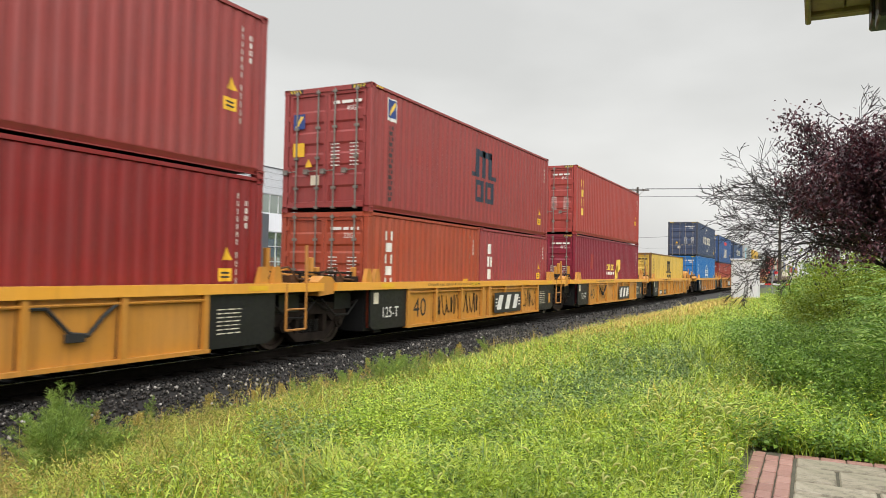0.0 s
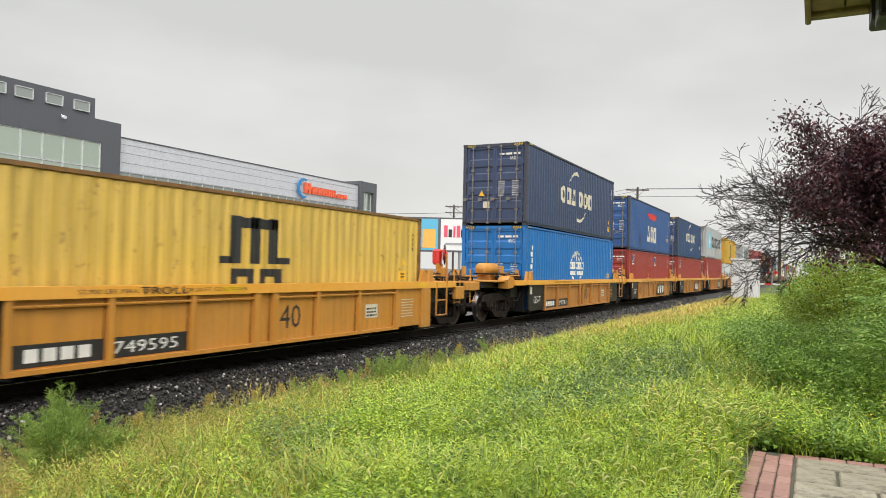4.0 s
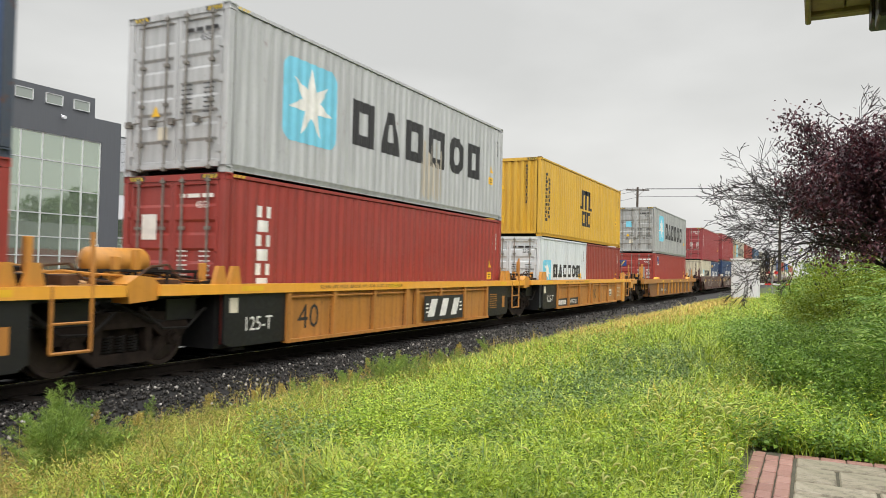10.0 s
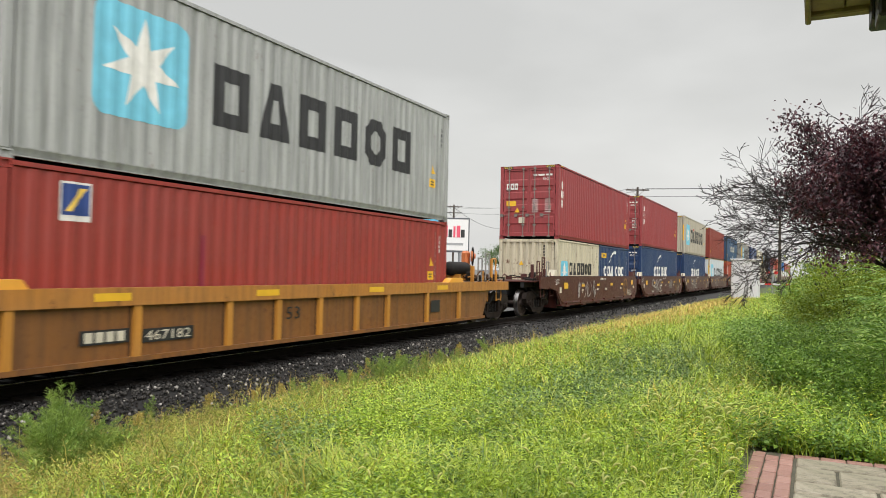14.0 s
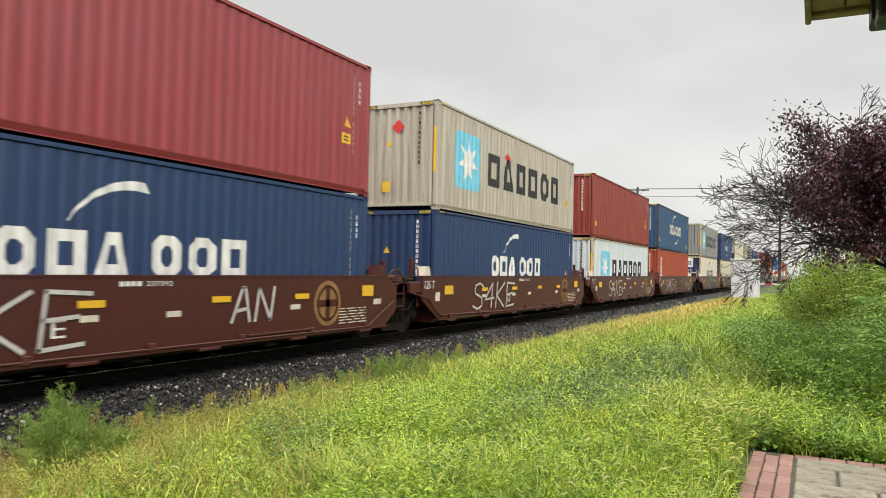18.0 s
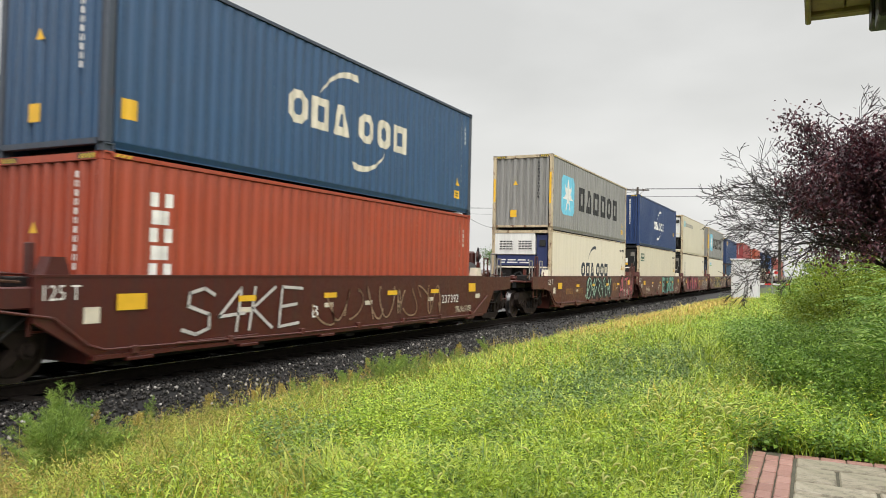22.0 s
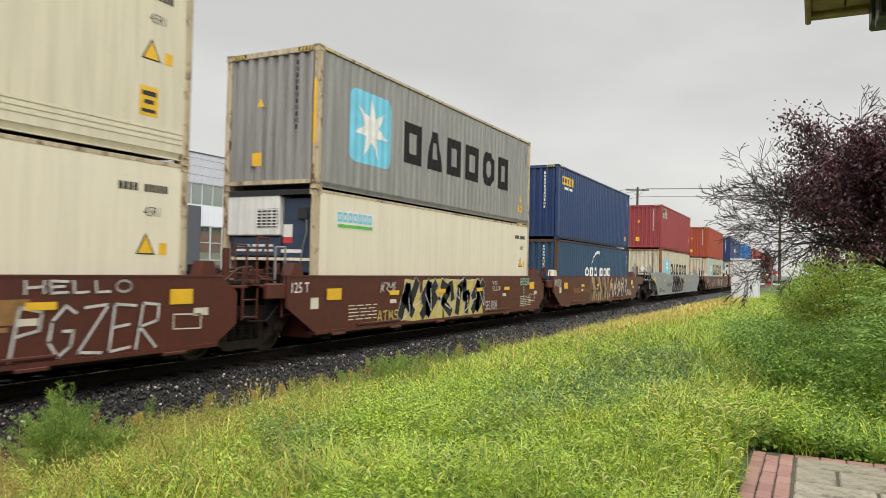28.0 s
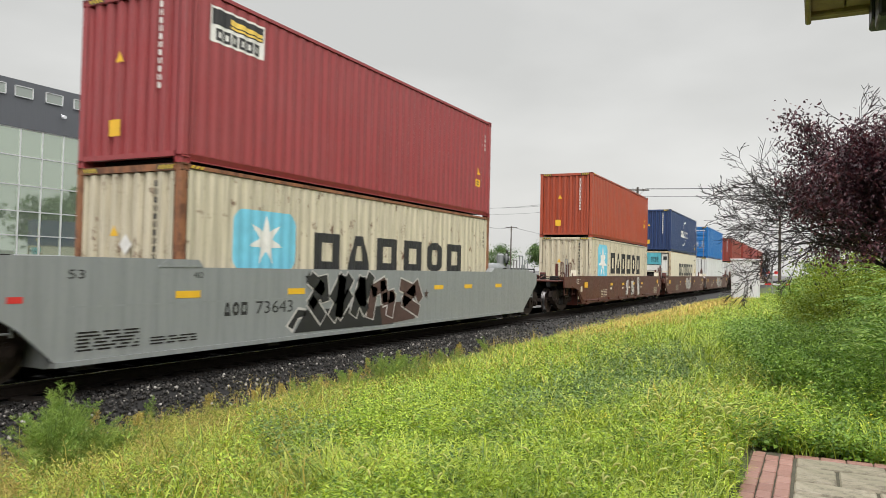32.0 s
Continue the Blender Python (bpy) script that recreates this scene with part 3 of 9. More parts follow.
def make_far():
    utility_pole(81.2, 7.3, 11.0, (0.3,), 20)
    utility_pole(96.1, 37.0, 11.0, (0.3, 1.2), 30)
    utility_pole(146, 47.7, 11.0, (0.3,), 30)
    utility_pole(75.0, -7.2, 7.1, (), 20, "dark wooden pole behind the plum tree by the crossing")
    for dy, z in ((-1.1, 10.85), (1.1, 10.85), (-0.5, 10.0)):
        wire((81.2, 7.3 + dy, z), (79.5, -24 + dy, z + 0.5), 0.5, 0.022)
        wire((81.2, 7.3 + dy, z), (96.1, 37 + dy, z - 0.2), 0.9)
    wire((96.1, 37, 10.6), (146, 47.7, 10.8), 1.4, 0.03)
    wire((146, 47.7, 10.8), (260, 30, 10.8), 2.0, 0.035)
    wire((96.1, 37, 9.8), (55, 80, 10.5), 1.2, 0.03)
    wire((75.0, -7.2, 6.9), (150, 30, 9.5), 1.2, 0.025)
    # lattice mast
    t = tagged(new("lattice_mast"), "thin grey lattice radio mast far away", "mast")
    t.matrix_basis = pose(212, 47.5, -0.35)
    bm = bmesh.new()
    H = 21.0
    for a in range(3):
        c, s = math.cos(a * 2.094), math.sin(a * 2.094)
        rod(bm, (c * 0.9, s * 0.9, 0), (c * 0.45, s * 0.45, H), 0.07, 5)
    for k in range(14):
        z0, z1 = H * k / 14, H * (k + 1) / 14
        for a in range(3):
            c, s = math.cos(a * 2.094), math.sin(a * 2.094)
            c2, s2 = math.cos((a + 1) * 2.094), math.sin((a + 1) * 2.094)
            ra, rb = 0.9 - 0.45 * k / 14, 0.9 - 0.45 * (k + 1) / 14
            rod(bm, (c * ra, s * ra, z0), (c2 * rb, s2 * rb, z1), 0.045, 4)
    part("mast_frame", bm, MAT_STEEL, t)
    bm = bmesh.new()
    for z in (17.5, 19.0, 20.3):
        for a in range(3):
            c, s = math.cos(a * 2.094), math.sin(a * 2.094)
            box(bm, c * 0.8 - 0.15, c * 0.8 + 0.15, s * 0.8 - 0.15, s * 0.8 + 0.15, z - 0.8, z + 0.8)
    part("antenna", bm, MAT_STEEL, t)
    # V-shaped billboard
    b = tagged(new("billboard"), "two-faced roadside billboard with pale posters on steel posts", "billboard")
    A, Lp, Rp = Vector((82.7, 32.4, 0)), Vector((80.4, 36.6, 0)), Vector((84.4, 29.0, 0))
    white = plain("poster_white", (0.72, 0.72, 0.72), 0.5, 0, 0.06)
    cyan = plain("poster_cyan", (0.10, 0.42, 0.62), 0.5, 0, 0.1)
    pink = plain("poster_pink", (0.70, 0.08, 0.14), 0.5, 0, 0.1)
    gold = plain("poster_gold", (0.75, 0.42, 0.08), 0.5, 0, 0.1)
    for P, Q, face in ((Lp, A, "l"), (A, Rp, "r")):
        d = (Q - P)
        nrm = Vector((d.y, -d.x, 0)).normalized()
        if nrm.dot(EYE - P) < 0:
            nrm = -nrm

        def quad(bm, u0, u1, z0, z1, lift, th=0.02):
            vs = []
            for k in (lift, lift + th):
                for u, z in ((u0, z0), (u1, z0), (u1, z1), (u0, z1)):
                    q = P + d * u + nrm * k
                    vs.append(bm.verts.new((q.x, q.y, z)))
            for f in ((0, 1, 2, 3), (4, 5, 6, 7), (0, 1, 5, 4), (1, 2, 6, 5), (2, 3, 7, 6), (3, 0, 4, 7)):
                bm.faces.new([vs[i] for i in f])
        bm = bmesh.new()
        quad(bm, 0.0, 1.0, 3.7, 8.1, -0.2, 0.18)
        part("panel", bm, MAT_DARKCLAD, b)
        bm = bmesh.new()
        quad(bm, 0.04, 0.96, 3.95, 7.9, 0.0)
        ps = part("poster", bm, white if face == "r" else cyan, b)
        if face == "r":
            for u0, u1, z0, z1, mm in ((0.15, 0.27, 5.6, 7.1, pink), (0.30, 0.42, 5.6, 6.6, MAT_WIRE), (0.46, 0.53, 5.6, 7.0, pink), (0.57, 0.69, 5.6, 7.1, pink), (0.71, 0.84, 5.6, 6.6, MAT_WIRE), (0.2, 0.8, 4.6, 4.9, MAT_STEEL)):
                bm = bmesh.new()
                quad(bm, u0, u1, z0, z1, 0.03, 0.01)
                part("poster_shape", bm, mm, ps)
        else:
            for u0, u1, z0, z1, mm in ((0.08, 0.5, 5.6, 7.6, white), (0.12, 0.42, 6.7, 7.2, pink), (0.55, 0.9, 4.2, 6.6, gold), (0.1, 0.5, 4.3, 4.9, white)):
                bm = bmesh.new()
                quad(bm, u0, u1, z0, z1, 0.03, 0.01)
                part("poster_shape", bm, mm, ps)
    for q in (Lp.lerp(A, 0.3), A, A.lerp(Rp, 0.7)):
        bm = bmesh.new()
        rod(bm, (q.x + 0.4, q.y + 0.3, -0.35), (q.x + 0.4, q.y + 0.3, 6.5), 0.18, 8)
        part("post", bm, MAT_STEEL, b)
    # signal cabinet by the crossing
    c = tagged(new("signal_cabinet"), "white metal signal hut beside the track at the crossing", "signal cabinet")
    c.matrix_basis = pose(51.0, -6.85, -0.5)
    wm = paint("cabinet_white", "cfced2", 0.45, 0.15, 0.02)
    bm = bmesh.new()
    box(bm, 0, 2.2, 0, 1.6, 0, 3.05, 0.03)
    part("body", bm, wm, c)
    bm = bmesh.new()
    box(bm, -0.08, 2.28, -0.08, 1.68, 3.05, 3.17, 0.03)
    part("roof", bm, wm, c)
    bm = bmesh.new()
    box(bm, -0.03, -0.004, 0.3, 1.25, 0.2, 2.6, 0.01)
    dr = part("door", bm, wm, c)
    bm = bmesh.new()
    box(bm, -0.07, -0.03, 0.38, 0.46, 1.2, 1.5)
    part("handle", bm, MAT_WIRE, dr)
    bm = bmesh.new()
    for k in range(5):
        box(bm, 0.6 + k * 0.25, 0.8 + k * 0.25, -0.03, -0.004, 2.3, 2.5)
    part("vent", bm, MAT_STEEL, c)
    # crossing gate with red and white arm
    g = tagged(new("crossing_gate"), "lowered red and white level crossing gate with red lights", "crossing gate")
    g.matrix_basis = pose(74.0, -6.6, -0.4)
    bm = bmesh.new()
    rod(bm, (0, 0, 0), (0, 0, 2.9), 0.07, 8)
    part("mast", bm, MAT_STEEL, g)
    red = plain("signal_red", (0.62, 0.03, 0.03), 0.4, 0, 0.1)
    for i in range(8):
        bm = bmesh.new()
        box(bm, -0.03, 0.03, -3.6 + i * 0.7, -2.9 + i * 0.7, 1.15, 1.3)
        part("arm_segment", bm, red if i % 2 else wm, g)
    for yy in (-0.35, 0.35):
        bm = bmesh.new()
        rod(bm, (-0.2, yy, 2.3), (0.02, yy, 2.3), 0.16, 12)
        part("lamp", bm, red, g, "red signal lamp")
    # stop sign on the far road
    s = tagged(new("stop_sign"), "red octagonal stop sign on a steel post across the track", "stop sign")
    s.matrix_basis = pose(50.1, 23.0, -0.35, 0, 0, 33)
    bm = bmesh.new()
    rod(bm, (0.05, 0, 0), (0.05, 0, 1.95), 0.03, 6)
    part("post", bm, MAT_STEEL, s)
    bm = bmesh.new()
    rod(bm, (-0.02, 0, 1.55), (0.0, 0, 1.55), 0.36, 8)
    part("plate", bm, red, s)
    bm = bmesh.new()
    box(bm, -0.028, -0.021, -0.22, 0.22, 1.48, 1.62)
    part("lettering", bm, wm, s)


make_far()
make_paving()

# ---- station eave above the camera ----
MAT_OLIVE = paint("olive_paint", "8c8049", 0.6, 0.5, 0.05)
MAT_DKGREEN = paint("dark_green_paint", "1f2a22", 0.5, 0.4, 0.03)


def yard_things():
    """Boards, a post sign and a diamond sign on the far side of the track."""
    pw = paint("weathered_board_white", "c9c8c2", 0.6, 0.35, 0.1)
    for i, (x, tl, w, ht) in enumerate(((14.35, 9, 0.20, 2.45), (14.72, 6, 0.46, 2.35), (15.15, 10, 0.16, 2.40))):
        b = tagged(new("leaning_board"), "white-painted board leaning against a steel rack", "board", "boards by the far track side")
        b.matrix_basis = pose(x, 8.0 + 0.12 * i, -0.35, 0, -tl, 0)
        bm = bmesh.new()
        box(bm, -w / 2, w / 2, -0.03, 0.03, 0, ht, 0.01)
        part("panel", bm, pw, b)
        bm = bmesh.new()
        box(bm, -w / 2, w / 2, -0.045, -0.031, ht * 0.3, ht * 0.34)
        part("batten", bm, pw, b)
    r = tagged(new("storage_rack"), "dark steel rack beside the far side of the track", "rack")
    for x in (14.2, 16.6):
        bm = bmesh.new()
        box(bm, x - 0.05, x + 0.05, 8.4, 8.5, -0.35, 1.2)
        part("post", bm, DARKRACK, r)
    bm = bmesh.new()
    box(bm, 14.1, 16.7, 8.42, 8.48, 1.0, 1.1)
    part("crossbar", bm, DARKRACK, r)
    for x, z, w, h, lb in ((15.55, 1.72, 0.26, 0.34, "small white sign plate on a thin post"),):
        p = tagged(new("post_sign"), lb, "sign")
        bm = bmesh.new()
        rod(bm, (x, 8.0, -0.35), (x, 8.0, z + 0.1), 0.025, 6)
        part("post", bm, DARKRACK, p)
        bm = bmesh.new()
        box(bm, x - w / 2, x + w / 2, 7.94, 7.97, z - h / 2, z + h / 2, 0.005)
        part("plate", bm, pw, p)
    d = tagged(new("diamond_sign"), "pale yellow diamond sign with a dark upright bar", "sign")
    bm = bmesh.new()
    rod(bm, (19.2, 8.03, -0.35), (19.2, 8.03, 1.9), 0.03, 6)
    part("post", bm, DARKRACK, d)
    bm = bmesh.new()
    prism(bm, [(19.2, 1.34), (19.54, 1.72), (19.2, 2.10), (18.86, 1.72)], 7.94, 7.965)
    part("plate", bm, plain("faded_yellow_sign", (0.62, 0.52, 0.25), 0.5, 0, 0.15), d)
    bm = bmesh.new()
    box(bm, 19.17, 19.23, 7.93, 7.938, 1.50, 1.94)
    part("bar", bm, DARKRACK, d)


DARKRACK = plain("dark_rack_steel", (0.03, 0.03, 0.03), 0.6, 0.2, 0.3)
yard_things()


def make_eave():
    e = tagged(new("station_eave"), "olive painted wooden roof eave with boarded soffit and dark bracket", "roof eave")
    # boarded soffit seen from below
    for i in range(10):
        bm = bmesh.new()
        y1 = -10.03 - i * 0.115
        box(bm, 1.2, 3.14, y1 - 0.112, y1, 2.637 + 0.002 * (i % 2), 2.68, 0.004)
        part("soffit_board", bm, MAT_OLIVE, e)
    bm = bmesh.new()
    box(bm, 3.14, 3.20, -11.5, -10.025, 2.620, 2.84, 0.006)
    part("fascia", bm, MAT_OLIVE, e)
    bm = bmesh.new()
    box(bm, 1.2, 3.19, -10.03, -10.008, 2.602, 2.84, 0.006)
    part("barge_board", bm, MAT_OLIVE, e)
    bm = bmesh.new()
    box(bm, 0.9, 3.26, -11.6, -9.95, 2.84, 2.89)
    part("roof_sheet", bm, MAT_DKGREEN, e)
    bm = bmesh.new()
    box(bm, 3.02, 3.18, -10.9, -10.225, 2.545, 2.655, 0.008)
    part("bracket", bm, MAT_DKGREEN, e, "dark green wooden bracket")
    bm = bmesh.new()
    box(bm, 2.84, 3.02, -10.9, -10.235, 2.50, 2.655, 0.008)
    part("bracket", bm, MAT_DKGREEN, e, "dark green wooden bracket")
    # the station behind: walls and a hipped roof
    st = tagged(new("station_building"), "olive painted wooden station building with a dark green roof", "building")
    bm = bmesh.new()
    box(bm, -22, 2.2, -18, -11.5, -0.05, 3.2)
    part("wall", bm, MAT_OLIVE, st)
    bm = bmesh.new()
    a = [bm.verts.new(p) for p in ((-23, -19, 3.2), (2.9, -19, 3.2), (2.9, -11.2, 3.2), (-23, -11.2, 3.2))]
    b = [bm.verts.new(p) for p in ((-19, -15.1, 6.2), (-1, -15.1, 6.2))]
    bm.faces.new(a)
    for f in ((a[0], a[1], b[1], b[0]), (a[2], a[3], b[0], b[1]), (a[1], a[2], b[1]), (a[3], a[0], b[0])):
        bm.faces.new(f)
    part("roof", bm, MAT_DKGREEN, st)


make_eave()

# ---- the train ----
WHITE = plain("white_lettering", (0.70, 0.69, 0.66), 0.55, 0, 0.18, 4.0)
CREAM = plain("cream_lettering", (0.60, 0.55, 0.44), 0.55, 0, 0.2, 4.0)
BLACK = plain("black_lettering", (0.022, 0.022, 0.024), 0.5, 0, 0.3, 4.0)
DKBLUE = plain("navy_lettering", (0.015, 0.028, 0.05), 0.5, 0, 0.3, 4.0)
YELLOW = plain("yellow_label", (0.72, 0.42, 0.025), 0.45, 0, 0.12, 4.0)
GOLDY = plain("gold_lettering", (0.72, 0.50, 0.09), 0.5, 0, 0.15, 4.0)
SKYBLUE = plain("sky_blue_panel", (0.16, 0.50, 0.66), 0.5, 0, 0.15, 3.0)
REDMARK = plain("red_marking", (0.55, 0.03, 0.025), 0.5, 0, 0.15, 4.0)
ROYAL = plain("royal_blue_label", (0.02, 0.05, 0.20), 0.45, 0, 0.15, 4.0)
GREENSIGN = plain("dark_green_sign", (0.012, 0.07, 0.035), 0.5, 0, 0.2, 4.0)
LIME = plain("green_marking", (0.12, 0.42, 0.06), 0.5, 0, 0.2, 4.0)
EMBLEM = plain("tan_emblem", (0.25, 0.13, 0.045), 0.6, 0, 0.3, 5.0)
HAZARD = plain("hazard_yellow", (0.66, 0.47, 0.04), 0.5, 0, 0.2, 5.0)
DARKSTEEL = plain("dark_weathered_steel", (0.014, 0.0125, 0.012), 0.65, 0.1, 0.4, 6.0, 0.25)
RUBBER = plain("black_gasket", (0.015, 0.015, 0.015), 0.7)
TRUCKSTEEL = plain("dusty_cast_steel", (0.022, 0.0155, 0.0125), 0.8, 0.0, 0.7, 5.0, 0.15)
WHEELSTEEL = plain("brown_wheel_steel", (0.045, 0.031, 0.026), 0.6, 0.3, 0.4, 7.0)
TREAD = plain("bright_wheel_tread", (0.22, 0.21, 0.21), 0.3, 1.0, 0.2, 9.0)
LOCKBAR = plain("dull_locking_bar", (0.21, 0.195, 0.175), 0.5, 0.3, 0.35, 8.0)
BAREROD = plain("galvanised_rod", (0.30, 0.29, 0.28), 0.5, 0.5, 0.3, 8.0)
GR_WHITE = plain("spray_white", (0.50, 0.48, 0.46), 0.7, 0, 0.25, 5.0)
GR_BLACK = plain("spray_black", (0.015, 0.015, 0.016), 0.6, 0, 0.3, 5.0)
GR_PINK = plain("spray_pink", (0.50, 0.13, 0.16), 0.7, 0, 0.25, 5.0)
GR_TEAL = plain("spray_teal", (0.16, 0.36, 0.30), 0.7, 0, 0.25, 5.0)
GR_YELLOW = plain("spray_yellow", (0.52, 0.42, 0.12), 0.7, 0, 0.25, 5.0)
GR_GREEN = plain("spray_green", (0.10, 0.22, 0.10), 0.7, 0, 0.25, 5.0)
GR_MINT = plain("spray_mint", (0.34, 0.52, 0.42), 0.7, 0, 0.25, 5.0)
GR_TEAL2 = plain("spray_turquoise", (0.07, 0.22, 0.24), 0.7, 0, 0.25, 5.0)
GR_SALMON = plain("spray_salmon", (0.33, 0.10, 0.065), 0.7, 0, 0.25, 5.0)
GR_CRIMSON = plain("spray_crimson", (0.22, 0.02, 0.045), 0.7, 0, 0.25, 5.0)
GR_GREY = plain("spray_grey", (0.20, 0.20, 0.21), 0.7, 0, 0.4, 5.0)
GR_RUST = plain("spray_rust", (0.22, 0.07, 0.03), 0.7, 0, 0.3, 5.0)
GR_BROWN = plain("spray_brown", (0.075, 0.04, 0.032), 0.7, 0, 0.3, 5.0)
GR_YELLOW2 = plain("spray_cream", (0.40, 0.32, 0.16), 0.7, 0, 0.4, 5.0)
GR_TAN = plain("spray_tan", (0.33, 0.22, 0.14), 0.7, 0, 0.3, 5.0)

CW = 1.219          # half a container's width
HC, ST = 2.896, 2.591
L40, L20 = 12.192, 6.058
S0 = 0.17           # where the corrugated sheet begins


def corr_points(L):
    """Breakpoints of the pressed side sheet: (along, depth)."""
    n = round((L - 2 * S0) / 0.278)
    p = (L - 2 * S0) / n
    pts = []
    for i in range(n):
        s = S0 + i * p
        pts += [(s, 0.0), (s + p * 0.27, 0.0), (s + p * 0.50, 0.027), (s + p * 0.77, 0.027)]
    pts.append((L - S0, 0.0))
    return pts


def clip_x(poly, a, b):
    for lim, keep in ((a, 1), (b, -1)):
        out = []
        for i, p in enumerate(poly):
            q = poly[(i + 1) % len(poly)]
            pin, qin = (p[0] - lim) * keep >= 0, (q[0] - lim) * keep >= 0
            if pin:
                out.append(p)
            if pin != qin:
                t = (lim - p[0]) / (q[0] - p[0])
                out.append((lim, p[1] + t * (q[1] - p[1])))
        poly = out
        if len(poly) < 3:
            return []
    return poly


def side_decal(parent, name, polys, mat, L, lift=0.004, flat=False, label=""):
    """Paint laid on the side sheet: it follows every press of the steel."""
    if name in ("lettering", "upright_lettering") and len(polys) > 1:
        # each letter shape is a part of its own; a slotted one is a pair of plates
        groups, n = {}, 0
        seen = []
        for q in polys:
            lo, hi = min(p[0] for p in q), max(p[0] for p in q)
            if name == "lettering":
                # pieces that touch belong to one shape
                hit = next((k for k in seen if lo <= k[1] + 0.001 and hi >= k[0] - 0.001), None)
                if hit is None:
                    hit = [lo, hi, n]
                    seen.append(hit)
                    n += 1
                hit[0], hit[1] = min(hit[0], lo), max(hit[1], hi)
                groups.setdefault(hit[2], []).append(q)
            else:
                groups.setdefault(round(q[0][1], 3), []).append(q)
        for g in groups.values():
            side_decal(parent, "letter_shape", g, mat, L, lift, flat)
        return None
    bm = bmesh.new()
    if flat:
        for poly in polys:
            bm.faces.new([bm.verts.new((s, -CW + 0.008 - lift, z)) for s, z in poly])
    else:
        cp = corr_points(L)
        for poly in polys:
            lo, hi = min(p[0] for p in poly), max(p[0] for p in poly)
            for (a, da), (b, db) in zip(cp, cp[1:]):
                if b <= lo or a >= hi:
                    continue
                q = clip_x(poly, a, b)
                if len(q) >= 3:
                    bm.faces.new([bm.verts.new((s, -CW + 0.014 + da + (db - da) * (s - a) / (b - a) - lift, z)) for s, z in q])
    bmesh.ops.remove_doubles(bm, verts=bm.verts, dist=0.0004)
    return part(name, bm, mat, parent, label)


def end_decal(parent, name, polys, mat, x=0.024, label=""):
    bm = bmesh.new()
    for poly in polys:
        bm.faces.new([bm.verts.new((x, -u, z)) for u, z in poly])
    return part(name, bm, mat, parent, label)


def rect(s0, s1, z0, z1):
    return [(s0, z0), (s1, z0), (s1, z1), (s0, z1)]


def blocks(s0, s1, z0, z1, n, gap=0.2, slot=0.10, kinds=""):
    """A row of plain shapes: hollow plates (r), hollow tapered plates (t) and hollow eight-sided plates (c)."""
    w = (s1 - s0) / n
    out = []
    for i in range(n):
        a, b = s0 + i * w, s0 + (i + 1 - gap) * w
        kd = kinds[i % len(kinds)] if kinds else "r"
        if kd == "t":
            o = [(a, z0), (b, z0), (a + (b - a) * 0.70, z1), (a + (b - a) * 0.30, z1)]
        elif kd == "c":
            q, r = (b - a) * 0.28, (z1 - z0) * 0.22
            o = [(a + q, z0), (b - q, z0), (b, z0 + r), (b, z1 - r), (b - q, z1), (a + q, z1), (a, z1 - r), (a, z0 + r)]
        else:
            o = rect(a, b, z0, z1)
        if slot:
            cx, cz = (a + b) / 2, (z0 + z1) / 2
            kx, kz = (0.40, 0.50) if kd != "t" else (0.30, 0.42)
            inn = [(cx + (p - cx) * kx, cz + (q - cz) * kz) for p, q in o]
            m = len(o)
            for k in range(m):
                out.append([o[k], o[(k + 1) % m], inn[(k + 1) % m], inn[k]])
        else:
            out.append(o)
    return out


def column(s0, s1, z0, z1, n, gap=0.28):
    """Upright marks as plain bars, every second one split in two."""
    h, w, out = (z1 - z0) / n, s1 - s0, []
    for i in range(n):
        a, b = z0 + i * h, z0 + (i + 1 - gap) * h
        out += [rect(s0, s0 + 0.32 * w, a, b), rect(s1 - 0.32 * w, s1, a, b)] if i % 2 else [rect(s0 + 0.08 * w, s1 - 0.14 * w, a, b)]
    return out


def bars(rng, s0, s1, z0, z1, rows, fill=0.5):
    """Lines of small writing as plain bars."""
    h = (z1 - z0) / rows
    out = []
    for i in range(rows):
        s = s0
        while s < s1:
            w = rng.uniform(0.15, 0.4) * (s1 - s0)
            e = min(s1, s + w)
            out.append(rect(s, e, z0 + i * h, z0 + (i + fill) * h))
            s = e + 0.07 * (s1 - s0)
    return out


def tri_sign(s, z, w):
    return [[(s, z), (s + w, z), (s + w / 2, z + w * 0.9)]]


def swoosh(p, q, bow, wid, n=9):
    """A tapering arc from p to q."""
    (x0, z0), (x1, z1) = p, q
    dx, dz = x1 - x0, z1 - z0
    ln = math.hypot(dx, dz)
    nx, nz = -dz / ln, dx / ln
    pts = []
    for i in range(n + 1):
        t = i / n
        o = bow * 4 * t * (1 - t)
        c = (x0 + dx * t + nx * o, z0 + dz * t + nz * o)
        w = wid * (0.15 + 0.85 * t)
        pts.append(((c[0] - nx * w / 2, c[1] - nz * w / 2), (c[0] + nx * w / 2, c[1] + nz * w / 2)))
    return [[a[0], b[0], b[1], a[1]] for a, b in zip(pts, pts[1:])]


def star(cx, cz, r, n=7, inner=0.40, turn=90):
    out = []
    for i in range(n):
        a = radians(turn + 360 * i / n)
        b, c = a - math.pi / n, a + math.pi / n
        o = (cx + r * math.cos(a), cz + r * math.sin(a))
        p = (cx + r * inner * math.cos(b), cz + r * inner * math.sin(b))
        q = (cx + r * inner * math.cos(c), cz + r * inner * math.sin(c))
        out += [[(cx, cz), p, o], [(cx, cz), o, q]]
    return out


def text_polys(body, s0, s1, z0, z1):
    return [[(s0 + x * (s1 - s0), z0 + y * (z1 - z0)) for x, y in t] for t in TEXTS[body]]


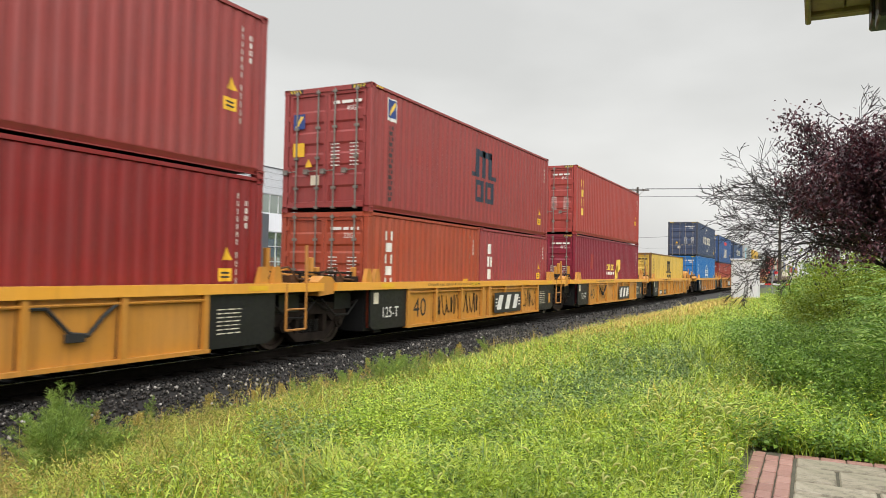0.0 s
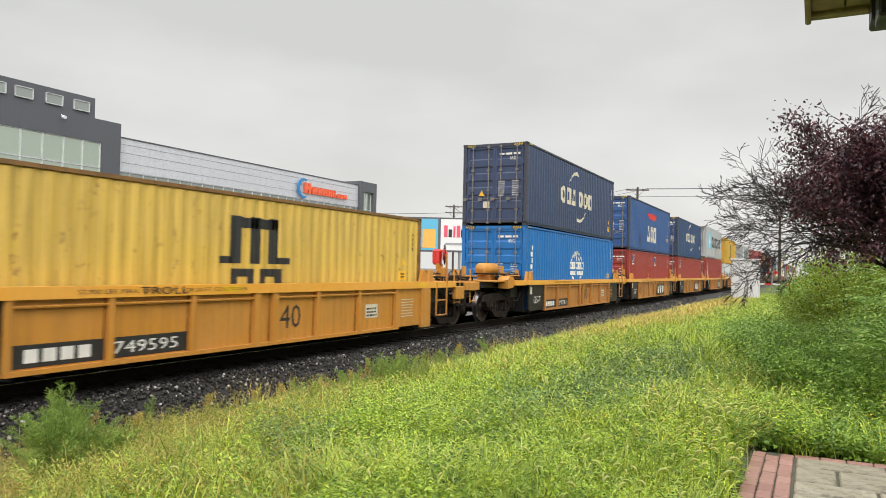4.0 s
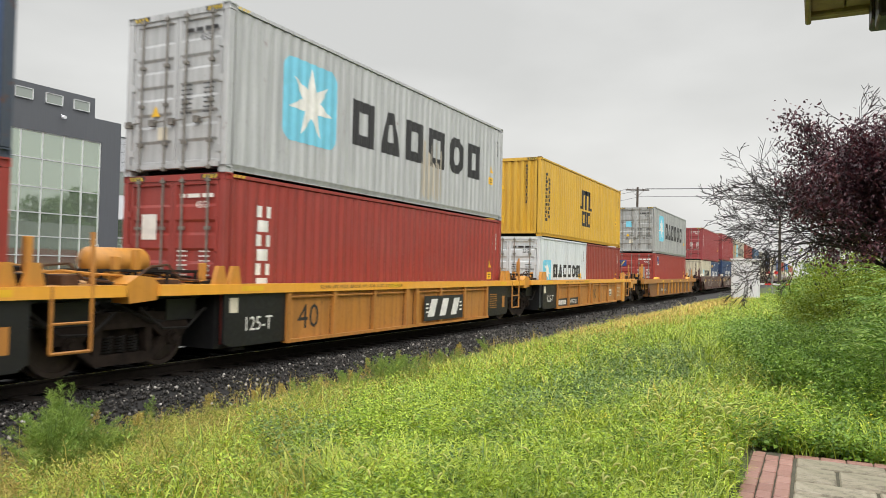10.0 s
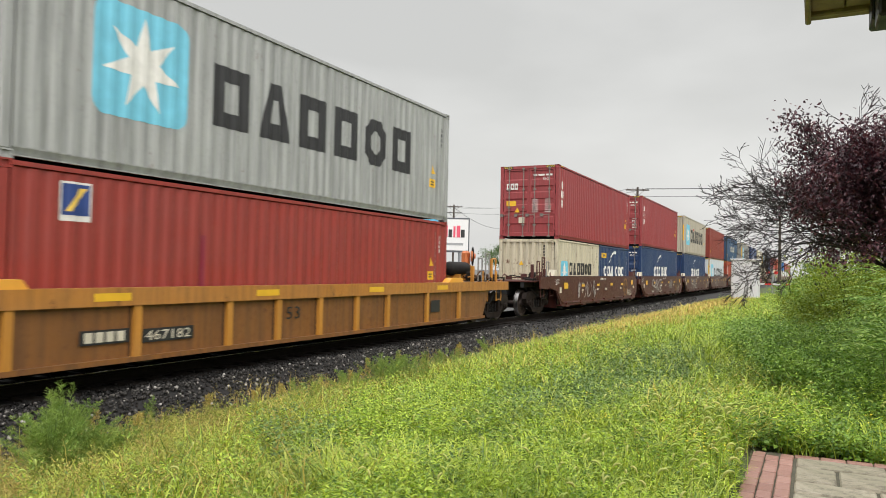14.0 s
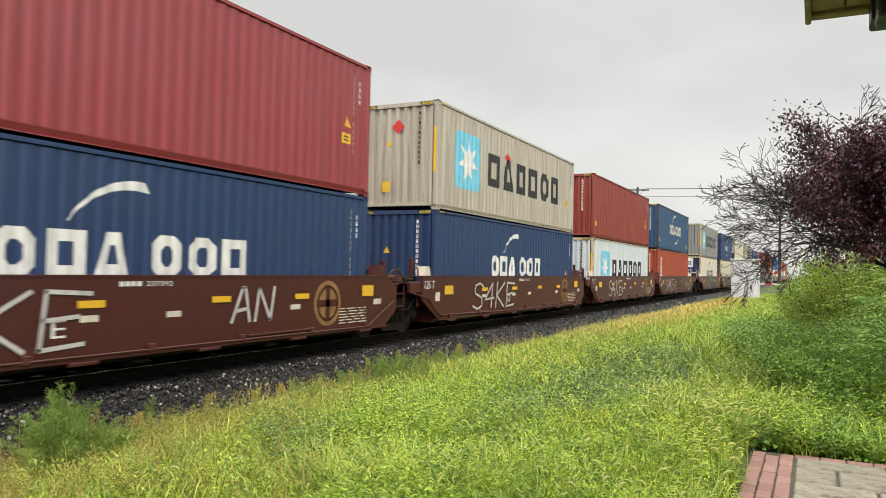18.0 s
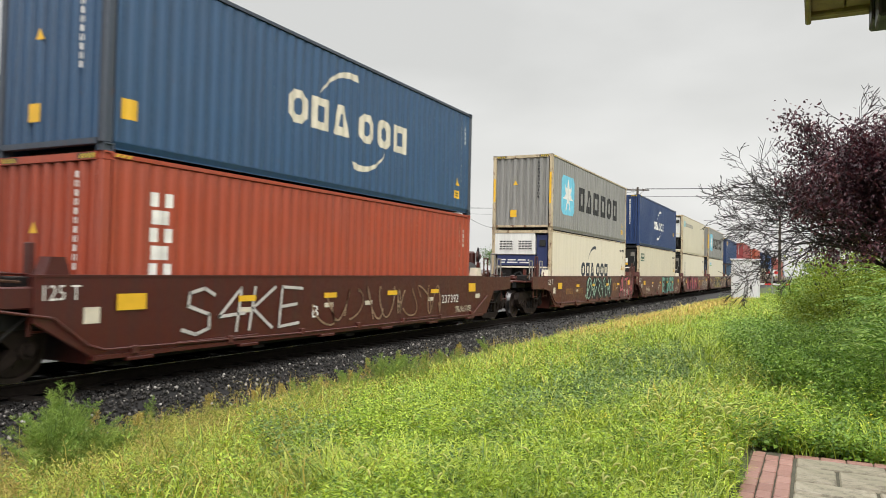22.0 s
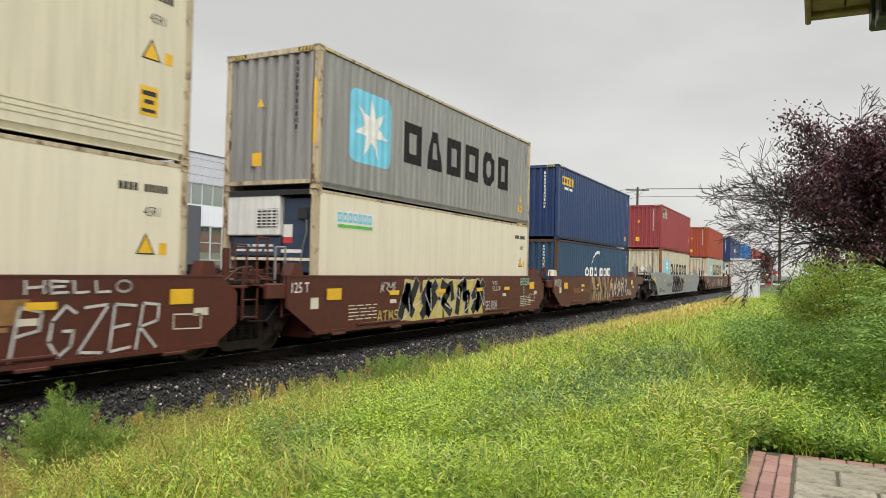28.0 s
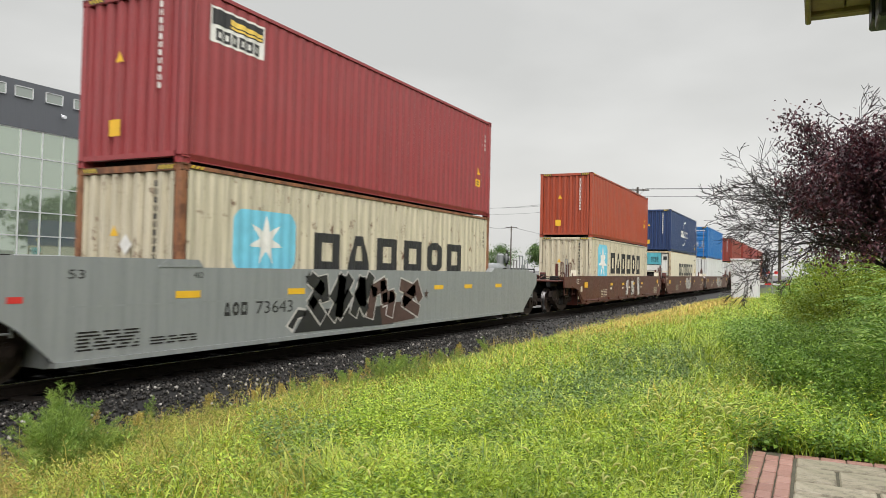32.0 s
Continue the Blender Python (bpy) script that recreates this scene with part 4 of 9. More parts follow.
# -- container parts --
def m_side(L, H):
    def build(bm):
        cp = corr_points(L)
        z0, z1 = 0.15, H - 0.10
        rows = [[bm.verts.new((s, -CW + 0.014 + d, z)) for s, d in cp] for z in (z0, z1)]
        for i in range(len(cp) - 1):
            bm.faces.new((rows[0][i], rows[0][i + 1], rows[1][i + 1], rows[1][i]))
        # slanted lips close the troughs under the top rail and above the bottom rail
        for r, z in ((rows[0], z0 - 0.02), (rows[1], z1 + 0.03)):
            e = [bm.verts.new((v.co.x, -CW + 0.05, z)) for v in r]
            for i in range(len(r) - 1):
                bm.faces.new((r[i], r[i + 1], e[i + 1], e[i]))
    return shared(("side_panel", L, H), build)


def m_endpanel(H):
    def build(bm):
        n, p = 8, 2.12 / 8
        prof = []
        for i in range(n):
            u = -1.06 + i * p
            prof += [(u, 0.022), (u + p * 0.36, 0.022), (u + p * 0.50, 0.095), (u + p * 0.86, 0.095)]
        prof.append((1.06, 0.022))
        lo = [bm.verts.new((x, u, 0.17)) for u, x in prof]
        hi = [bm.verts.new((x, u, H - 0.13)) for u, x in prof]
        for i in range(len(prof) - 1):
            bm.faces.new((lo[i], lo[i + 1], hi[i + 1], hi[i]))
    return shared(("end_panel", H), build)


def m_door(H):
    def build(bm):
        z0, z1 = 0.16, H - 0.12
        ys = [-0.53, -0.46, -0.44, 0.44, 0.46, 0.53]
        zs = [(z0, 0), (z0 + 0.07, 0), (z0 + 0.085, 1)]
        n = 4
        for i in range(1, n + 1):
            z = z0 + 0.07 + (z1 - z0 - 0.14) * i / (n + 1)
            zs += [(z - 0.16, 1), (z - 0.11, 2), (z + 0.11, 2), (z + 0.16, 1)]
        zs += [(z1 - 0.085, 1), (z1 - 0.07, 0), (z1, 0)]
        dep = {0: 0.026, 1: 0.066, 2: 0.034}
        grid = []
        for z, k in zs:
            grid.append([bm.verts.new((dep[k] if 1 < j < 4 else 0.026, y, z)) for j, y in enumerate(ys)])
        for a, b in zip(grid, grid[1:]):
            for j in range(5):
                bm.faces.new((a[j], a[j + 1], b[j + 1], b[j]))
        back = [[bm.verts.new((0.075, y, z)) for y in (-0.53, 0.53)] for z in (z0, z1)]
        for j in (0, -1):
            col = [g[j] for g in grid]
            bk = [back[0][j], back[1][j]]
            bm.faces.new([bk[0]] + col + [bk[1]])
        bm.faces.new((back[0][0], back[0][1], back[1][1], back[1][0]))
    return shared(("door", H), build)


def m_bar(H):
    def build(bm):
        rod(bm, (0, 0, 0.06), (0, 0, H - 0.05), 0.019, 8)
        for z in (0.10, 0.55, 1.25, 1.95, H - 0.12):
            box(bm, -0.026, 0.035, -0.05, 0.05, z - 0.03, z + 0.03)
        rod(bm, (-0.035, 0, 0.95), (-0.035, 0.32, 0.93), 0.014, 6)
        box(bm, -0.05, 0.03, 0.24, 0.36, 0.88, 0.99)
    return shared(("locking_bar", H), build)


def m_casting():
    def build(bm):
        box(bm, 0, 0.178, 0, 0.162, 0, 0.118)
        bm.faces.ensure_lookup_table()
        for f in [f for f in bm.faces if abs(f.normal.z) < 0.5]:
            r = bmesh.ops.inset_individual(bm, faces=[f], thickness=0.032, depth=0.0)
            bmesh.ops.inset_individual(bm, faces=[f], thickness=0.006, depth=-0.03)
    return shared(("corner_casting",), build)


def m_box(name, *d, bev=0.0):
    return shared((name,) + d, lambda bm: box(bm, *d, bev))


def m_bottom_rail(L):
    def build(bm):
        prof = [(0.010, 0.168), (0.012, 0.150), (0.058, 0.060), (0.012, 0.056), (0.012, 0.040), (0.075, 0.040), (0.075, 0.168)]
        a = [bm.verts.new((0.178, -CW + y, z)) for y, z in prof]
        b = [bm.verts.new((L - 0.178, -CW + y, z)) for y, z in prof]
        n = len(prof)
        bm.faces.new(a)
        bm.faces.new(b[::-1])
        for i in range(n):
            bm.faces.new((a[i], b[i], b[(i + 1) % n], a[(i + 1) % n]))
    return shared(("bottom_rail", L), build)


CONTAINERS = []


def frame_parts(c, L, H, mat, dark=None, front=None):
    """Posts, rails and castings that every box shares."""
    dk = dark or mat
    for x in (0.0, L - 0.15):
        for y in (-CW, CW - 0.13):
            place("corner_post", m_box("corner_post", 0, 0.15, 0, 0.13, 0.118, H - 0.118, bev=0.012), dk, c, pose(x, y, 0))
    for x in (0.0, L - 0.178):
        for y in (-CW - 0.004, CW - 0.158):
            for z in (0.0, H - 0.118):
                place("corner_casting", m_casting(), dk, c, pose(x, y, z))
    for y in (-CW + 0.002, CW - 0.062):
        place("top_rail", m_box("top_rail", 0.178, L - 0.178, 0, 0.06, H - 0.075, H - 0.015), dk, c, pose(0, y, 0))
        place("bottom_rail", m_bottom_rail(L), mat, c, Matrix.Identity(4) if y < 0 else Matrix.Translation((L, 0, 0)) @ pose(0, 0, 0, 0, 0, 180))
    for x in (0.0, L - 0.12):
        place("header", m_box("header", 0.0, 0.12, -CW + 0.162, CW - 0.162, H - 0.118, H - 0.01), front if front and x == 0 else dk, c, pose(x, 0, 0))
        place("sill", m_box("sill", 0.0, 0.12, -CW + 0.162, CW - 0.162, 0.105, 0.19), dk, c, pose(x, 0, 0))
    place("roof", m_box("roof", 0.12, L - 0.12, -CW + 0.06, CW - 0.06, H - 0.05, H - 0.02), mat, c)
    place("floor", m_box("floor", 0.5, L - 0.12, -CW + 0.06, CW - 0.06, 0.08, 0.15), DARKSTEEL, c)


def box_container(u, z, L, H, mat, end, label, group="containers on the train", dark=None, hazard=None, marks=WHITE, seed=0, code=None):
    c = tagged(new("shipping_container"), label, "container", group)
    CONTAINERS.append((c, u, z))
    rng = random.Random(seed * 7 + 1)
    frame_parts(c, L, H, mat, dark)
    for k in (-1, 1):
        place("side_panel", m_side(L, H), mat, c, Matrix.Identity(4) if k < 0 else Matrix.Translation((L, 0, 0)) @ pose(0, 0, 0, 0, 0, 180))
    place("end_panel", m_endpanel(H), mat, c, Matrix.Translation((L, 0, 0)) @ pose(0, 0, 0, 0, 0, 180))
    if end == "door":
        for k in (-1, 1):
            d = place("door", m_door(H), mat, c, pose(0, k * 0.535, 0))
            for yy in (-0.3, 0.3):
                place("locking_bar", m_bar(H), LOCKBAR, d, pose(0.006, yy, 0))
            bm = bmesh.new()
            for zz in (0.35, 0.95, 1.55, 2.15):
                box(bm, 0.005, 0.03, k * 1.05 - 0.04, k * 1.05 + 0.04, zz, zz + 0.12)
            part("hinge", bm, mat, c)
        bm = bmesh.new()
        box(bm, 0.03, 0.06, -0.008, 0.008, 0.16, H - 0.12)
        part("gasket", bm, RUBBER, c)
        end_decal(c, "number_marking", bars(rng, 0.18, 0.95, H - 0.42, H - 0.28, 1), marks, 0.022)
        if code:
            end_decal(c, "size_code", text_polys(code, 0.55, 0.85, H - 0.60, H - 0.48), marks, 0.022)
        end_decal(c, "weight_table", bars(rng, 0.14, 0.38, 1.05, 1.62, 7, 0.33), marks, 0.022)
        end_decal(c, "weight_table", bars(rng, 0.66, 0.90, 1.05, 1.62, 7, 0.33), marks, 0.022)
        end_decal(c, "data_plate", [rect(-0.42, -0.18, 0.62, 0.85)], CREAM, 0.022)
        end_decal(c, "warning_label", tri_sign(-0.60, 1.05, 0.22), YELLOW, 0.022)
    else:
        place("end_panel", m_endpanel(H), mat, c)
        end_decal(c, "number_marking", column(0.62, 0.70, H * 0.42, H * 0.92, 11), marks, 0.020)
        end_decal(c, "warning_label", tri_sign(-0.38, H * 0.60, 0.2), YELLOW, 0.020)
        end_decal(c, "caution_label", [rect(-0.48, -0.22, 0.5, 0.78)], YELLOW, 0.020)
    # markings at the far end of the side
    e = L - 0.95
    zl = rng.choice((0.40, 0.85, 1.05))
    side_decal(c, "number_marking", column(e + 0.30, e + 0.37, H * 0.58, H * 0.90, 7, 0.3) + column(e + 0.30, e + 0.37, H * 0.30, H * 0.55, 5, 0.3), marks, L)
    side_decal(c, "code_marking", column(e + 0.50, e + 0.57, H * 0.68, H * 0.86, 4, 0.3), marks, L)
    side_decal(c, "caution_label", [rect(e - 0.08, e + 0.22, zl, zl + 0.22)], YELLOW, L)
    side_decal(c, "caution_lettering", [rect(e - 0.04, e + 0.18, zl + 0.13, zl + 0.16), rect(e - 0.04, e + 0.18, zl + 0.06, zl + 0.09)], BLACK, L, 0.007)
    if seed % 3:
        side_decal(c, "warning_label", tri_sign(e - 0.02, zl + 0.36, 0.25), YELLOW, L)
    if hazard is None:
        hazard = H == HC
    if hazard:
        ps = []
        for k in range(4):
            for sg in (-1, 1):
                q = [(sg * (0.72 + k * 0.085), H - 0.098), (sg * (0.76 + k * 0.085), H - 0.098), (sg * (0.80 + k * 0.085), H - 0.03), (sg * (0.76 + k * 0.085), H - 0.03)]
                ps.append(q)
        for q in (-1.05, 0.68):
            end_decal(c, "hazard_field", [rect(q, q + 0.37, H - 0.105, H - 0.02)], BLACK, -0.002)
        end_decal(c, "hazard_marking", ps, HAZARD, -0.005)
        ps = []
        for k in range(3):
            s = 0.2 + k * 0.1
            ps.append([(s, H - 0.07), (s + 0.05, H - 0.07), (s + 0.09, H - 0.02), (s + 0.04, H - 0.02)])
        bm = bmesh.new()
        for poly in ps:
            bm.faces.new([bm.verts.new((s, -CW - 0.002, zz)) for s, zz in poly])
        part("hazard_marking", bm, HAZARD, c)
    return c


def reefer(u, z, mat, label, unit="white", seed=0, L=L40, H=HC):
    """An insulated box: smooth panels, and a cooling unit in its end."""
    c = tagged(new("refrigerated_container"), label, "container", "containers on the train")
    CONTAINERS.append((c, u, z))
    rng = random.Random(seed)
    frame_parts(c, L, H, mat, RUSTY_CREAM, UNIT_BLACK if unit in ("black", "slate") else None)
    for k in (-1, 1):
        def side(bm):
            box(bm, 0.15, L - 0.15, -CW + 0.008, -CW + 0.05, 0.15, H - 0.07)
        side_m = Matrix.Identity(4) if k < 0 else Matrix.Translation((L, 0, 0)) @ pose(0, 0, 0, 0, 0, 180)
        place("side_panel", shared(("reefer_side",), side), mat, c, side_m)
        for zz in (0.30, 0.38, 0.46):
            place("panel_rib", m_box("panel_rib", 0.15, L - 0.15, -CW - 0.001, -CW + 0.008, zz - 0.02, zz + 0.02), mat, c, side_m)
        for i in range(1, 5):
            place("panel_joint", m_box("panel_joint", i * L / 5 - 0.012, i * L / 5 + 0.012, -CW + 0.005, -CW + 0.008, 0.5, H - 0.08), mat, c, side_m)
    place("end_door", m_box("reefer_end", L - 0.08, L - 0.03, -1.08, 1.08, 0.15, H - 0.12), mat, c)
    face = {"white": UNIT_WHITE, "teal": UNIT_TEAL, "slate": UNIT_WHITE, "black": UNIT_WHITE}[unit]
    low = {"white": UNIT_NAVY, "teal": UNIT_WHITE, "slate": UNIT_SLATE, "black": UNIT_BLACK}[unit]
    dark = unit in ("black", "slate")
    fy = -0.28 if dark else -0.55
    fz = 1.78 if unit == "black" else 1.95
    bm = bmesh.new()
    box(bm, 0.42, 0.46, -1.06, 1.06, 0.15, H - 0.12)
    part("unit_bulkhead", bm, DARKSTEEL, c)
    bm = bmesh.new()
    box(bm, 0.02, 0.42, fy, 1.16, fz, 2.78, 0.02)
    fp = part("fan_panel", bm, face, c, "pale fan housing")
    if unit == "black":
        end_decal(fp, "caution_label", [rect(-0.85, -0.62, 2.1, 2.4)], YELLOW, 0.016)
        for z in (2.0, 2.25, 2.42):
            end_decal(fp, "label_marking", bars(rng, -0.5, 0.1, z, z + 0.1, 2), LOCKBAR, 0.016)
    for yy in {"black": (), "slate": (0.02,)}.get(unit, (-0.15, 0.62)):
        bm = bmesh.new()
        box(bm, 0.008, 0.022, yy - 0.28, yy + 0.28, 2.12, 2.5)
        part("grille_recess", bm, RUBBER, fp)
        bm = bmesh.new()
        for i in range(6):
            box(bm, -0.006, 0.01, yy - 0.28, yy + 0.28, 2.14 + i * 0.065, 2.165 + i * 0.065)
        for i in range(5):
            box(bm, -0.008, 0.008, yy - 0.26 + i * 0.13 - 0.008, yy - 0.26 + i * 0.13 + 0.008, 2.12, 2.5)
        part("grille", bm, face, fp)
    bm = bmesh.new()
    box(bm, 0.12, 0.42, -1.02, fy - 0.03, 1.2, 2.72, 0.02)
    cb = part("control_box", bm, low, c)
    bm = bmesh.new()
    box(bm, 0.06, 0.12, -0.95, -0.72, 2.28, 2.52, 0.012)
    part("display", bm, LOCKBAR if unit == "black" else RUBBER, cb, "grey control display")
    if dark:
        end_decal(cb, "label_sheet", [rect(0.32, 0.56, 1.92, 2.18)], WHITE, 0.117, "white label sheet")
        end_decal(cb, "label_strip", [rect(0.32, 0.56, 1.80, 1.91)], YELLOW if unit == "black" else REDMARK, 0.117)
        end_decal(cb, "label_strip", [rect(0.25, 0.80, 1.60, 1.67)], WHITE, 0.117)
        bm = bmesh.new()
        tube(bm, [(0.09, -0.92, 2.30), (0.08, -0.95, 2.05), (0.09, -0.85, 1.7), (0.1, -0.78, 1.3)], 0.014, 5)
        part("cable", bm, BAREROD, cb)
        n, ring = 24, []
        bm = bmesh.new()
        for i in range(n + 1):
            ring.append((0.14, 0.05 + 0.34 * math.cos(math.tau * i / n), 0.92 + 0.34 * math.sin(math.tau * i / n)))
        tube(bm, ring, 0.03, 6)
        for i in range(0, n, 3):
            rod(bm, (0.14, 0.05, 0.92), ring[i], 0.008, 4)
        part("condenser_fan", bm, DARKSTEEL, c, "round condenser fan guard")
    bm = bmesh.new()
    box(bm, 0.08, 0.42, fy, 1.02, 1.52, fz - 0.02, 0.02)
    part("label_panel", bm, low, c)
    end_decal(c, "label_marking", bars(rng, -0.9, 0.1 if dark else 0.3, 1.62, 1.82, 2), WHITE, 0.075)
    bm = bmesh.new()
    rod(bm, (0.25, -0.35, 0.55), (0.25, 0.25, 0.55), 0.17, 12)
    rod(bm, (0.25, 0.25, 0.55), (0.25, 0.4, 0.55), 0.1, 10)
    part("compressor", bm, DARKSTEEL, c, smooth=True)
    bm = bmesh.new()
    box(bm, 0.2, 0.42, 0.45, 1.0, 0.25, 1.45)
    part("condenser", bm, DARKSTEEL, c)
    bm = bmesh.new()
    tube(bm, [(0.2, -0.9, 1.15), (0.16, -0.7, 0.7), (0.18, -0.2, 0.85), (0.2, 0.1, 1.3), (0.25, 0.5, 1.1)], 0.03, 6)
    tube(bm, [(0.2, -0.75, 1.15), (0.12, -0.85, 0.6), (0.14, -0.5, 0.35), (0.2, 0.0, 0.3)], 0.022, 6)
    part("hose", bm, RUBBER, c)
    bm = bmesh.new()
    box(bm, 0.1, 0.2, -1.05, 1.05, 0.18, 0.3)
    part("unit_frame", bm, UNIT_BLACK if unit == "black" else mat, c)
    bm = bmesh.new()
    box(bm, 0.1, 0.2, -1.05, 1.05, 1.44, 1.5)
    part("unit_frame", bm, UNIT_BLACK if unit == "black" else mat, c)
    e = L - 0.95
    side_decal(c, "number_marking", blocks(e - 0.35, e + 0.0, H * 0.825, H * 0.865, 4, 0.25, 0) + blocks(e + 0.1, e + 0.55, H * 0.825, H * 0.865, 6, 0.25, 0), DARKSTEEL, L, flat=True)
    side_decal(c, "size_code", text_polys("45R1", e + 0.1, e + 0.4, H * 0.70, H * 0.75), BLACK, L, flat=True)
    side_decal(c, "warning_border", tri_sign(e - 0.03, 1.46, 0.36), BLACK, L, flat=True)
    side_decal(c, "warning_label", tri_sign(e + 0.01, 1.48, 0.28), YELLOW, L, 0.008, True)
    side_decal(c, "caution_label", [rect(e + 0.40, e + 0.55, 1.46, 1.64)], YELLOW, L, flat=True)
    side_decal(c, "caution_label", [rect(e - 0.04, e + 0.30, 0.62, 1.06)], YELLOW, L, flat=True)
    side_decal(c, "caution_lettering", [rect(e + 0.0, e + 0.26, 0.92, 0.99), rect(e + 0.04, e + 0.22, 0.80, 0.86), rect(e + 0.0, e + 0.26, 0.67, 0.72)], BLACK, L, 0.008, True)
    return c


RUSTY_CREAM = paint("rusty_cream_post", "b9a98c", 0.6, 0.5, 0.5)
UNIT_WHITE = paint("unit_white", "d8d8d4", 0.5, 0.3, 0.05)
UNIT_TEAL = paint("unit_teal", "4fa8b8", 0.5, 0.3, 0.1)
UNIT_SLATE = paint("unit_slate_blue", "27374e", 0.5, 0.4, 0.08)
UNIT_BLACK = paint("unit_black", "17181a", 0.5, 0.4, 0.05)
UNIT_NAVY = paint("unit_navy", "24305c", 0.5, 0.3, 0.05)
P = {
    "red": paint("faded_red_paint", "8e3735", 0.5, 0.32, 0.10), "gold_red": paint("sun_faded_red_paint", "9c3c36", 0.5, 0.32, 0.1),
    "maroon": paint("maroon_paint", "7d1f33", 0.45, 0.3, 0.06), "darkred": paint("dark_red_paint", "811a1b", 0.5, 0.35, 0.1),
    "crimson": paint("dull_crimson_paint", "90383b", 0.5, 0.3, 0.06), "oxide": paint("oxide_red_paint", "90342c", 0.5, 0.3, 0.08),
    "orange": paint("orange_red_paint", "9d4228", 0.5, 0.3, 0.07), "brick": paint("brown_red_paint", "88372c", 0.5, 0.35, 0.14),
    "yellow": paint("ochre_yellow_paint", "c79d33", 0.5, 0.3, 0.06), "oldyellow": paint("old_yellow_paint", "cdab4c", 0.55, 0.45, 0.22),
    "navy": paint("navy_paint", "354362", 0.45, 0.3, 0.06), "dullblue": paint("dull_blue_paint", "29436b", 0.5, 0.32, 0.08),
    "deepblue": paint("deep_blue_paint", "22395f", 0.42, 0.25, 0.03), "cobalt": paint("azure_paint", "0a66ac", 0.42, 0.2, 0.02),
    "marine": paint("marine_blue_paint", "253a64", 0.42, 0.25, 0.03),
    "dullgrey": paint("stained_grey_paint", "9fa1a0", 0.5, 0.55, 0.14),
    "midblue": paint("medium_blue_paint", "305389", 0.5, 0.32, 0.06), "slate": paint("slate_blue_paint", "2d4d6e", 0.5, 0.35, 0.1),
    "grey": paint("light_grey_paint", "aeb0b2", 0.5, 0.42, 0.11), "midgrey": paint("mid_grey_paint", "8c8b88", 0.5, 0.45, 0.12),
    "paleblue": paint("pale_grey_blue_paint", "c6ccd0", 0.5, 0.28, 0.05), "beige": paint("dirty_beige_grey_paint", "b3aa9a", 0.55, 0.5, 0.12),
    "bone": paint("rust_stained_bone_paint", "c4bba4", 0.55, 0.5, 0.3), "cream": paint("cream_paint", "d9d0bb", 0.5, 0.13, 0.03),
    "cream2": paint("dirty_cream_paint", "cfc6af", 0.55, 0.20, 0.06), "white": paint("dull_white_paint", "cfd1d0", 0.5, 0.3, 0.05),
}


def star_mark(c, z0, dz, L=L40, mat=BLACK, flat=False, sq=(1.22, 2.90, 1.02, 2.62), txt=(3.52, 10.50, 1.28, 2.30)):
    """A blue square with a white seven-pointed star and a row of six dark blocks."""
    a, b, e, f = sq
    rr = 0.13 * (b - a)
    ring = [(x + rr * math.cos(radians(q + 22.5 * i)), z + rr * math.sin(radians(q + 22.5 * i))) for x, z, q in ((a + rr, e + rr, 180), (b - rr, e + rr, 270), (b - rr, f - rr, 0), (a + rr, f - rr, 90)) for i in range(5)]
    side_decal(c, "logo_square", [ring], SKYBLUE, L, 0.004, flat, "sky blue square with rounded corners")
    side_decal(c, "logo_star", star((a + b) / 2, (e + f) / 2, min(b - a, f - e) * 0.44), WHITE, L, 0.008, flat, "white seven-pointed star")
    a, b, e, f = txt
    side_decal(c, "lettering", blocks(a, b, max(e, z0), f, 6, 0.26, 0.10, "rtrrcr"), mat, L, 0.004, flat, "row of dark blocks")


def arc_mark(c, z0, L=L40, mat=CREAM, top=2.02, low=1.36, s0=3.9, s1=8.5, lower=True, flat=False):
    m = (s0 + s1) / 2
    side_decal(c, "lettering", blocks(s0, m - 0.15, max(low, z0), top, 3, 0.2, 0.1, "crt") + blocks(m + 0.1, s1, max(low, z0), top, 3, 0.2, 0.1, "ccr"), mat, L, 0.004, flat, "two groups of pale blocks")
    side_decal(c, "upper_arc", swoosh((s0 + 1.0, top + 0.12), (s0 + 2.3, top + 0.68), 0.2, 0.17), mat, L, 0.004, flat)
    if lower:
        side_decal(c, "lower_arc", swoosh((s1 - 1.1, low - 0.12), (s1 - 2.4, low - 0.55), -0.0 + 0.2, 0.17), mat, L, 0.004, flat)


def sticker(c, s0, z0, L, w=0.4, h=0.42):
    side_decal(c, "label_border", [rect(s0 - 0.03, s0 + w + 0.03, z0 - 0.08, z0 + h + 0.03)], WHITE, L, 0.004)
    side_decal(c, "label_field", [rect(s0, s0 + w, z0, z0 + h)], ROYAL, L, 0.008)
    side_decal(c, "label_emblem", [[(s0 + 0.05, z0 + 0.05), (s0 + 0.13, z0 + 0.05), (s0 + w - 0.03, z0 + h - 0.05), (s0 + w - 0.14, z0 + h - 0.05)]], GOLDY, L, 0.012)


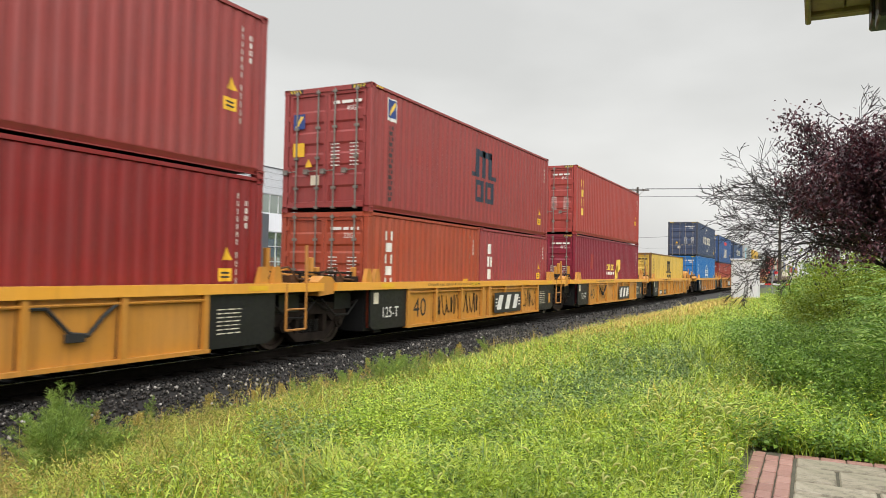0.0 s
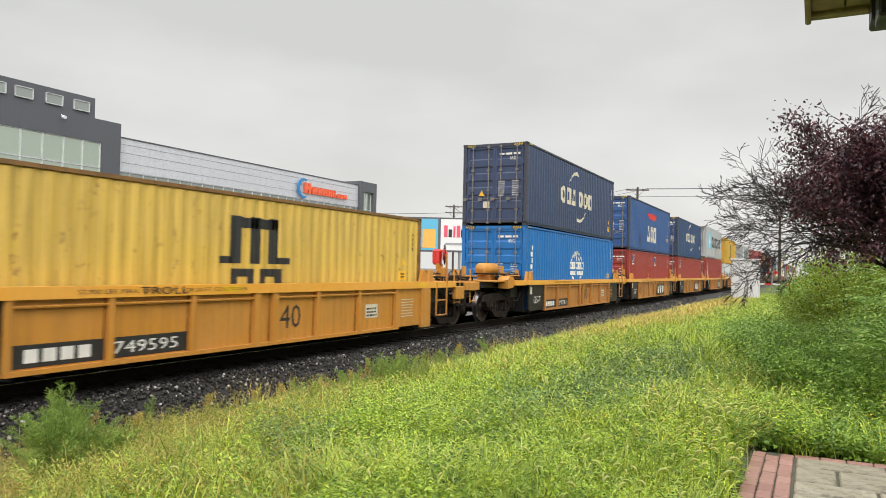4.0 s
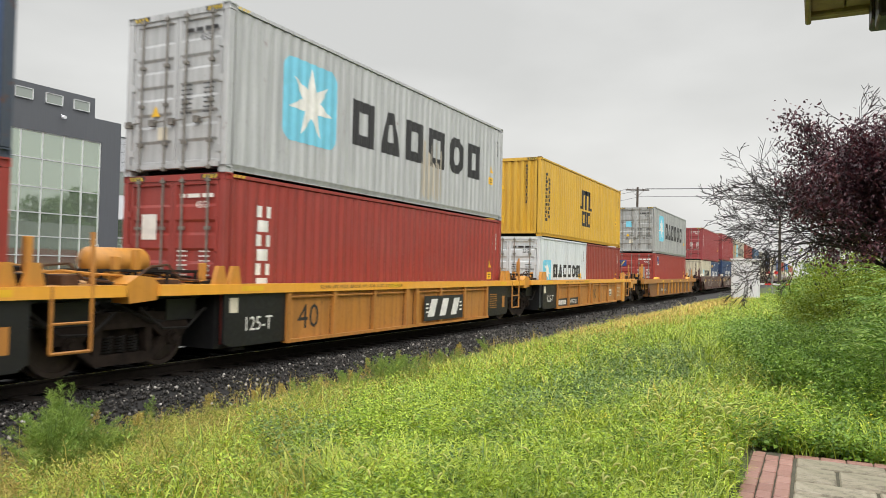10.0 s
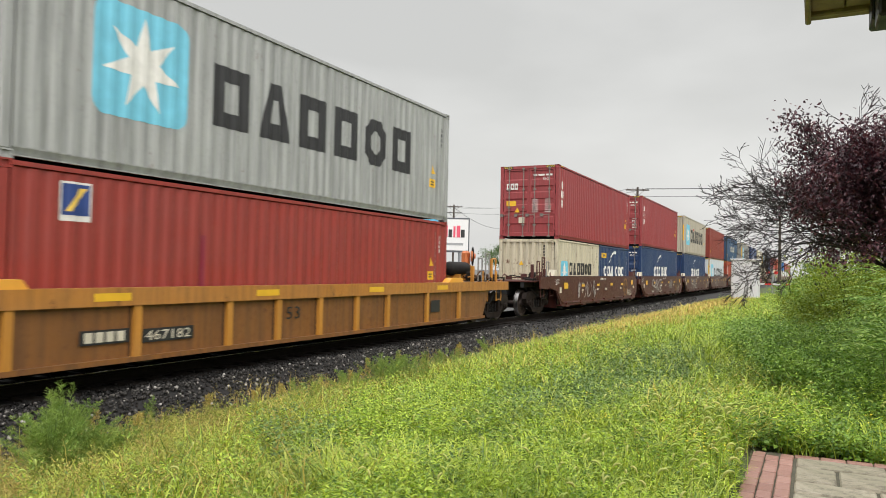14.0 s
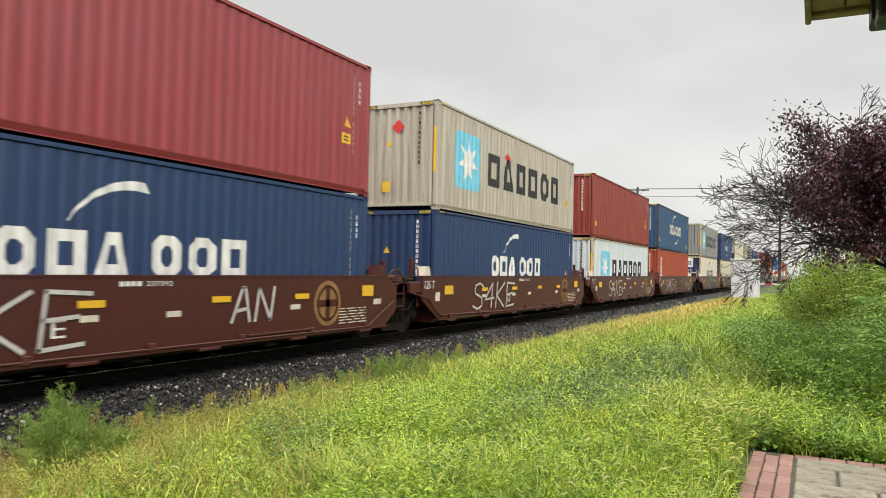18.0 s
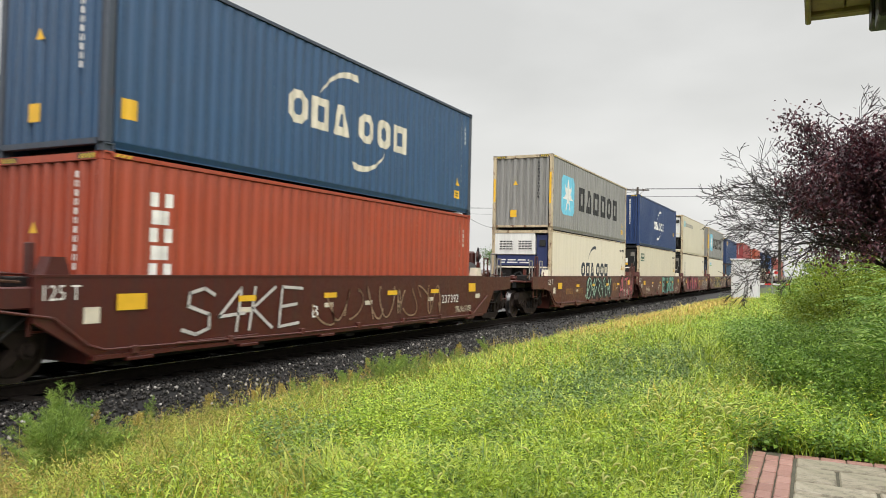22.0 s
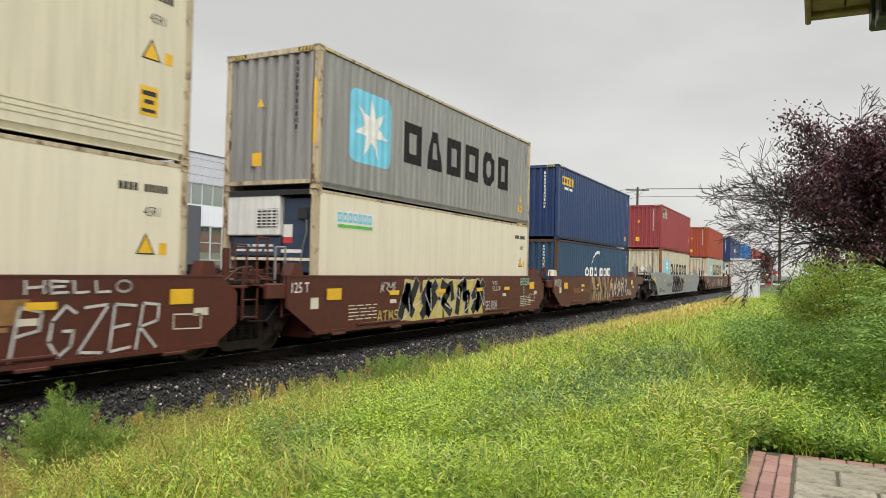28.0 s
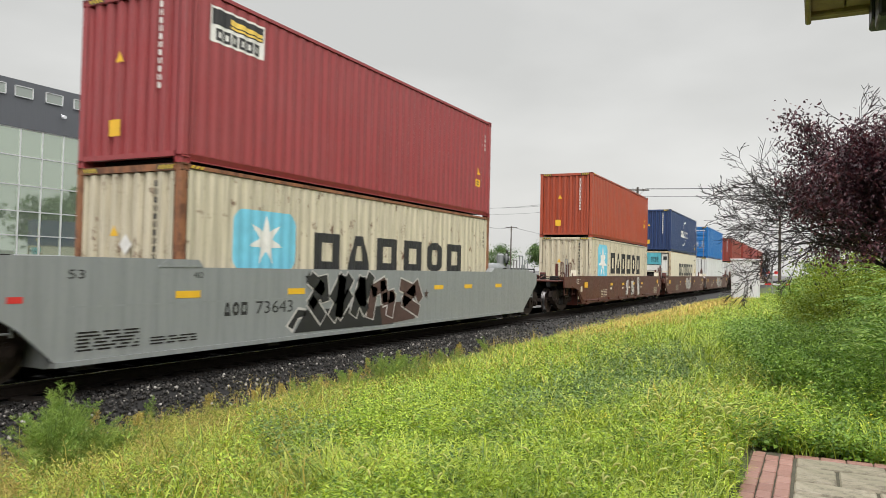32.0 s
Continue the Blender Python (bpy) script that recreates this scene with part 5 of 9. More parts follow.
def heavy_mark(c, L, s0, z1, mat=BLACK, z0=0.0):
    """Two rows of heavy dark shapes, the upper one with three uprights."""
    pl = [rect(s0 + 0.25 + i * 0.5, s0 + 0.52 + i * 0.5, z1 - 0.82, z1) for i in range(3)]
    pl += [rect(s0 + 0.52, s0 + 1.52, z1 - 0.2, z1 - 0.02), rect(s0, s0 + 0.3, z1 - 0.82, z1 - 0.70), rect(s0 + 1.5, s0 + 1.85, z1 - 0.82, z1 - 0.70)]
    lo = z1 - 1.55
    for a in (0.28, 1.02):
        pl += [rect(s0 + a, s0 + a + 0.6, lo, lo + 0.14), rect(s0 + a, s0 + a + 0.6, lo + 0.5, lo + 0.64), rect(s0 + a, s0 + a + 0.17, lo + 0.14, lo + 0.5), rect(s0 + a + 0.43, s0 + a + 0.6, lo + 0.14, lo + 0.5)]
    pl = [[(s, max(z, z0)) for s, z in q] for q in pl if max(z for s, z in q) > z0 + 0.02]
    side_decal(c, "logo_mark", pl, mat, L, 0.004, False, "heavy dark logo shapes")


# ---- well cars ----
# Brown for real rust, and for the shade drawn beside the ribs.
RUSTSHADE = plain("rust_and_rib_shade", (0.075, 0.034, 0.015), 0.8, 0, 0.5, 9.0)
CARYEL = paint("well_car_yellow", "bd8230", 0.5, 0.30, 0.08)
OLDYEL = paint("weathered_well_car_yellow", "ad7430", 0.55, 0.5, 0.2)
SILLYEL = paint("well_car_sill_yellow", "dd9d33", 0.45, 0.10, 0.03)
CARBLACK = paint("well_car_black", "121214", 0.55, 0.3, 0.05)
BROWN = paint("well_car_brown", "481710", 0.5, 0.45, 0.08)
BROWN2 = paint("faded_well_car_brown", "52231a", 0.5, 0.55, 0.14)
CARGREY = paint("well_car_grey", "85898a", 0.45, 0.25, 0.04)
CARS, WHEELSETS = [], []
WR = 0.46


def m_sideframe():
    def build(bm):
        # one casting: arched top chord, columns, bottom chord and struts share their corners
        pt = {"a": (-1.22, 0.62), "b": (-1.12, 0.82), "c": (-0.52, 0.88), "d": (-0.36, 0.88), "e": (0.36, 0.88), "f": (0.52, 0.88), "g": (1.12, 0.82), "h": (1.22, 0.62),
              "i": (1.10, 0.46), "j": (0.70, 0.48), "k": (0.50, 0.64), "l": (0.38, 0.64), "m": (-0.38, 0.64), "n": (-0.50, 0.64), "o": (-0.70, 0.48), "p": (-1.10, 0.46),
              "q": (-0.52, 0.28), "r": (-0.40, 0.28), "s": (0.40, 0.28), "t": (0.52, 0.28), "u": (0.46, 0.12), "v": (-0.46, 0.12), "w": (-0.92, 0.44), "x": (0.92, 0.44)}
        faces = [("a", "b", "o", "p"), ("b", "c", "n", "o"), ("c", "d", "m", "n"), ("d", "e", "l", "m"), ("e", "f", "k", "l"), ("f", "g", "j", "k"), ("g", "h", "i", "j"),
                 ("n", "m", "r", "q"), ("l", "k", "t", "s"), ("q", "r", "v"), ("r", "s", "u", "v"), ("s", "t", "u"), ("o", "q", "v", "w"), ("t", "j", "x", "u")]
        lo = {k: bm.verts.new((x, -0.08, z)) for k, (x, z) in pt.items()}
        fs = [bm.faces.new([lo[k] for k in f]) for f in faces]
        bmesh.ops.recalc_face_normals(bm, faces=fs)
        ext = bmesh.ops.extrude_face_region(bm, geom=fs, use_keep_orig=True)
        bmesh.ops.translate(bm, verts=[v for v in ext["geom"] if isinstance(v, bmesh.types.BMVert)], vec=(0, 0.16, 0))
    return shared(("sideframe",), build)


def m_axlebox():
    def build(bm):
        prof = [(0.0, -0.17), (0.07, -0.17), (0.075, -0.13), (0.125, -0.125), (0.13, 0.1), (0.0, 0.1)]
        lathe(bm, prof, seg=14)
    return shared(("axle_box",), build)


def m_spring():
    def build(bm):
        pts = []
        for i in range(49):
            a = math.tau * i / 8
            pts.append((0.055 * math.cos(a), 0.055 * math.sin(a), 0.29 + 0.24 * i / 48))
        tube(bm, pts, 0.016, 4)
        bmesh.ops.remove_doubles(bm, verts=bm.verts, dist=0.008)
    return shared(("spring",), build)


def m_wheelset():
    def build(bm):
        for k in (-1, 1):
            prof = [(0.08, -0.075), (0.13, -0.07), (0.16, -0.02), (0.37, -0.025), (0.39, -0.065), (WR - 0.004, -0.068), (WR + 0.002, 0.045), (WR + 0.028, 0.055), (WR + 0.028, 0.075), (0.39, 0.075), (0.37, 0.02), (0.16, 0.03), (0.12, 0.09), (0.08, 0.09)]
            lathe(bm, [(r, k * 0.7525 + (y if k < 0 else -y)) for r, y in prof], seg=28)
            for i in range(5):
                a = math.tau * i / 5
                rod(bm, (0.26 * math.cos(a), k * 0.785, 0.26 * math.sin(a)), (0.26 * math.cos(a), k * 0.77, 0.26 * math.sin(a)), 0.035, 6)
        rod(bm, (0, -1.0, 0), (0, 1.0, 0), 0.078, 12)
    me = shared(("wheelset",), build, False)
    if len(me.materials) < 2:
        me.materials.append(WHEELSTEEL)
        me.materials.append(TREAD)
        for p in me.polygons:
            c = p.center
            r = math.hypot(c.x, c.z)
            p.material_index = 1 if r > WR - 0.03 and abs(p.normal.y) < 0.6 else 0
    return me


def truck(parent, x, light=False):
    t = place("truck", m_box("bolster", -0.34, 0.34, -0.93, 0.93, 0.24, 0.74, bev=0.02), TRUCKSTEEL, parent, pose(x, 0, 0), "dusty cast steel two-axle truck")
    for k in (-1, 1):
        place("sideframe", m_sideframe(), TRUCKSTEEL, t, pose(0, k * 1.0, 0, 0, 0, 0 if k < 0 else 180))
        for xx in (-0.89, 0.89):
            place("axle_box", m_axlebox(), TRUCKSTEEL, t, pose(xx, k * 1.0, WR, 0, 0, 0 if k < 0 else 180))
    for k in (-1, 1):
        for xx in (-0.22, 0.0, 0.22):
            place("spring", m_spring(), DARKSTEEL, t, pose(xx, k * 1.0, 0))
    for xx in (-0.89, 0.89):
        w = place("wheelset", m_wheelset(), WHEELSTEEL, t, pose(xx, 0, WR))
        WHEELSETS.append((w, xx))
    bm = bmesh.new()
    for xx in (-0.45, 0.45):
        box(bm, xx - 0.05, xx + 0.05, -0.85, 0.85, 0.40, 0.52)
        for k in (-1, 1):
            box(bm, xx - 0.06 + (0.08 if xx > 0 else -0.08), xx + 0.06 + (0.08 if xx > 0 else -0.08), k * 0.78 - 0.09, k * 0.78 + 0.09, 0.28, 0.62)
    part("brake_beam", bm, DARKSTEEL, t)
    return t


def side_prism(bm, pts, y_out, th, k):
    if k < 0:
        prism(bm, pts, -y_out, -y_out + th)
    else:
        prism(bm, pts, y_out - th, y_out)


def grab_iron(bm, x0, x1, y, z0, z1, r=0.016):
    tube(bm, [(x0, y, z0), (x0, y, z1), (x1, y, z1), (x1, y, z0)], r, 6)


def coupler(car, x, d):
    bm = bmesh.new()
    box(bm, min(x, x + d * 0.75), max(x, x + d * 0.75), -0.09, 0.09, 0.72, 0.92)
    box(bm, min(x + d * 0.6, x + d * 0.95), max(x + d * 0.6, x + d * 0.95), -0.16, 0.16, 0.68, 0.98, 0.03)
    part("coupler", bm, DARKSTEEL, car, "dark steel knuckle coupler")
    bm = bmesh.new()
    tube(bm, [(x, -0.3, 0.75), (x + d * 0.3, -0.32, 0.45), (x + d * 0.7, -0.25, 0.4), (x + d * 0.95, -0.15, 0.6)], 0.03, 6)
    part("air_hose", bm, RUBBER, car)


def end_gear(car, x, mat, rng, wheel=None, tank=None, rails=True, tall=False):
    """What stands on an end platform: air tank, valves, pipes, grab irons, a hand brake."""
    if tank:
        bm = bmesh.new()
        q = 1.0
        prof = [(0.02, -0.55 * q), (0.15 * q, -0.52 * q), (0.21 * q, -0.45 * q), (0.21 * q, 0.45 * q), (0.15 * q, 0.52 * q), (0.02, 0.55 * q)]
        lathe(bm, prof, seg=16)
        bmesh.ops.rotate(bm, verts=bm.verts, cent=(0, 0, 0), matrix=Matrix.Rotation(radians(84), 3, "Z"))
        bmesh.ops.translate(bm, verts=bm.verts, vec=(x - 0.55, -0.45, 1.40 + 0.22 * q))
        t = part("air_tank", bm, tank, car, "rounded steel air reservoir", smooth=True)
        bm = bmesh.new()
        for q in (-0.25, 0.25):
            box(bm, x - 0.6 + q, x - 0.5 + q, -0.68, -0.22, 1.28, 1.46)
        part("tank_saddle", bm, mat, t)
    for q in range(4):
        bm = bmesh.new()
        a, b, hh = rng.uniform(-0.5, 0.5), rng.uniform(-1.0, 0.5), rng.uniform(0.12, 0.34)
        box(bm, x + a - 0.1, x + a + 0.1, b - 0.1, b + 0.1, 1.26, 1.26 + hh, 0.02)
        part("brake_valve", bm, DARKSTEEL if q % 2 else mat, car)
    for q in range(5):
        bm = bmesh.new()
        y0, z0 = -1.0 + 0.28 * q + rng.uniform(-0.08, 0.08), 1.30 + rng.uniform(0, 0.16)
        tube(bm, [(x - 0.75, y0, z0), (x - 0.2, y0 + rng.uniform(-0.15, 0.15), z0 + rng.uniform(-0.03, 0.12)), (x + 0.3, y0 + rng.uniform(-0.2, 0.2), z0), (x + 0.8, y0, z0 - 0.02)], 0.02, 6)
        part("brake_pipe", bm, DARKSTEEL if q % 2 else mat, car)
    for q in (-0.62, 0.72):
        bm = bmesh.new()
        box(bm, x + q - 0.05, x + q + 0.05, -1.05, -0.95, 1.2, 1.2 + rng.uniform(0.35, 0.75), 0.01)
        part("stanchion", bm, mat, car)
    for q in range(4):
        bm = bmesh.new()
        y0, z0 = -1.05 + 0.22 * q, 0.98 + 0.05 * (q % 2)
        tube(bm, [(x - 0.95, y0, z0), (x - 0.4, y0 - 0.05, z0 - 0.25 - 0.06 * q), (x + 0.25, y0 + 0.05, z0 - 0.30), (x + 0.95, y0, z0 - 0.05)], 0.028, 6)
        part("train_line_hose", bm, RUBBER if q % 2 else DARKSTEEL, car)
    for q in range(3):
        bm = bmesh.new()
        a = x - 0.7 + 0.6 * q + rng.uniform(-0.1, 0.1)
        box(bm, a, a + rng.uniform(0.22, 0.4), -1.12, -0.75, 1.26, 1.26 + rng.uniform(0.06, 0.2), 0.015)
        part("gear_bracket", bm, DARKSTEEL if q != 1 else RUSTSHADE, car)
    bm = bmesh.new()
    tube(bm, [(x - 0.8, -1.16, 1.34), (x - 0.5, -1.18, 1.55), (x - 0.1, -1.1, 1.58), (x + 0.1, -1.16, 1.36), (x + 0.5, -1.16, 1.33)], 0.02, 6)
    part("brake_pipe", bm, RUSTSHADE, car, "bent rusty pipe")
    bm = bmesh.new()
    tube(bm, [(x - 0.7, -1.2, 0.95), (x - 0.3, -1.25, 0.62), (x + 0.2, -1.22, 0.60), (x + 0.6, -1.2, 0.9)], 0.022, 6)
    part("cut_lever", bm, DARKSTEEL, car)
    if rails:
        top = 2.05 if tall else 1.6
        for q in (-0.5, 0.55):
            bm = bmesh.new()
            grab_iron(bm, x + q, x + q + 0.02, -1.28, 0.65, top if not tall else 1.55)
            tube(bm, [(x + q, -1.28, 0.7), (x + q + 0.38, -1.28, 0.7)], 0.016, 6)
            tube(bm, [(x + q, -1.28, 1.0), (x + q + 0.38, -1.28, 1.0)], 0.016, 6)
            tube(bm, [(x + q + 0.38, -1.28, 0.65), (x + q + 0.38, -1.28, 1.3)], 0.016, 6)
            part("step_ladder", bm, mat, car)
        if tall:
            for q in (-0.55, 0.0, 0.5):
                bm = bmesh.new()
                grab_iron(bm, x + q, x + q + 0.28, -1.15, 1.28, 1.95 + 0.15 * (q == 0.0), 0.022)
                part("handrail", bm, mat if rng.random() < 0.6 else BAREROD, car)
    if wheel:
        bm = bmesh.new()
        n = 20
        c = Vector((x + 0.35, -0.55, 2.02))
        pts = [c + Vector((0.24 * math.cos(math.tau * i / n), 0.14 * math.cos(math.tau * i / n), 0.28 * math.sin(math.tau * i / n))) for i in range(n + 1)]
        tube(bm, pts, 0.018, 6)
        for i in range(0, n, 4):
            rod(bm, c, pts[i], 0.013, 5)
        hb = part("hand_brake_wheel", bm, DARKSTEEL, car, "spoked hand brake wheel")
        bm = bmesh.new()
        lathe(bm, [(0.0, -0.09), (0.07, -0.09), (0.09, -0.05), (0.15, -0.04), (0.17, 0.06), (0.0, 0.06)], seg=16)
        bmesh.ops.rotate(bm, verts=bm.verts, cent=(0, 0, 0), matrix=Matrix.Rotation(radians(28), 3, "Z"))
        bmesh.ops.translate(bm, verts=bm.verts, vec=c)
        part("brake_drum", bm, wheel, hb)
        bm = bmesh.new()
        box(bm, x + 0.16, x + 0.46, -0.44, -0.22, 1.72, 2.18, 0.06)
        part("brake_housing", bm, wheel, hb)
        for q in (0.18, 0.40):
            bm = bmesh.new()
            box(bm, x + q, x + q + 0.07, -0.44, -0.36, 1.25, 1.76)
            part("brake_stand", bm, mat, hb)


def car_decal(car, name, polys, mat, y=1.47, lift=0.004, label=""):
    if name in ("reflector", "small_plate", "graffiti_fill") and len(polys) > 1:
        for q in polys:
            car_decal(car, name, [q], mat, y, lift, label)
        return None
    bm = bmesh.new()
    for q in polys:
        bm.faces.new([bm.verts.new((s, -y - lift, z)) for s, z in q])
    bmesh.ops.remove_doubles(bm, verts=bm.verts, dist=0.0004)
    return part(name, bm, mat, car, label)


def ribbon(pts, w):
    out = []
    for (a, b), (c, d) in zip(pts, pts[1:]):
        ln = math.hypot(c - a, d - b) or 1e-6
        nx, nz = -(d - b) / ln * w / 2, (c - a) / ln * w / 2
        ex, ez = (c - a) / ln * w * 0.3, (d - b) / ln * w * 0.3
        out.append([(a - nx - ex, b - nz - ez), (c - nx + ex, d - nz + ez), (c + nx + ex, d + nz + ez), (a + nx - ex, b + nz - ez)])
    return out


def scrawl(rng, s0, s1, z0, z1, n, w):
    """A spray-can tag of loops and strokes that spells nothing."""
    out = []
    dw = (s1 - s0) / n
    for i in range(n):
        cx = s0 + (i + 0.5) * dw
        ph, tw = rng.uniform(0, 6.28), rng.choice((1, 2, 3))
        amp = rng.uniform(0.7, 1.0)
        pts = []
        for k in range(25):
            t = k / 24
            x = cx + dw * 0.42 * amp * math.sin(ph + t * 5.6) + (t - 0.5) * dw * 0.7
            z = (z0 + z1) / 2 + (z1 - z0) * 0.47 * amp * math.cos(ph * 1.7 + t * 3.6 * tw)
            pts.append((x, z))
        out += ribbon(pts, w)
    return out


RING = [(0.5 + 0.5 * math.sin(math.tau * i / 14), 0.5 + 0.5 * math.cos(math.tau * i / 14)) for i in range(15)]
STROKES = {
    "A": [[(0, 0), (0.45, 1), (0.6, 1), (1, 0)], [(0.2, 0.32), (0.8, 0.38)]], "T": [[(0, 0.92), (1, 1)], [(0.55, 1), (0.45, 0)]],
    "N": [[(0, 0), (0.08, 1), (0.9, 0), (1, 1)]], "E": [[(1, 0.95), (0, 1), (0.05, 0), (1, 0.06)], [(0.05, 0.5), (0.8, 0.55)]],
    "O": [RING], "H": [[(0, 0), (0, 1)], [(1, 0), (1, 1)], [(0, 0.45), (1, 0.55)]], "R": [[(0, 0), (0.05, 1), (0.85, 0.95), (0.9, 0.6), (0.05, 0.48), (1, 0)]],
    "D": [[(0.1, 0), (0.1, 1), (0.7, 0.9), (1, 0.5), (0.7, 0.1), (0.1, 0)]], "K": [[(0, 0), (0.05, 1)], [(0.95, 1), (0.05, 0.5), (1, 0)]],
    "I": [[(0.5, 0), (0.5, 0.85)], [(0.3, 1), (0.7, 1)]], "S": [[(1, 0.85), (0.6, 1), (0.1, 0.9), (0.1, 0.62), (0.9, 0.42), (0.95, 0.12), (0.5, 0), (0, 0.12)]],
    "M": [[(0, 0), (0.1, 1), (0.5, 0.3), (0.9, 1), (1, 0)]], "Y": [[(0, 1), (0.5, 0.5), (1, 1)], [(0.5, 0.5), (0.4, 0)]], "P": [[(0, 0), (0.05, 1), (0.9, 0.9), (0.9, 0.55), (0.05, 0.45)]],
    "Z": [[(0, 0.95), (1, 1), (0, 0.05), (1, 0)]], "G": [[(0.95, 0.85), (0.5, 1), (0.05, 0.7), (0.05, 0.3), (0.5, 0), (0.95, 0.2), (0.95, 0.5), (0.55, 0.5)]],
    "L": [[(0, 1), (0.05, 0), (0.9, 0.05)]], "C": [[(1, 0.85), (0.5, 1), (0.05, 0.7), (0.05, 0.3), (0.5, 0), (1, 0.15)]], "B": [[(0, 0), (0, 1), (0.8, 0.9), (0.8, 0.58), (0, 0.5), (0.95, 0.4), (0.95, 0.08), (0, 0)]],
    "a": [[(0, 0.1), (0.3, 0.9), (0.55, 0.35), (0.9, 1)], [(0.1, 0.6), (0.8, 0.15)]], "b": [[(0, 0.95), (0.6, 0.75), (0.2, 0.4), (0.9, 0.05)], [(0.7, 0.95), (0.95, 0.5)]],
    "c": [[(0.05, 0.05), (0.1, 0.8), (0.5, 1), (0.6, 0.5), (0.95, 0.6), (0.9, 0.05)]], "d": [[(0, 0.5), (0.4, 0.95), (0.5, 0.1), (1, 0.55)], [(0.1, 0.05), (0.9, 0.95)]],
    "e": [RING, [(0.1, 0.2), (0.95, 0.9)]], "4": [[(0.75, 0), (0.75, 1), (0, 0.35), (1, 0.4)]], "W": [[(0, 1), (0.25, 0), (0.5, 0.7), (0.75, 0), (1, 1)]], "U": [[(0, 1), (0.05, 0.2), (0.5, 0), (0.95, 0.2), (1, 1)]], "X": [[(0, 0), (1, 1)], [(0, 1), (1, 0)]]}


def sprayed(car, word, s0, s1, z0, z1, w, fill, line=None, edge=0.05, lift=0.012, tilt=0.0, y=1.45, gap=0.14):
    """Hand-sprayed letters of one stroke width, with a wider outline under them."""
    cw = (s1 - s0) / len(word)
    for i, ch in enumerate(word):
        if ch not in STROKES:
            continue
        a, b = s0 + i * cw + w / 2, s0 + (i + 1 - gap) * cw - w / 2
        c, d = z0 + w / 2, z1 - w / 2
        lines = [[(a + (b - a) * p + tilt * (q - 0.5) * (d - c), c + (d - c) * q) for p, q in pl] for pl in STROKES[ch]]
        if line:
            car_decal(car, "letter_outline", [q for pl in lines for q in ribbon(pl, w + 2 * edge)], line, y, lift)
        car_decal(car, "sprayed_letter", [q for pl in lines for q in ribbon(pl, w)], fill, y, lift + 0.004)


def burner(car, rng, s0, s1, z0, z1, fills, line, y=1.45, n=6):
    """A filled graffiti piece: jagged plates, then outlines over them."""
    dw = (s1 - s0) / n
    for k, f in enumerate(fills):
        polys = []
        for i in range(n):
            if rng.random() < 0.85:
                a = s0 + (i + rng.uniform(-0.1, 0.2)) * dw
                b = a + dw * rng.uniform(0.6, 1.15)
                c, d = z0 + (z1 - z0) * rng.uniform(0, 0.25), z1 - (z1 - z0) * rng.uniform(0, 0.2)
                if k:
                    m = (c + d) / 2
                    c, d = (c, m) if rng.random() < 0.5 else (m, d)
                    b = a + (b - a) * 0.7
                sk = dw * rng.uniform(-0.3, 0.3)
                polys.append([(a, c), (b, c + rng.uniform(0, 0.1)), (b + sk, d), (a + sk, d - rng.uniform(0, 0.1))])
        if polys:
            car_decal(car, "graffiti_fill", polys, f, y, 0.004 + 0.003 * k)
    polys = []
    for i in range(n):
        a = s0 + i * dw
        pts = [(a + dw * rng.uniform(-0.1, 1.1), z0 + (z1 - z0) * q) for q in (0.05, 0.3, 0.5, 0.75, 0.98, 0.6, 0.2)]
        polys += ribbon(pts, 0.045)
    car_decal(car, "graffiti_outline", polys, line, y, 0.004 + 0.003 * len(fills))


def well_core(car, x0, x1, mat, zf=0.26):
    """Floor, cross members and end bulkheads of the well."""
    bm = bmesh.new()
    box(bm, x0, x1, -1.24, 1.24, zf - 0.06, zf - 0.005)
    for i in range(5):
        x = x0 + 0.4 + i * (x1 - x0 - 0.8) / 4
        box(bm, x - 0.15, x + 0.15, -1.3, 1.3, zf - 0.11, zf - 0.06)
    part("well_floor", bm, DARKSTEEL, car)
    for a, b in ((x0 - 0.12, x0), (x1, x1 + 0.12)):
        bm = bmesh.new()
        box(bm, a, b, -1.24, 1.24, zf - 0.05, 1.15)
        part("bulkhead", bm, mat, car)


def platform(car, x0, x1, mat, z=1.28):
    bm = bmesh.new()
    box(bm, x0, x1, -1.30, 1.30, z - 0.05, z, 0.008)
    part("end_platform", bm, mat, car)
    # the sill's black holds dark paint and the deep shade below the deck
    bm = bmesh.new()
    box(bm, x0, x1, -0.32, 0.32, z - 0.55, z - 0.052, 0.02)
    for y in (-0.9, 0.9):
        box(bm, x0 + 0.05, x1 - 0.05, y - 0.07, y + 0.07, z - 0.24, z - 0.052)
    part("centre_sill", bm, CARBLACK, car, "black centre sill, its colour also holding the shade below the deck")


def walkway(car, x0, x1, z):
    """A dark open-grid step across the end of a car."""
    bm = bmesh.new()
    for i in range(9):
        y = -1.12 + i * 0.1
        box(bm, x0, x1, y - 0.012, y + 0.012, z - 0.03, z)
    for i in range(4):
        x = x0 + 0.05 + i * (x1 - x0 - 0.1) / 3
        box(bm, x - 0.015, x + 0.015, -1.15, -0.3, z - 0.045, z - 0.03)
        box(bm, x - 0.02, x + 0.02, -1.14, -1.10, 1.2, z - 0.03)
    part("walkway_grating", bm, DARKSTEEL, car, "dark steel walkway grating")


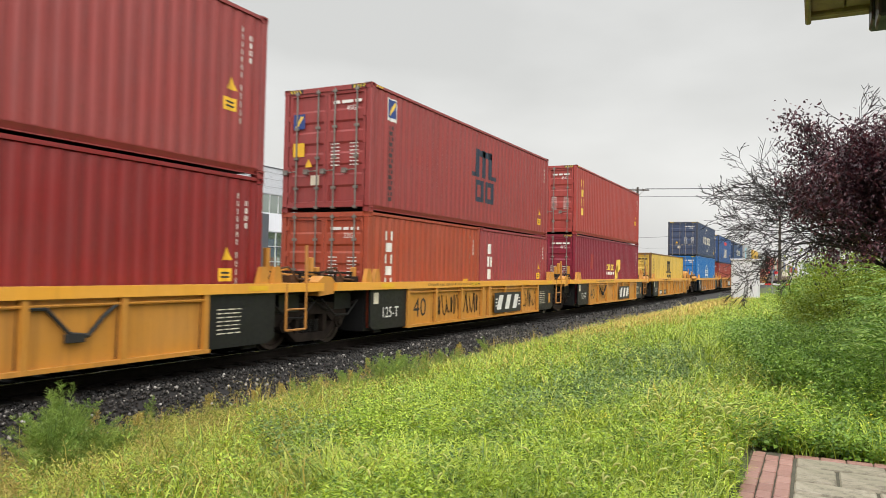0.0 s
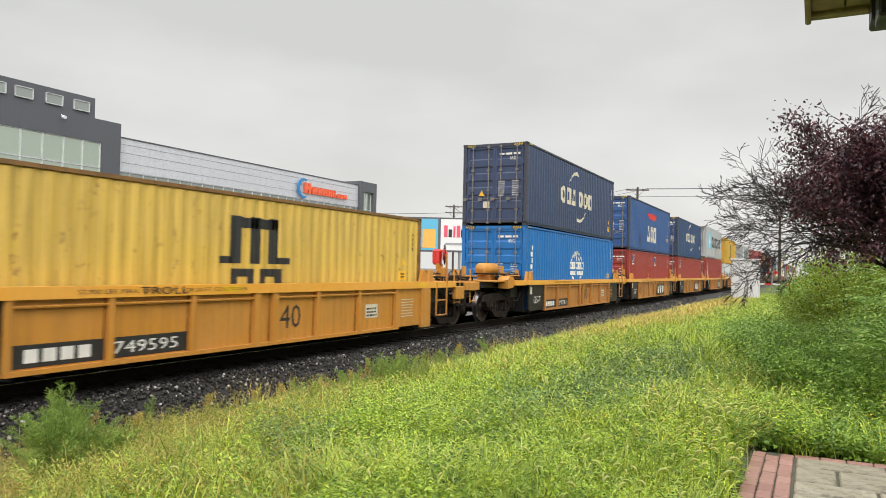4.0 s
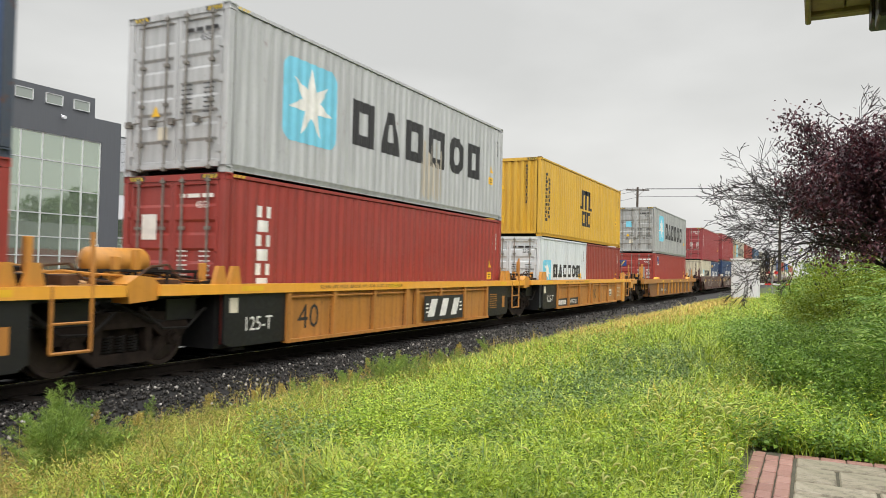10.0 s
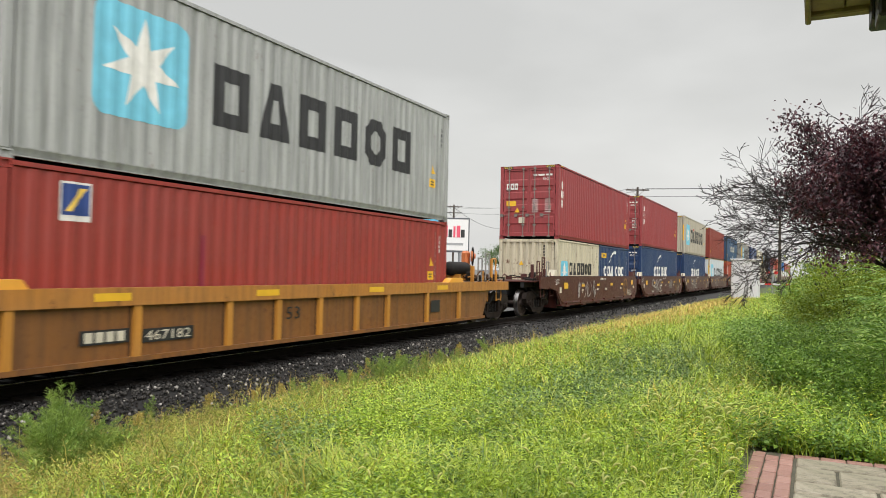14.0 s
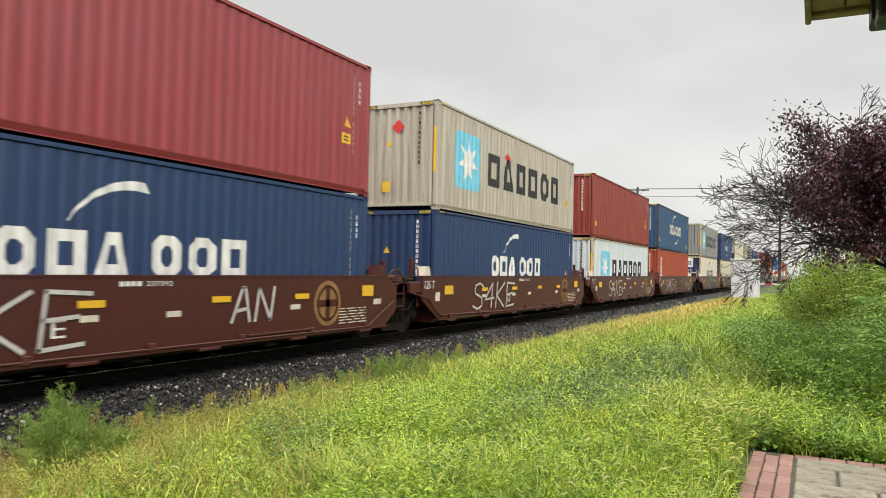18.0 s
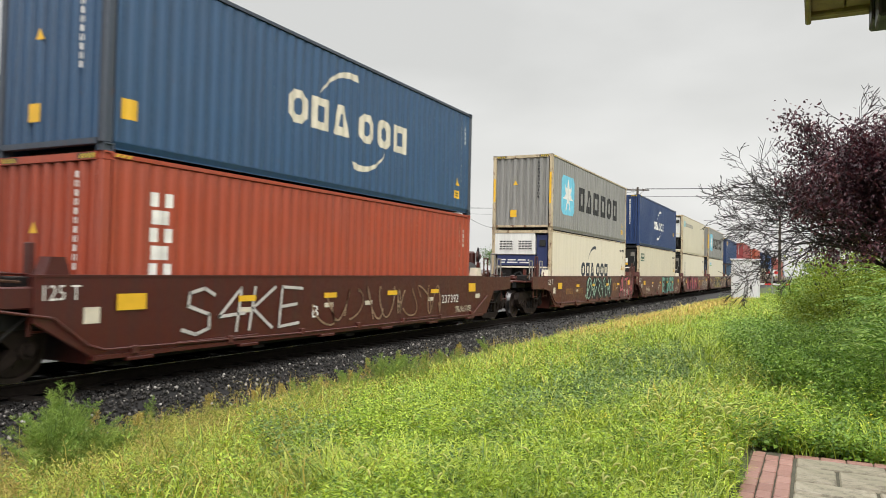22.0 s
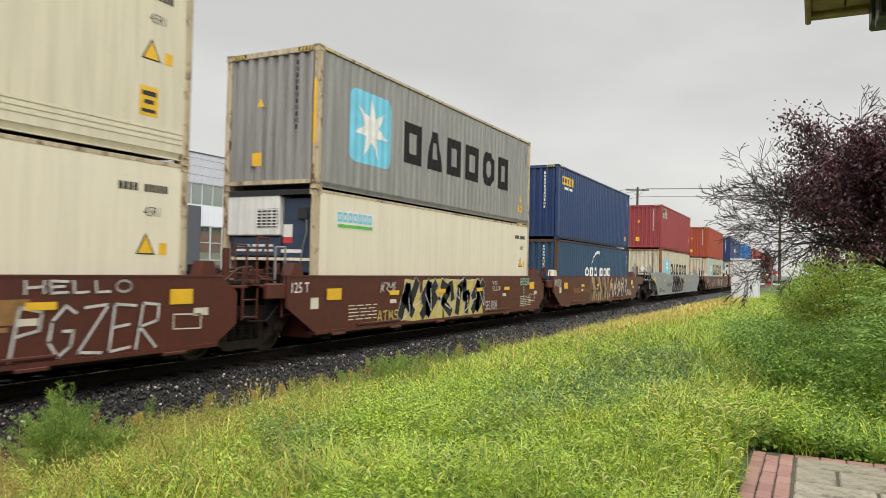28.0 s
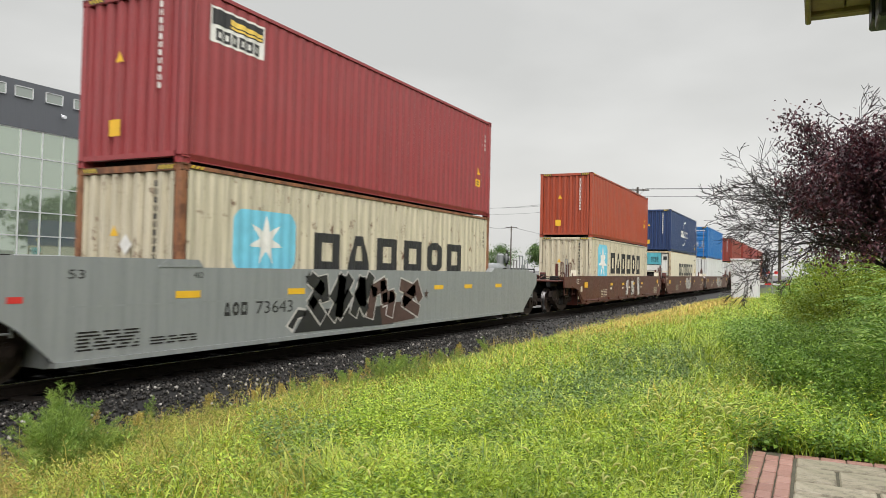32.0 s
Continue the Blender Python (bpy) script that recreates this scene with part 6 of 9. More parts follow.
def yellow_car(u, first, last, old=False, joint=6.15, mark="logo", num=None, seed=0, tags=0):
    """One 40-foot well of an articulated yellow car."""
    rng = random.Random(seed)
    M = OLDYEL if old else CARYEL
    car = tagged(new("well_car"), ("rust-stained yellow" if old else "yellow") + " ribbed well car unit with black ends, on the rails", "rail car", "well cars of the train")
    CARS.append((car, u))
    for k in (-1, 1):
        bm = bmesh.new()
        side_prism(bm, [(-1.50, 1.12), (13.75, 1.12), (13.75, 1.28), (-1.50, 1.28)], 1.47, 0.20, k)
        part("side_sill", bm, SILLYEL, car, "bright yellow box sill")
        bm = bmesh.new()
        side_prism(bm, [(1.5, 0.23), (10.72, 0.23), (10.72, 1.12), (1.5, 1.12)], 1.37, 0.03, k)
        part("side_plate", bm, M, car)
        bm = bmesh.new()
        side_prism(bm, [(-0.12, 0.30), (0.05, 0.23), (1.5, 0.23), (1.5, 1.12), (-0.12, 1.12)], 1.40, 0.05, k)
        part("end_plate", bm, CARBLACK, car, "black painted end plate")
        bm = bmesh.new()
        side_prism(bm, [(10.72, 0.23), (12.2, 0.23), (12.38, 0.32), (12.38, 1.12), (10.72, 1.12)], 1.40, 0.05, k)
        part("end_plate", bm, M if last else CARBLACK, car, "" if last else "black painted end plate")
        bm = bmesh.new()
        side_prism(bm, [(1.45, 0.19), (10.75, 0.19), (10.75, 0.25), (1.45, 0.25)], 1.46, 0.14, k)
        part("bottom_flange", bm, M, car)
        for x in (1.5, 2.95, 4.45, joint - 0.24, joint + 0.24, 7.66, 9.12, 10.67):
            bm = bmesh.new()
            w = 0.05 if abs(x - joint) > 0.3 else 0.075
            if k < 0:
                prism(bm, [(x - w, 0.25), (x + w, 0.25), (x + w, 1.12), (x - w, 1.12)], -1.455, -1.37)
            else:
                prism(bm, [(x - w, 0.25), (x + w, 0.25), (x + w, 1.12), (x - w, 1.12)], 1.37, 1.455)
            part("rib", bm, M, car)
            # brown strip left of each rib: rust stain and the rib's painted shadow
            if k < 0:
                car_decal(car, "rust_seam", [[(x - w - 0.035, 0.26), (x - w - 0.004, 0.26), (x - w - 0.004, 1.11), (x - w - 0.015, 1.11)]], RUSTSHADE, 1.37, 0.003)
        bm = bmesh.new()
        if k < 0:
            rod(bm, (1.55, -1.42, 1.03), (joint - 0.3, -1.42, 1.03), 0.022, 6)
            rod(bm, (joint + 0.3, -1.42, 1.03), (10.7, -1.42, 1.03), 0.022, 6)
            part("brake_pipe", bm, M, car)
    well_core(car, -0.05, 12.25, CARBLACK)
    platform(car, -1.7, -0.17, CARYEL)
    platform(car, 12.40, 13.9, CARYEL)
    for k in (-1, 1):
        bm = bmesh.new()
        side_prism(bm, [(-2.0, 1.02), (-1.52, 1.06), (-1.45, 1.28), (-1.6, 1.40), (-1.85, 1.42), (-2.05, 1.30)], 1.40, 0.35, k)
        part("end_casting", bm, CARYEL, car, "rounded yellow end casting")
    for x in (-0.22, 0.12, 12.05, 12.42):
        for k in (-1, 1):
            me = shared(("guide", k), lambda bm, k=k: prism(bm, [(-0.14, 1.28), (0.14, 1.28), (0.07, 1.58), (-0.04, 1.58)], k * 1.36 - 0.05, k * 1.36 + 0.05))
            place("container_guide", me, CARYEL, car, pose(x, 0, 0))
    for x in (-0.75, 13.15):
        place("body_bolster", m_box("body_bolster", -0.3, 0.3, -1.1, 1.1, 0.72, 1.05), CARBLACK, car, pose(x, 0, 0))
    if seed == 5:
        bm = bmesh.new()
        tube(bm, [(3.1, -1.42, 1.0), (3.45, -1.43, 0.74), (3.7, -1.44, 0.62), (3.95, -1.43, 0.72), (4.35, -1.42, 1.0)], 0.03, 6)
        box(bm, 3.62, 3.78, -1.47, -1.40, 0.56, 0.66, 0.01)
        part("hanging_strap", bm, RUBBER, car, "black strap slung along the side")
    end_gear(car, -0.95, CARYEL, rng, tank=CARYEL if seed in (8, 10, 14) else None, rails=False)
    walkway(car, -2.3, -0.45, 1.50)
    bm = bmesh.new()
    tube(bm, [(12.62, -1.46, 1.28), (12.62, -1.46, 0.42), (13.2, -1.46, 0.42), (13.2, -1.46, 1.28)], 0.024, 6)
    tube(bm, [(12.62, -1.46, 0.80), (13.2, -1.46, 0.80)], 0.02, 6)
    tube(bm, [(13.2, -1.46, 1.28), (13.2, -1.44, 2.0)], 0.034, 8)
    part("step_ladder", bm, OLDYEL, car, "rusty yellow step with a tall grab post")
    truck(car, -1.8)
    if last:
        truck(car, 14.05)
        platform(car, 13.9, 15.45, CARYEL)
        walkway(car, 12.6, 15.6, 1.40)
        end_gear(car, 14.5, CARYEL, rng, wheel=REDMARK if seed % 2 else CARYEL)
        coupler(car, 15.2, 1)
        bm = bmesh.new()
        box(bm, 11.86, 12.3, -1.47, -1.37, 0.16, 1.12, 0.01)
        part("end_post", bm, CARYEL, car)
        bm = bmesh.new()
        box(bm, 13.78, 14.3, -1.46, -1.34, 0.80, 1.14, 0.01)
        box(bm, 14.55, 15.45, -1.40, -1.30, 1.02, 1.24, 0.01)
        part("end_step", bm, CARYEL, car)
    else:
        end_gear(car, 13.2, CARYEL, rng, tank=CARYEL if seed == 5 else None, rails=False)
    if first:
        coupler(car, -2.9, -1)
        platform(car, -3.0, -1.7, CARYEL)
    # paint marks
    car_decal(car, "reflector", [rect(0.2, 0.75, 1.16, 1.25), rect(5.0, 5.5, 1.16, 1.25), rect(11.6, 12.1, 1.16, 1.25)], YELLOW, 1.47)
    car_decal(car, "load_text", text_polys("52,900 LBS. MAX. GROSS WT. FOR 20 FT. CONTAINER", 2.4, 5.6, 1.165, 1.235), BLACK, 1.47)
    car_decal(car, "load_limit_sign", text_polys("125-T", 0.40, 1.08, 0.48, 0.72), WHITE, 1.40)
    car_decal(car, "small_plate", [rect(0.0, 0.2, 0.80, 1.05)], CREAM, 1.40)
    car_decal(car, "data_marking", bars(rng, 10.95, 11.5, 0.46, 0.92, 7, 0.3), CREAM if seed % 2 else CARYEL, 1.40)
    if mark == "strap":
        car_decal(car, "length_number", text_polys("40", 1.85, 2.5, 0.42, 0.88), BLACK, 1.37)
        bm = bmesh.new()
        tube(bm, [(7.72, -1.42, 1.0), (7.95, -1.42, 1.0), (8.28, -1.44, 0.66), (8.55, -1.44, 0.62), (8.78, -1.43, 0.86), (9.0, -1.42, 1.02)], 0.03, 6)
        box(bm, 8.22, 8.50, -1.47, -1.40, 0.54, 0.66, 0.01)
        part("hanging_strap", bm, RUBBER, car, "black strap slung along the side")
    elif mark == "logo":
        car_decal(car, "length_number", text_polys("40", 1.85, 2.5, 0.42, 0.88), BLACK, 1.37)
        car_decal(car, "logo_field", [rect(6.72, 8.95, 0.30, 0.92)], BLACK, 1.455, 0.004, "black logo field")
        ps = []
        for i, a in enumerate((6.9, 7.55, 8.2)):
            ps += [[(a, 0.40), (a + 0.34, 0.40), (a + 0.54, 0.84), (a + 0.20, 0.84)]]
        for zz in (0.50, 0.60, 0.70):
            ps += [rect(6.80, 6.95, zz, zz + 0.04), rect(8.72, 8.87, zz, zz + 0.04)]
        car_decal(car, "logo_mark", ps, WHITE, 1.455, 0.008, "white plain shapes")
        car_decal(car, "side_sign", [rect(11.92, 12.12, 0.46, 0.80)], M, 1.40, 0.003)
    else:
        car_decal(car, "number_field", [rect(1.56, 4.38, 0.27, 0.56)], BLACK, 1.372, 0.004)
        car_decal(car, "owner_marking", blocks(1.75, 2.75, 0.33, 0.50, 4, 0.25, 0), WHITE, 1.372, 0.008)
        if num:
            car_decal(car, "car_number", text_polys(num, 3.05, 4.2, 0.33, 0.50), WHITE, 1.372, 0.008)
        car_decal(car, "length_number", text_polys("40", 6.6, 7.2, 0.45, 0.88), BLACK, 1.37)
        car_decal(car, "data_sign", [rect(9.45, 9.95, 0.5, 0.8)], CREAM, 1.37)
        car_decal(car, "sign_lettering", bars(rng, 9.5, 9.9, 0.54, 0.76, 3), BLACK, 1.37, 0.008)
    if tags:
        for a, b in ((3.1, 4.3), (4.6, 5.7), (9.4, 10.6))[:tags]:
            car_decal(car, "graffiti", scrawl(rng, a, b, 0.35, 0.98, 5, 0.035), GR_BLACK, 1.372)
    return car


def brown_car(u, first, last, seed=0, long=False, faded=False, work=None, num=None, letter=None, wheel=None):
    """A smooth-sided brown well unit."""
    rng = random.Random(seed)
    M = BROWN2 if faded else BROWN
    car = tagged(new("well_car"), "brown smooth-sided well car unit " + ("covered with graffiti" if work else "with spray tags and yellow reflectors"), "rail car", "well cars of the train")
    CARS.append((car, u))
    x0, x1 = (-1.1, 12.75) if not long else (-3.1, 15.0)
    sl = 0.85
    for k in (-1, 1):
        bm = bmesh.new()
        tail = [(x1 + 2.1, 1.40), (x1 + 2.1, 1.02), (x1 + 0.75, 0.98), (x1 + 0.2, 0.33)] if last else [(x1, 1.40), (x1 + 0.35, 1.15), (x1 + 0.35, 0.62), (x1 - 0.1, 0.33)]
        nose = [(x0 + sl, 0.33), (x0 + 0.2, 0.92), (x0 - 1.5, 0.98), (x0 - 1.5, 1.40)] if first else [(x0 + sl, 0.33), (x0, 0.83), (x0, 1.40)]
        side_prism(bm, tail + nose, 1.45, 0.05, k)
        part("side_plate", bm, M, car)
        bm = bmesh.new()
        side_prism(bm, [(x0, 1.40), (x1, 1.40), (x1, 1.43), (x0, 1.43)], 1.46, 0.16, k)
        part("top_chord", bm, M, car)
        bm = bmesh.new()
        side_prism(bm, [(x0 + sl, 0.285), (x1 - 0.1, 0.285), (x1 - 0.1, 0.345), (x0 + sl, 0.345)], 1.49, 0.18, k)
        part("bottom_flange", bm, M, car)
        if k < 0:
            for i in range(6):
                x = x0 + 1.6 + i * (x1 - x0 - 2.6) / 5
                bm = bmesh.new()
                box(bm, x - 0.22, x + 0.22, -1.52, -1.40, 0.235, 0.285, 0.008)
                part("drain_bracket", bm, M, car)
            if first or not work or work == "teal":
                bm = bmesh.new()
                tube(bm, [(x0 - 0.5, -1.47, 1.0), (x0 + 0.25, -1.48, 0.88), (x0 + 0.75, -1.49, 0.50), (x0 + 1.0, -1.50, 0.42), (x0 + 5.0, -1.50, 0.36), (x1 - 0.9, -1.50, 0.34), (x1 - 0.3, -1.49, 0.62), (x1 + 0.2, -1.48, 0.85)], 0.018, 6)
                part("brake_pipe", bm, BROWN2, car)
                for q in range(7):
                    bm = bmesh.new()
                    xx = x0 + 1.5 + q * 1.9
                    box(bm, xx - 0.05, xx + 0.05, -1.525, -1.45, 0.32, 0.44, 0.01)
                    part("pipe_clip", bm, BROWN2, car)
            for a, b in ((x0 + 2.3, x0 + 4.1), (x1 - 4.6, x1 - 2.9)):
                bm = bmesh.new()
                box(bm, a, b, -1.50, -1.45, 0.385, 0.425, 0.006)
                part("step_board", bm, M, car)
        bm = bmesh.new()
        box(bm, x0 - 0.5, x0 + 0.12, k * 1.36 - 0.06, k * 1.36 + 0.06, 1.0, 1.28, 0.02)
        part("end_beam", bm, M, car)
    well_core(car, -0.05 if not long else -2.05, 12.25 if not long else 14.25, M)
    platform(car, x0 - 0.9, x0 + (1.0 if not long else 1.0), M, 1.25)
    platform(car, x1 - 0.4, x1 + 1.1, M, 1.25)
    for x in (x0 + 0.1, x1 - 0.1):
        place("body_bolster", m_box("body_bolster", -0.3, 0.3, -1.1, 1.1, 0.72, 1.05), CARBLACK, car, pose(x, 0, 0))
    for x in (x0 + 0.35, x1 - 0.25):
        bm = bmesh.new()
        prism(bm, [(x - 0.18, 1.43), (x + 0.18, 1.43), (x + 0.10, 1.66), (x - 0.10, 1.66)], -1.40, -1.16)
        part("container_guide", bm, CREAM if rng.random() < 0.5 else M, car, "worn steel container guide")
    end_gear(car, x0 - 0.5, M, rng, tall=first or rng.random() < 0.6, tank=None)
    truck(car, x0 - 0.72 if not long else -3.75)
    if last:
        tx = x1 + 1.3 if not long else 15.9
        truck(car, tx)
        platform(car, x1 + 1.0, x1 + 2.7, M, 1.25)
        walkway(car, x1 + 0.6, x1 + 2.8, 1.38)
        end_gear(car, x1 + 1.2, M, rng, wheel=wheel, tank=TANKCOL.get(seed, M), tall=True)
        coupler(car, x1 + 2.7, 1)
        bm = bmesh.new()
        box(bm, x1, x1 + 1.9, -1.42, -1.32, 0.98, 1.26, 0.015)
        box(bm, x1 + 0.5, x1 + 0.75, -1.44, -1.38, 1.05, 1.2)
        part("end_sill", bm, M, car)
    if first:
        coupler(car, x0 - 1.8, -1)
        platform(car, x0 - 1.9, x0 - 0.9, M, 1.25)
    # marks
    car_decal(car, "reflector", [rect(x0 + 1.2, x0 + 1.7, 0.94, 1.17)] + [rect(x, x + 0.42, 0.99, 1.09) for x in (2.5, 4.9, 7.3, 9.4)] + [rect(x1 - 1.1, x1 - 0.65, 0.99, 1.22)], YELLOW, 1.45, 0.022)
    car_decal(car, "small_plate", [rect(x, x + 0.28, 0.80, 0.89) for x in (2.55, 4.95, 6.4, 9.3)] + [rect(x0 + 0.7, x0 + 0.95, 0.78, 1.0), rect(x1 - 0.6, x1 - 0.3, 0.80, 0.92)], CREAM, 1.45)
    car_decal(car, "load_limit_sign", text_polys("125 T", x0 + 0.12, x0 + 0.65, 1.10, 1.30), WHITE, 1.45)
    if work != "pink":
        car_decal(car, "data_marking", bars(rng, x1 - 1.9, x1 - 0.9, 0.45, 0.80 if not num else 0.62, 6, 0.35), CREAM, 1.45)
    if not work and not num:
        cx, cz = 10.45, 0.88
        ring = [(cx + 0.45 * math.cos(math.tau * i / 24), cz + 0.45 * math.sin(math.tau * i / 24)) for i in range(24)]
        car_decal(car, "round_emblem", [[(cx, cz), a, b] for a, b in zip(ring, ring[1:] + ring[:1])], EMBLEM, 1.45, 0.004, "faded tan round emblem")
        car_decal(car, "emblem_cross", [rect(cx - 0.07, cx + 0.07, cz - 0.36, cz + 0.36), rect(cx - 0.36, cx + 0.36, cz - 0.07, cz + 0.07)], M, 1.45, 0.008)
        ringp = ribbon([(cx + 0.33 * math.cos(math.tau * i / 20), cz + 0.33 * math.sin(math.tau * i / 20)) for i in range(21)], 0.05)
        car_decal(car, "emblem_ring", ringp, M, 1.45, 0.012)
        if seed == 14:
            sprayed(car, "S4KE", 1.9, 4.6, 0.45, 1.25, 0.055, GR_WHITE, None, 0, 0.016, 0.15)
        if seed == 12:
            sprayed(car, "AN", 7.75, 8.9, 0.62, 1.25, 0.06, GR_WHITE, None, 0, 0.016, 0.1)
        if seed in (12, 13):
            sprayed(car, "S4KE", 1.9, 5.2, 0.45, 1.25, 0.06, GR_WHITE, None, 0, 0.016, 0.15)
        elif seed != 14:
            car_decal(car, "graffiti", scrawl(rng, 1.9, 4.7, 0.45, 1.28, 5, 0.05), GR_WHITE, 1.45, 0.016, "sprayed grey tag")
    if not work and seed != 15:
        car_decal(car, "owner_marking", blocks(5.55, 5.95, 1.27, 1.34, 4, 0.25, 0), WHITE, 1.45)
        car_decal(car, "car_number", text_polys("237392", 6.02, 6.5, 1.27, 1.34), WHITE, 1.45)
    if num:
        sprayed(car, "S4KE", 1.3, 4.3, 0.48, 1.25, 0.055, GR_WHITE, None, 0, 0.014, 0.15)
        car_decal(car, "graffiti", scrawl(rng, 4.7, 9.9, 0.42, 1.25, 9, 0.04), GR_TAN, 1.45, 0.012)
    if letter:
        car_decal(car, "unit_letter", text_polys(letter, 4.55, 4.75, 0.62, 0.85), WHITE, 1.45)
    if num:
        car_decal(car, "car_number", text_polys(num, x1 - 2.75, x1 - 1.75, 0.72, 0.93), WHITE, 1.45, 0.02)
    if work == "green":
        car_decal(car, "graffiti_fill", blocks(4.0, 8.3, 0.42, 1.38, 5, -0.08, 0, "c"), GR_BLACK, 1.45, 0.004)
        sprayed(car, "edbca", 4.05, 8.3, 0.44, 1.38, 0.055, GR_MINT, None, 0, 0.012, 0.15)
        for q, m in (((4.0, 0.5), (3.85, 0.62)), ((4.35, 1.3), (4.0, 0.45))):
            car_decal(car, "graffiti", ribbon([m, q], 0.06), GR_MINT, 1.45, 0.012)
        car_decal(car, "owner_marking", [[(8.6 + i * 0.36, 0.74), (8.8 + i * 0.36, 0.74), (8.95 + i * 0.36, 1.1), (8.7 + i * 0.36, 1.1)] for i in range(3)], EMBLEM, 1.45)
        sprayed(car, "ATN", 9.94, 12.85, 0.40, 1.38, 0.105, GR_PINK, GR_BROWN, 0.085, 0.012, 0.12)
        car_decal(car, "owner_marking", blocks(1.2, 2.1, 0.72, 0.94, 4, 0.25, 0.1, "rcrt"), EMBLEM, 1.45)
        car_decal(car, "car_number", text_polys("238855", 2.35, 3.5, 0.72, 0.94), EMBLEM, 1.45)
    elif work == "teal":
        car_decal(car, "graffiti_fill", [[(5.2, 0.36), (5.8, 0.30), (5.8, 1.2), (5.3, 0.95)]], GR_RUST, 1.45)
        car_decal(car, "graffiti_fill", blocks(5.75, 10.25, 0.30, 0.50, 4, 0, 0), GR_TEAL2, 1.45, 0.004)
        sprayed(car, "EOHER", 5.80, 10.2, 0.32, 1.38, 0.22, GR_TEAL, GR_BLACK, 0.05, 0.012, 0.1, 1.45, 0.08)
        sprayed(car, "PGM", 3.4, 3.9, 0.45, 0.68, 0.03, GR_BLACK)
    elif work == "pink":
        car_decal(car, "graffiti_fill", [[(5.5, 0.31), (7.95, 0.33), (7.6, 0.60), (7.25, 0.70), (7.05, 1.0), (6.85, 1.22), (6.45, 0.9), (6.0, 0.6)]], GR_SALMON, 1.45, 0.004)
        car_decal(car, "graffiti_fill", [[(0.7 + 0.85 * i, 0.33), (1.75 + 0.85 * i, 0.33), (1.6 + 0.85 * i, 1.36 - 0.1 * (i % 2)), (0.8 + 0.85 * i, 1.3)] for i in range(7)], GR_BLACK, 1.45, 0.004)
        car_decal(car, "graffiti_fill", [rect(1.0 + 0.42 * i, 1.16 + 0.42 * i, 0.45, 1.2 - 0.1 * (i % 3)) for i in range(13)], GR_GREY, 1.45, 0.008)
        sprayed(car, "cebda", 0.7, 6.5, 0.32, 1.38, 0.24, GR_PINK, GR_CRIMSON, 0.06, 0.014, 0.2)
        car_decal(car, "graffiti", ribbon([(6.45, 1.15), (6.7, 0.95), (6.55, 0.9), (6.85, 0.62)], 0.05), GR_GREY, 1.45, 0.022)
        car_decal(car, "owner_marking", [[(6.95 + i * 0.62, 0.82), (7.4 + i * 0.62, 0.82), (7.62 + i * 0.62, 1.13), (7.17 + i * 0.62, 1.13)] for i in range(4)], EMBLEM, 1.45, 0.008)
        car_decal(car, "owner_stripe", [[(7.3, 0.62), (9.2, 0.74), (9.2, 0.80), (7.2, 0.76)]], EMBLEM, 1.45, 0.008)
        sprayed(car, "HELLO", 9.38, 11.02, 1.18, 1.37, 0.035, GR_WHITE)
        sprayed(car, "PGZER", 9.25, 11.55, 0.36, 1.05, 0.04, GR_WHITE, None, 0, 0.012, 0.15)
        sprayed(car, "abcd", 6.4, 7.1, 0.66, 0.80, 0.025, GR_BLACK, None, 0, 0.016)
        sprayed(car, "cdbae", 6.4, 7.3, 0.44, 0.60, 0.025, GR_BLACK, None, 0, 0.016)
        car_decal(car, "data_sign", ribbon([(11.75, 0.62), (12.3, 0.60), (12.3, 0.82), (11.75, 0.84), (11.75, 0.62)], 0.02), CREAM, 1.45)
        car_decal(car, "load_text", text_polys("WELL LD LMT 124,200", 6.4, 7.9, 1.25, 1.33), WHITE, 1.45, 0.024)
    elif work == "yellow":
        car_decal(car, "graffiti_fill", [[(3.0, 0.40), (4.1, 0.30), (3.9, 1.30), (3.2, 1.36)], [(4.0, 0.30), (5.3, 0.32), (5.2, 1.36), (4.1, 1.32)], [(5.2, 0.32), (6.5, 0.30), (6.6, 1.30), (5.3, 1.36)], [(6.5, 0.30), (7.8, 0.34), (7.5, 1.36), (6.6, 1.3)]], GR_YELLOW, 1.45, 0.004)
        sprayed(car, "adbcd", 2.95, 7.95, 0.30, 1.38, 0.26, GR_BLACK, GR_WHITE, 0.022, 0.010, 0.18, 1.45, 0.04)
        for i in range(9):
            a = 3.1 + 0.55 * i
            car_decal(car, "graffiti", ribbon([(a, 0.4 + 0.3 * (i % 3)), (a + 0.35, 0.55 + 0.25 * (i % 2)), (a + 0.3, 0.9 + 0.1 * (i % 3))], 0.03), GR_WHITE, 1.45, 0.02)
        sprayed(car, "abd", 2.1, 2.8, 1.02, 1.30, 0.03, GR_WHITE)
        sprayed(car, "ATMS", 2.0, 2.95, 0.40, 0.66, 0.035, GR_YELLOW)
        sprayed(car, "SELDOM", 7.95, 8.85, 0.42, 0.70, 0.03, GR_WHITE)
        sprayed(car, "THIS", 8.42, 8.85, 1.15, 1.27, 0.018, GR_WHITE)
        sprayed(car, "YELLOW", 8.42, 9.10, 0.98, 1.12, 0.018, GR_WHITE)
        sprayed(car, "BEER", 10.80, 11.68, 1.12, 1.36, 0.04, GR_MINT)
        for i in range(7):
            sprayed(car, "Z", 11.08, 11.2, 0.42 + 0.1 * i, 0.49 + 0.1 * i, 0.022, GR_MINT)
        car_decal(car, "data_sign", ribbon([(11.68, 0.60), (12.2, 0.58), (12.2, 0.80), (11.68, 0.82), (11.68, 0.60)], 0.02), CREAM, 1.45)
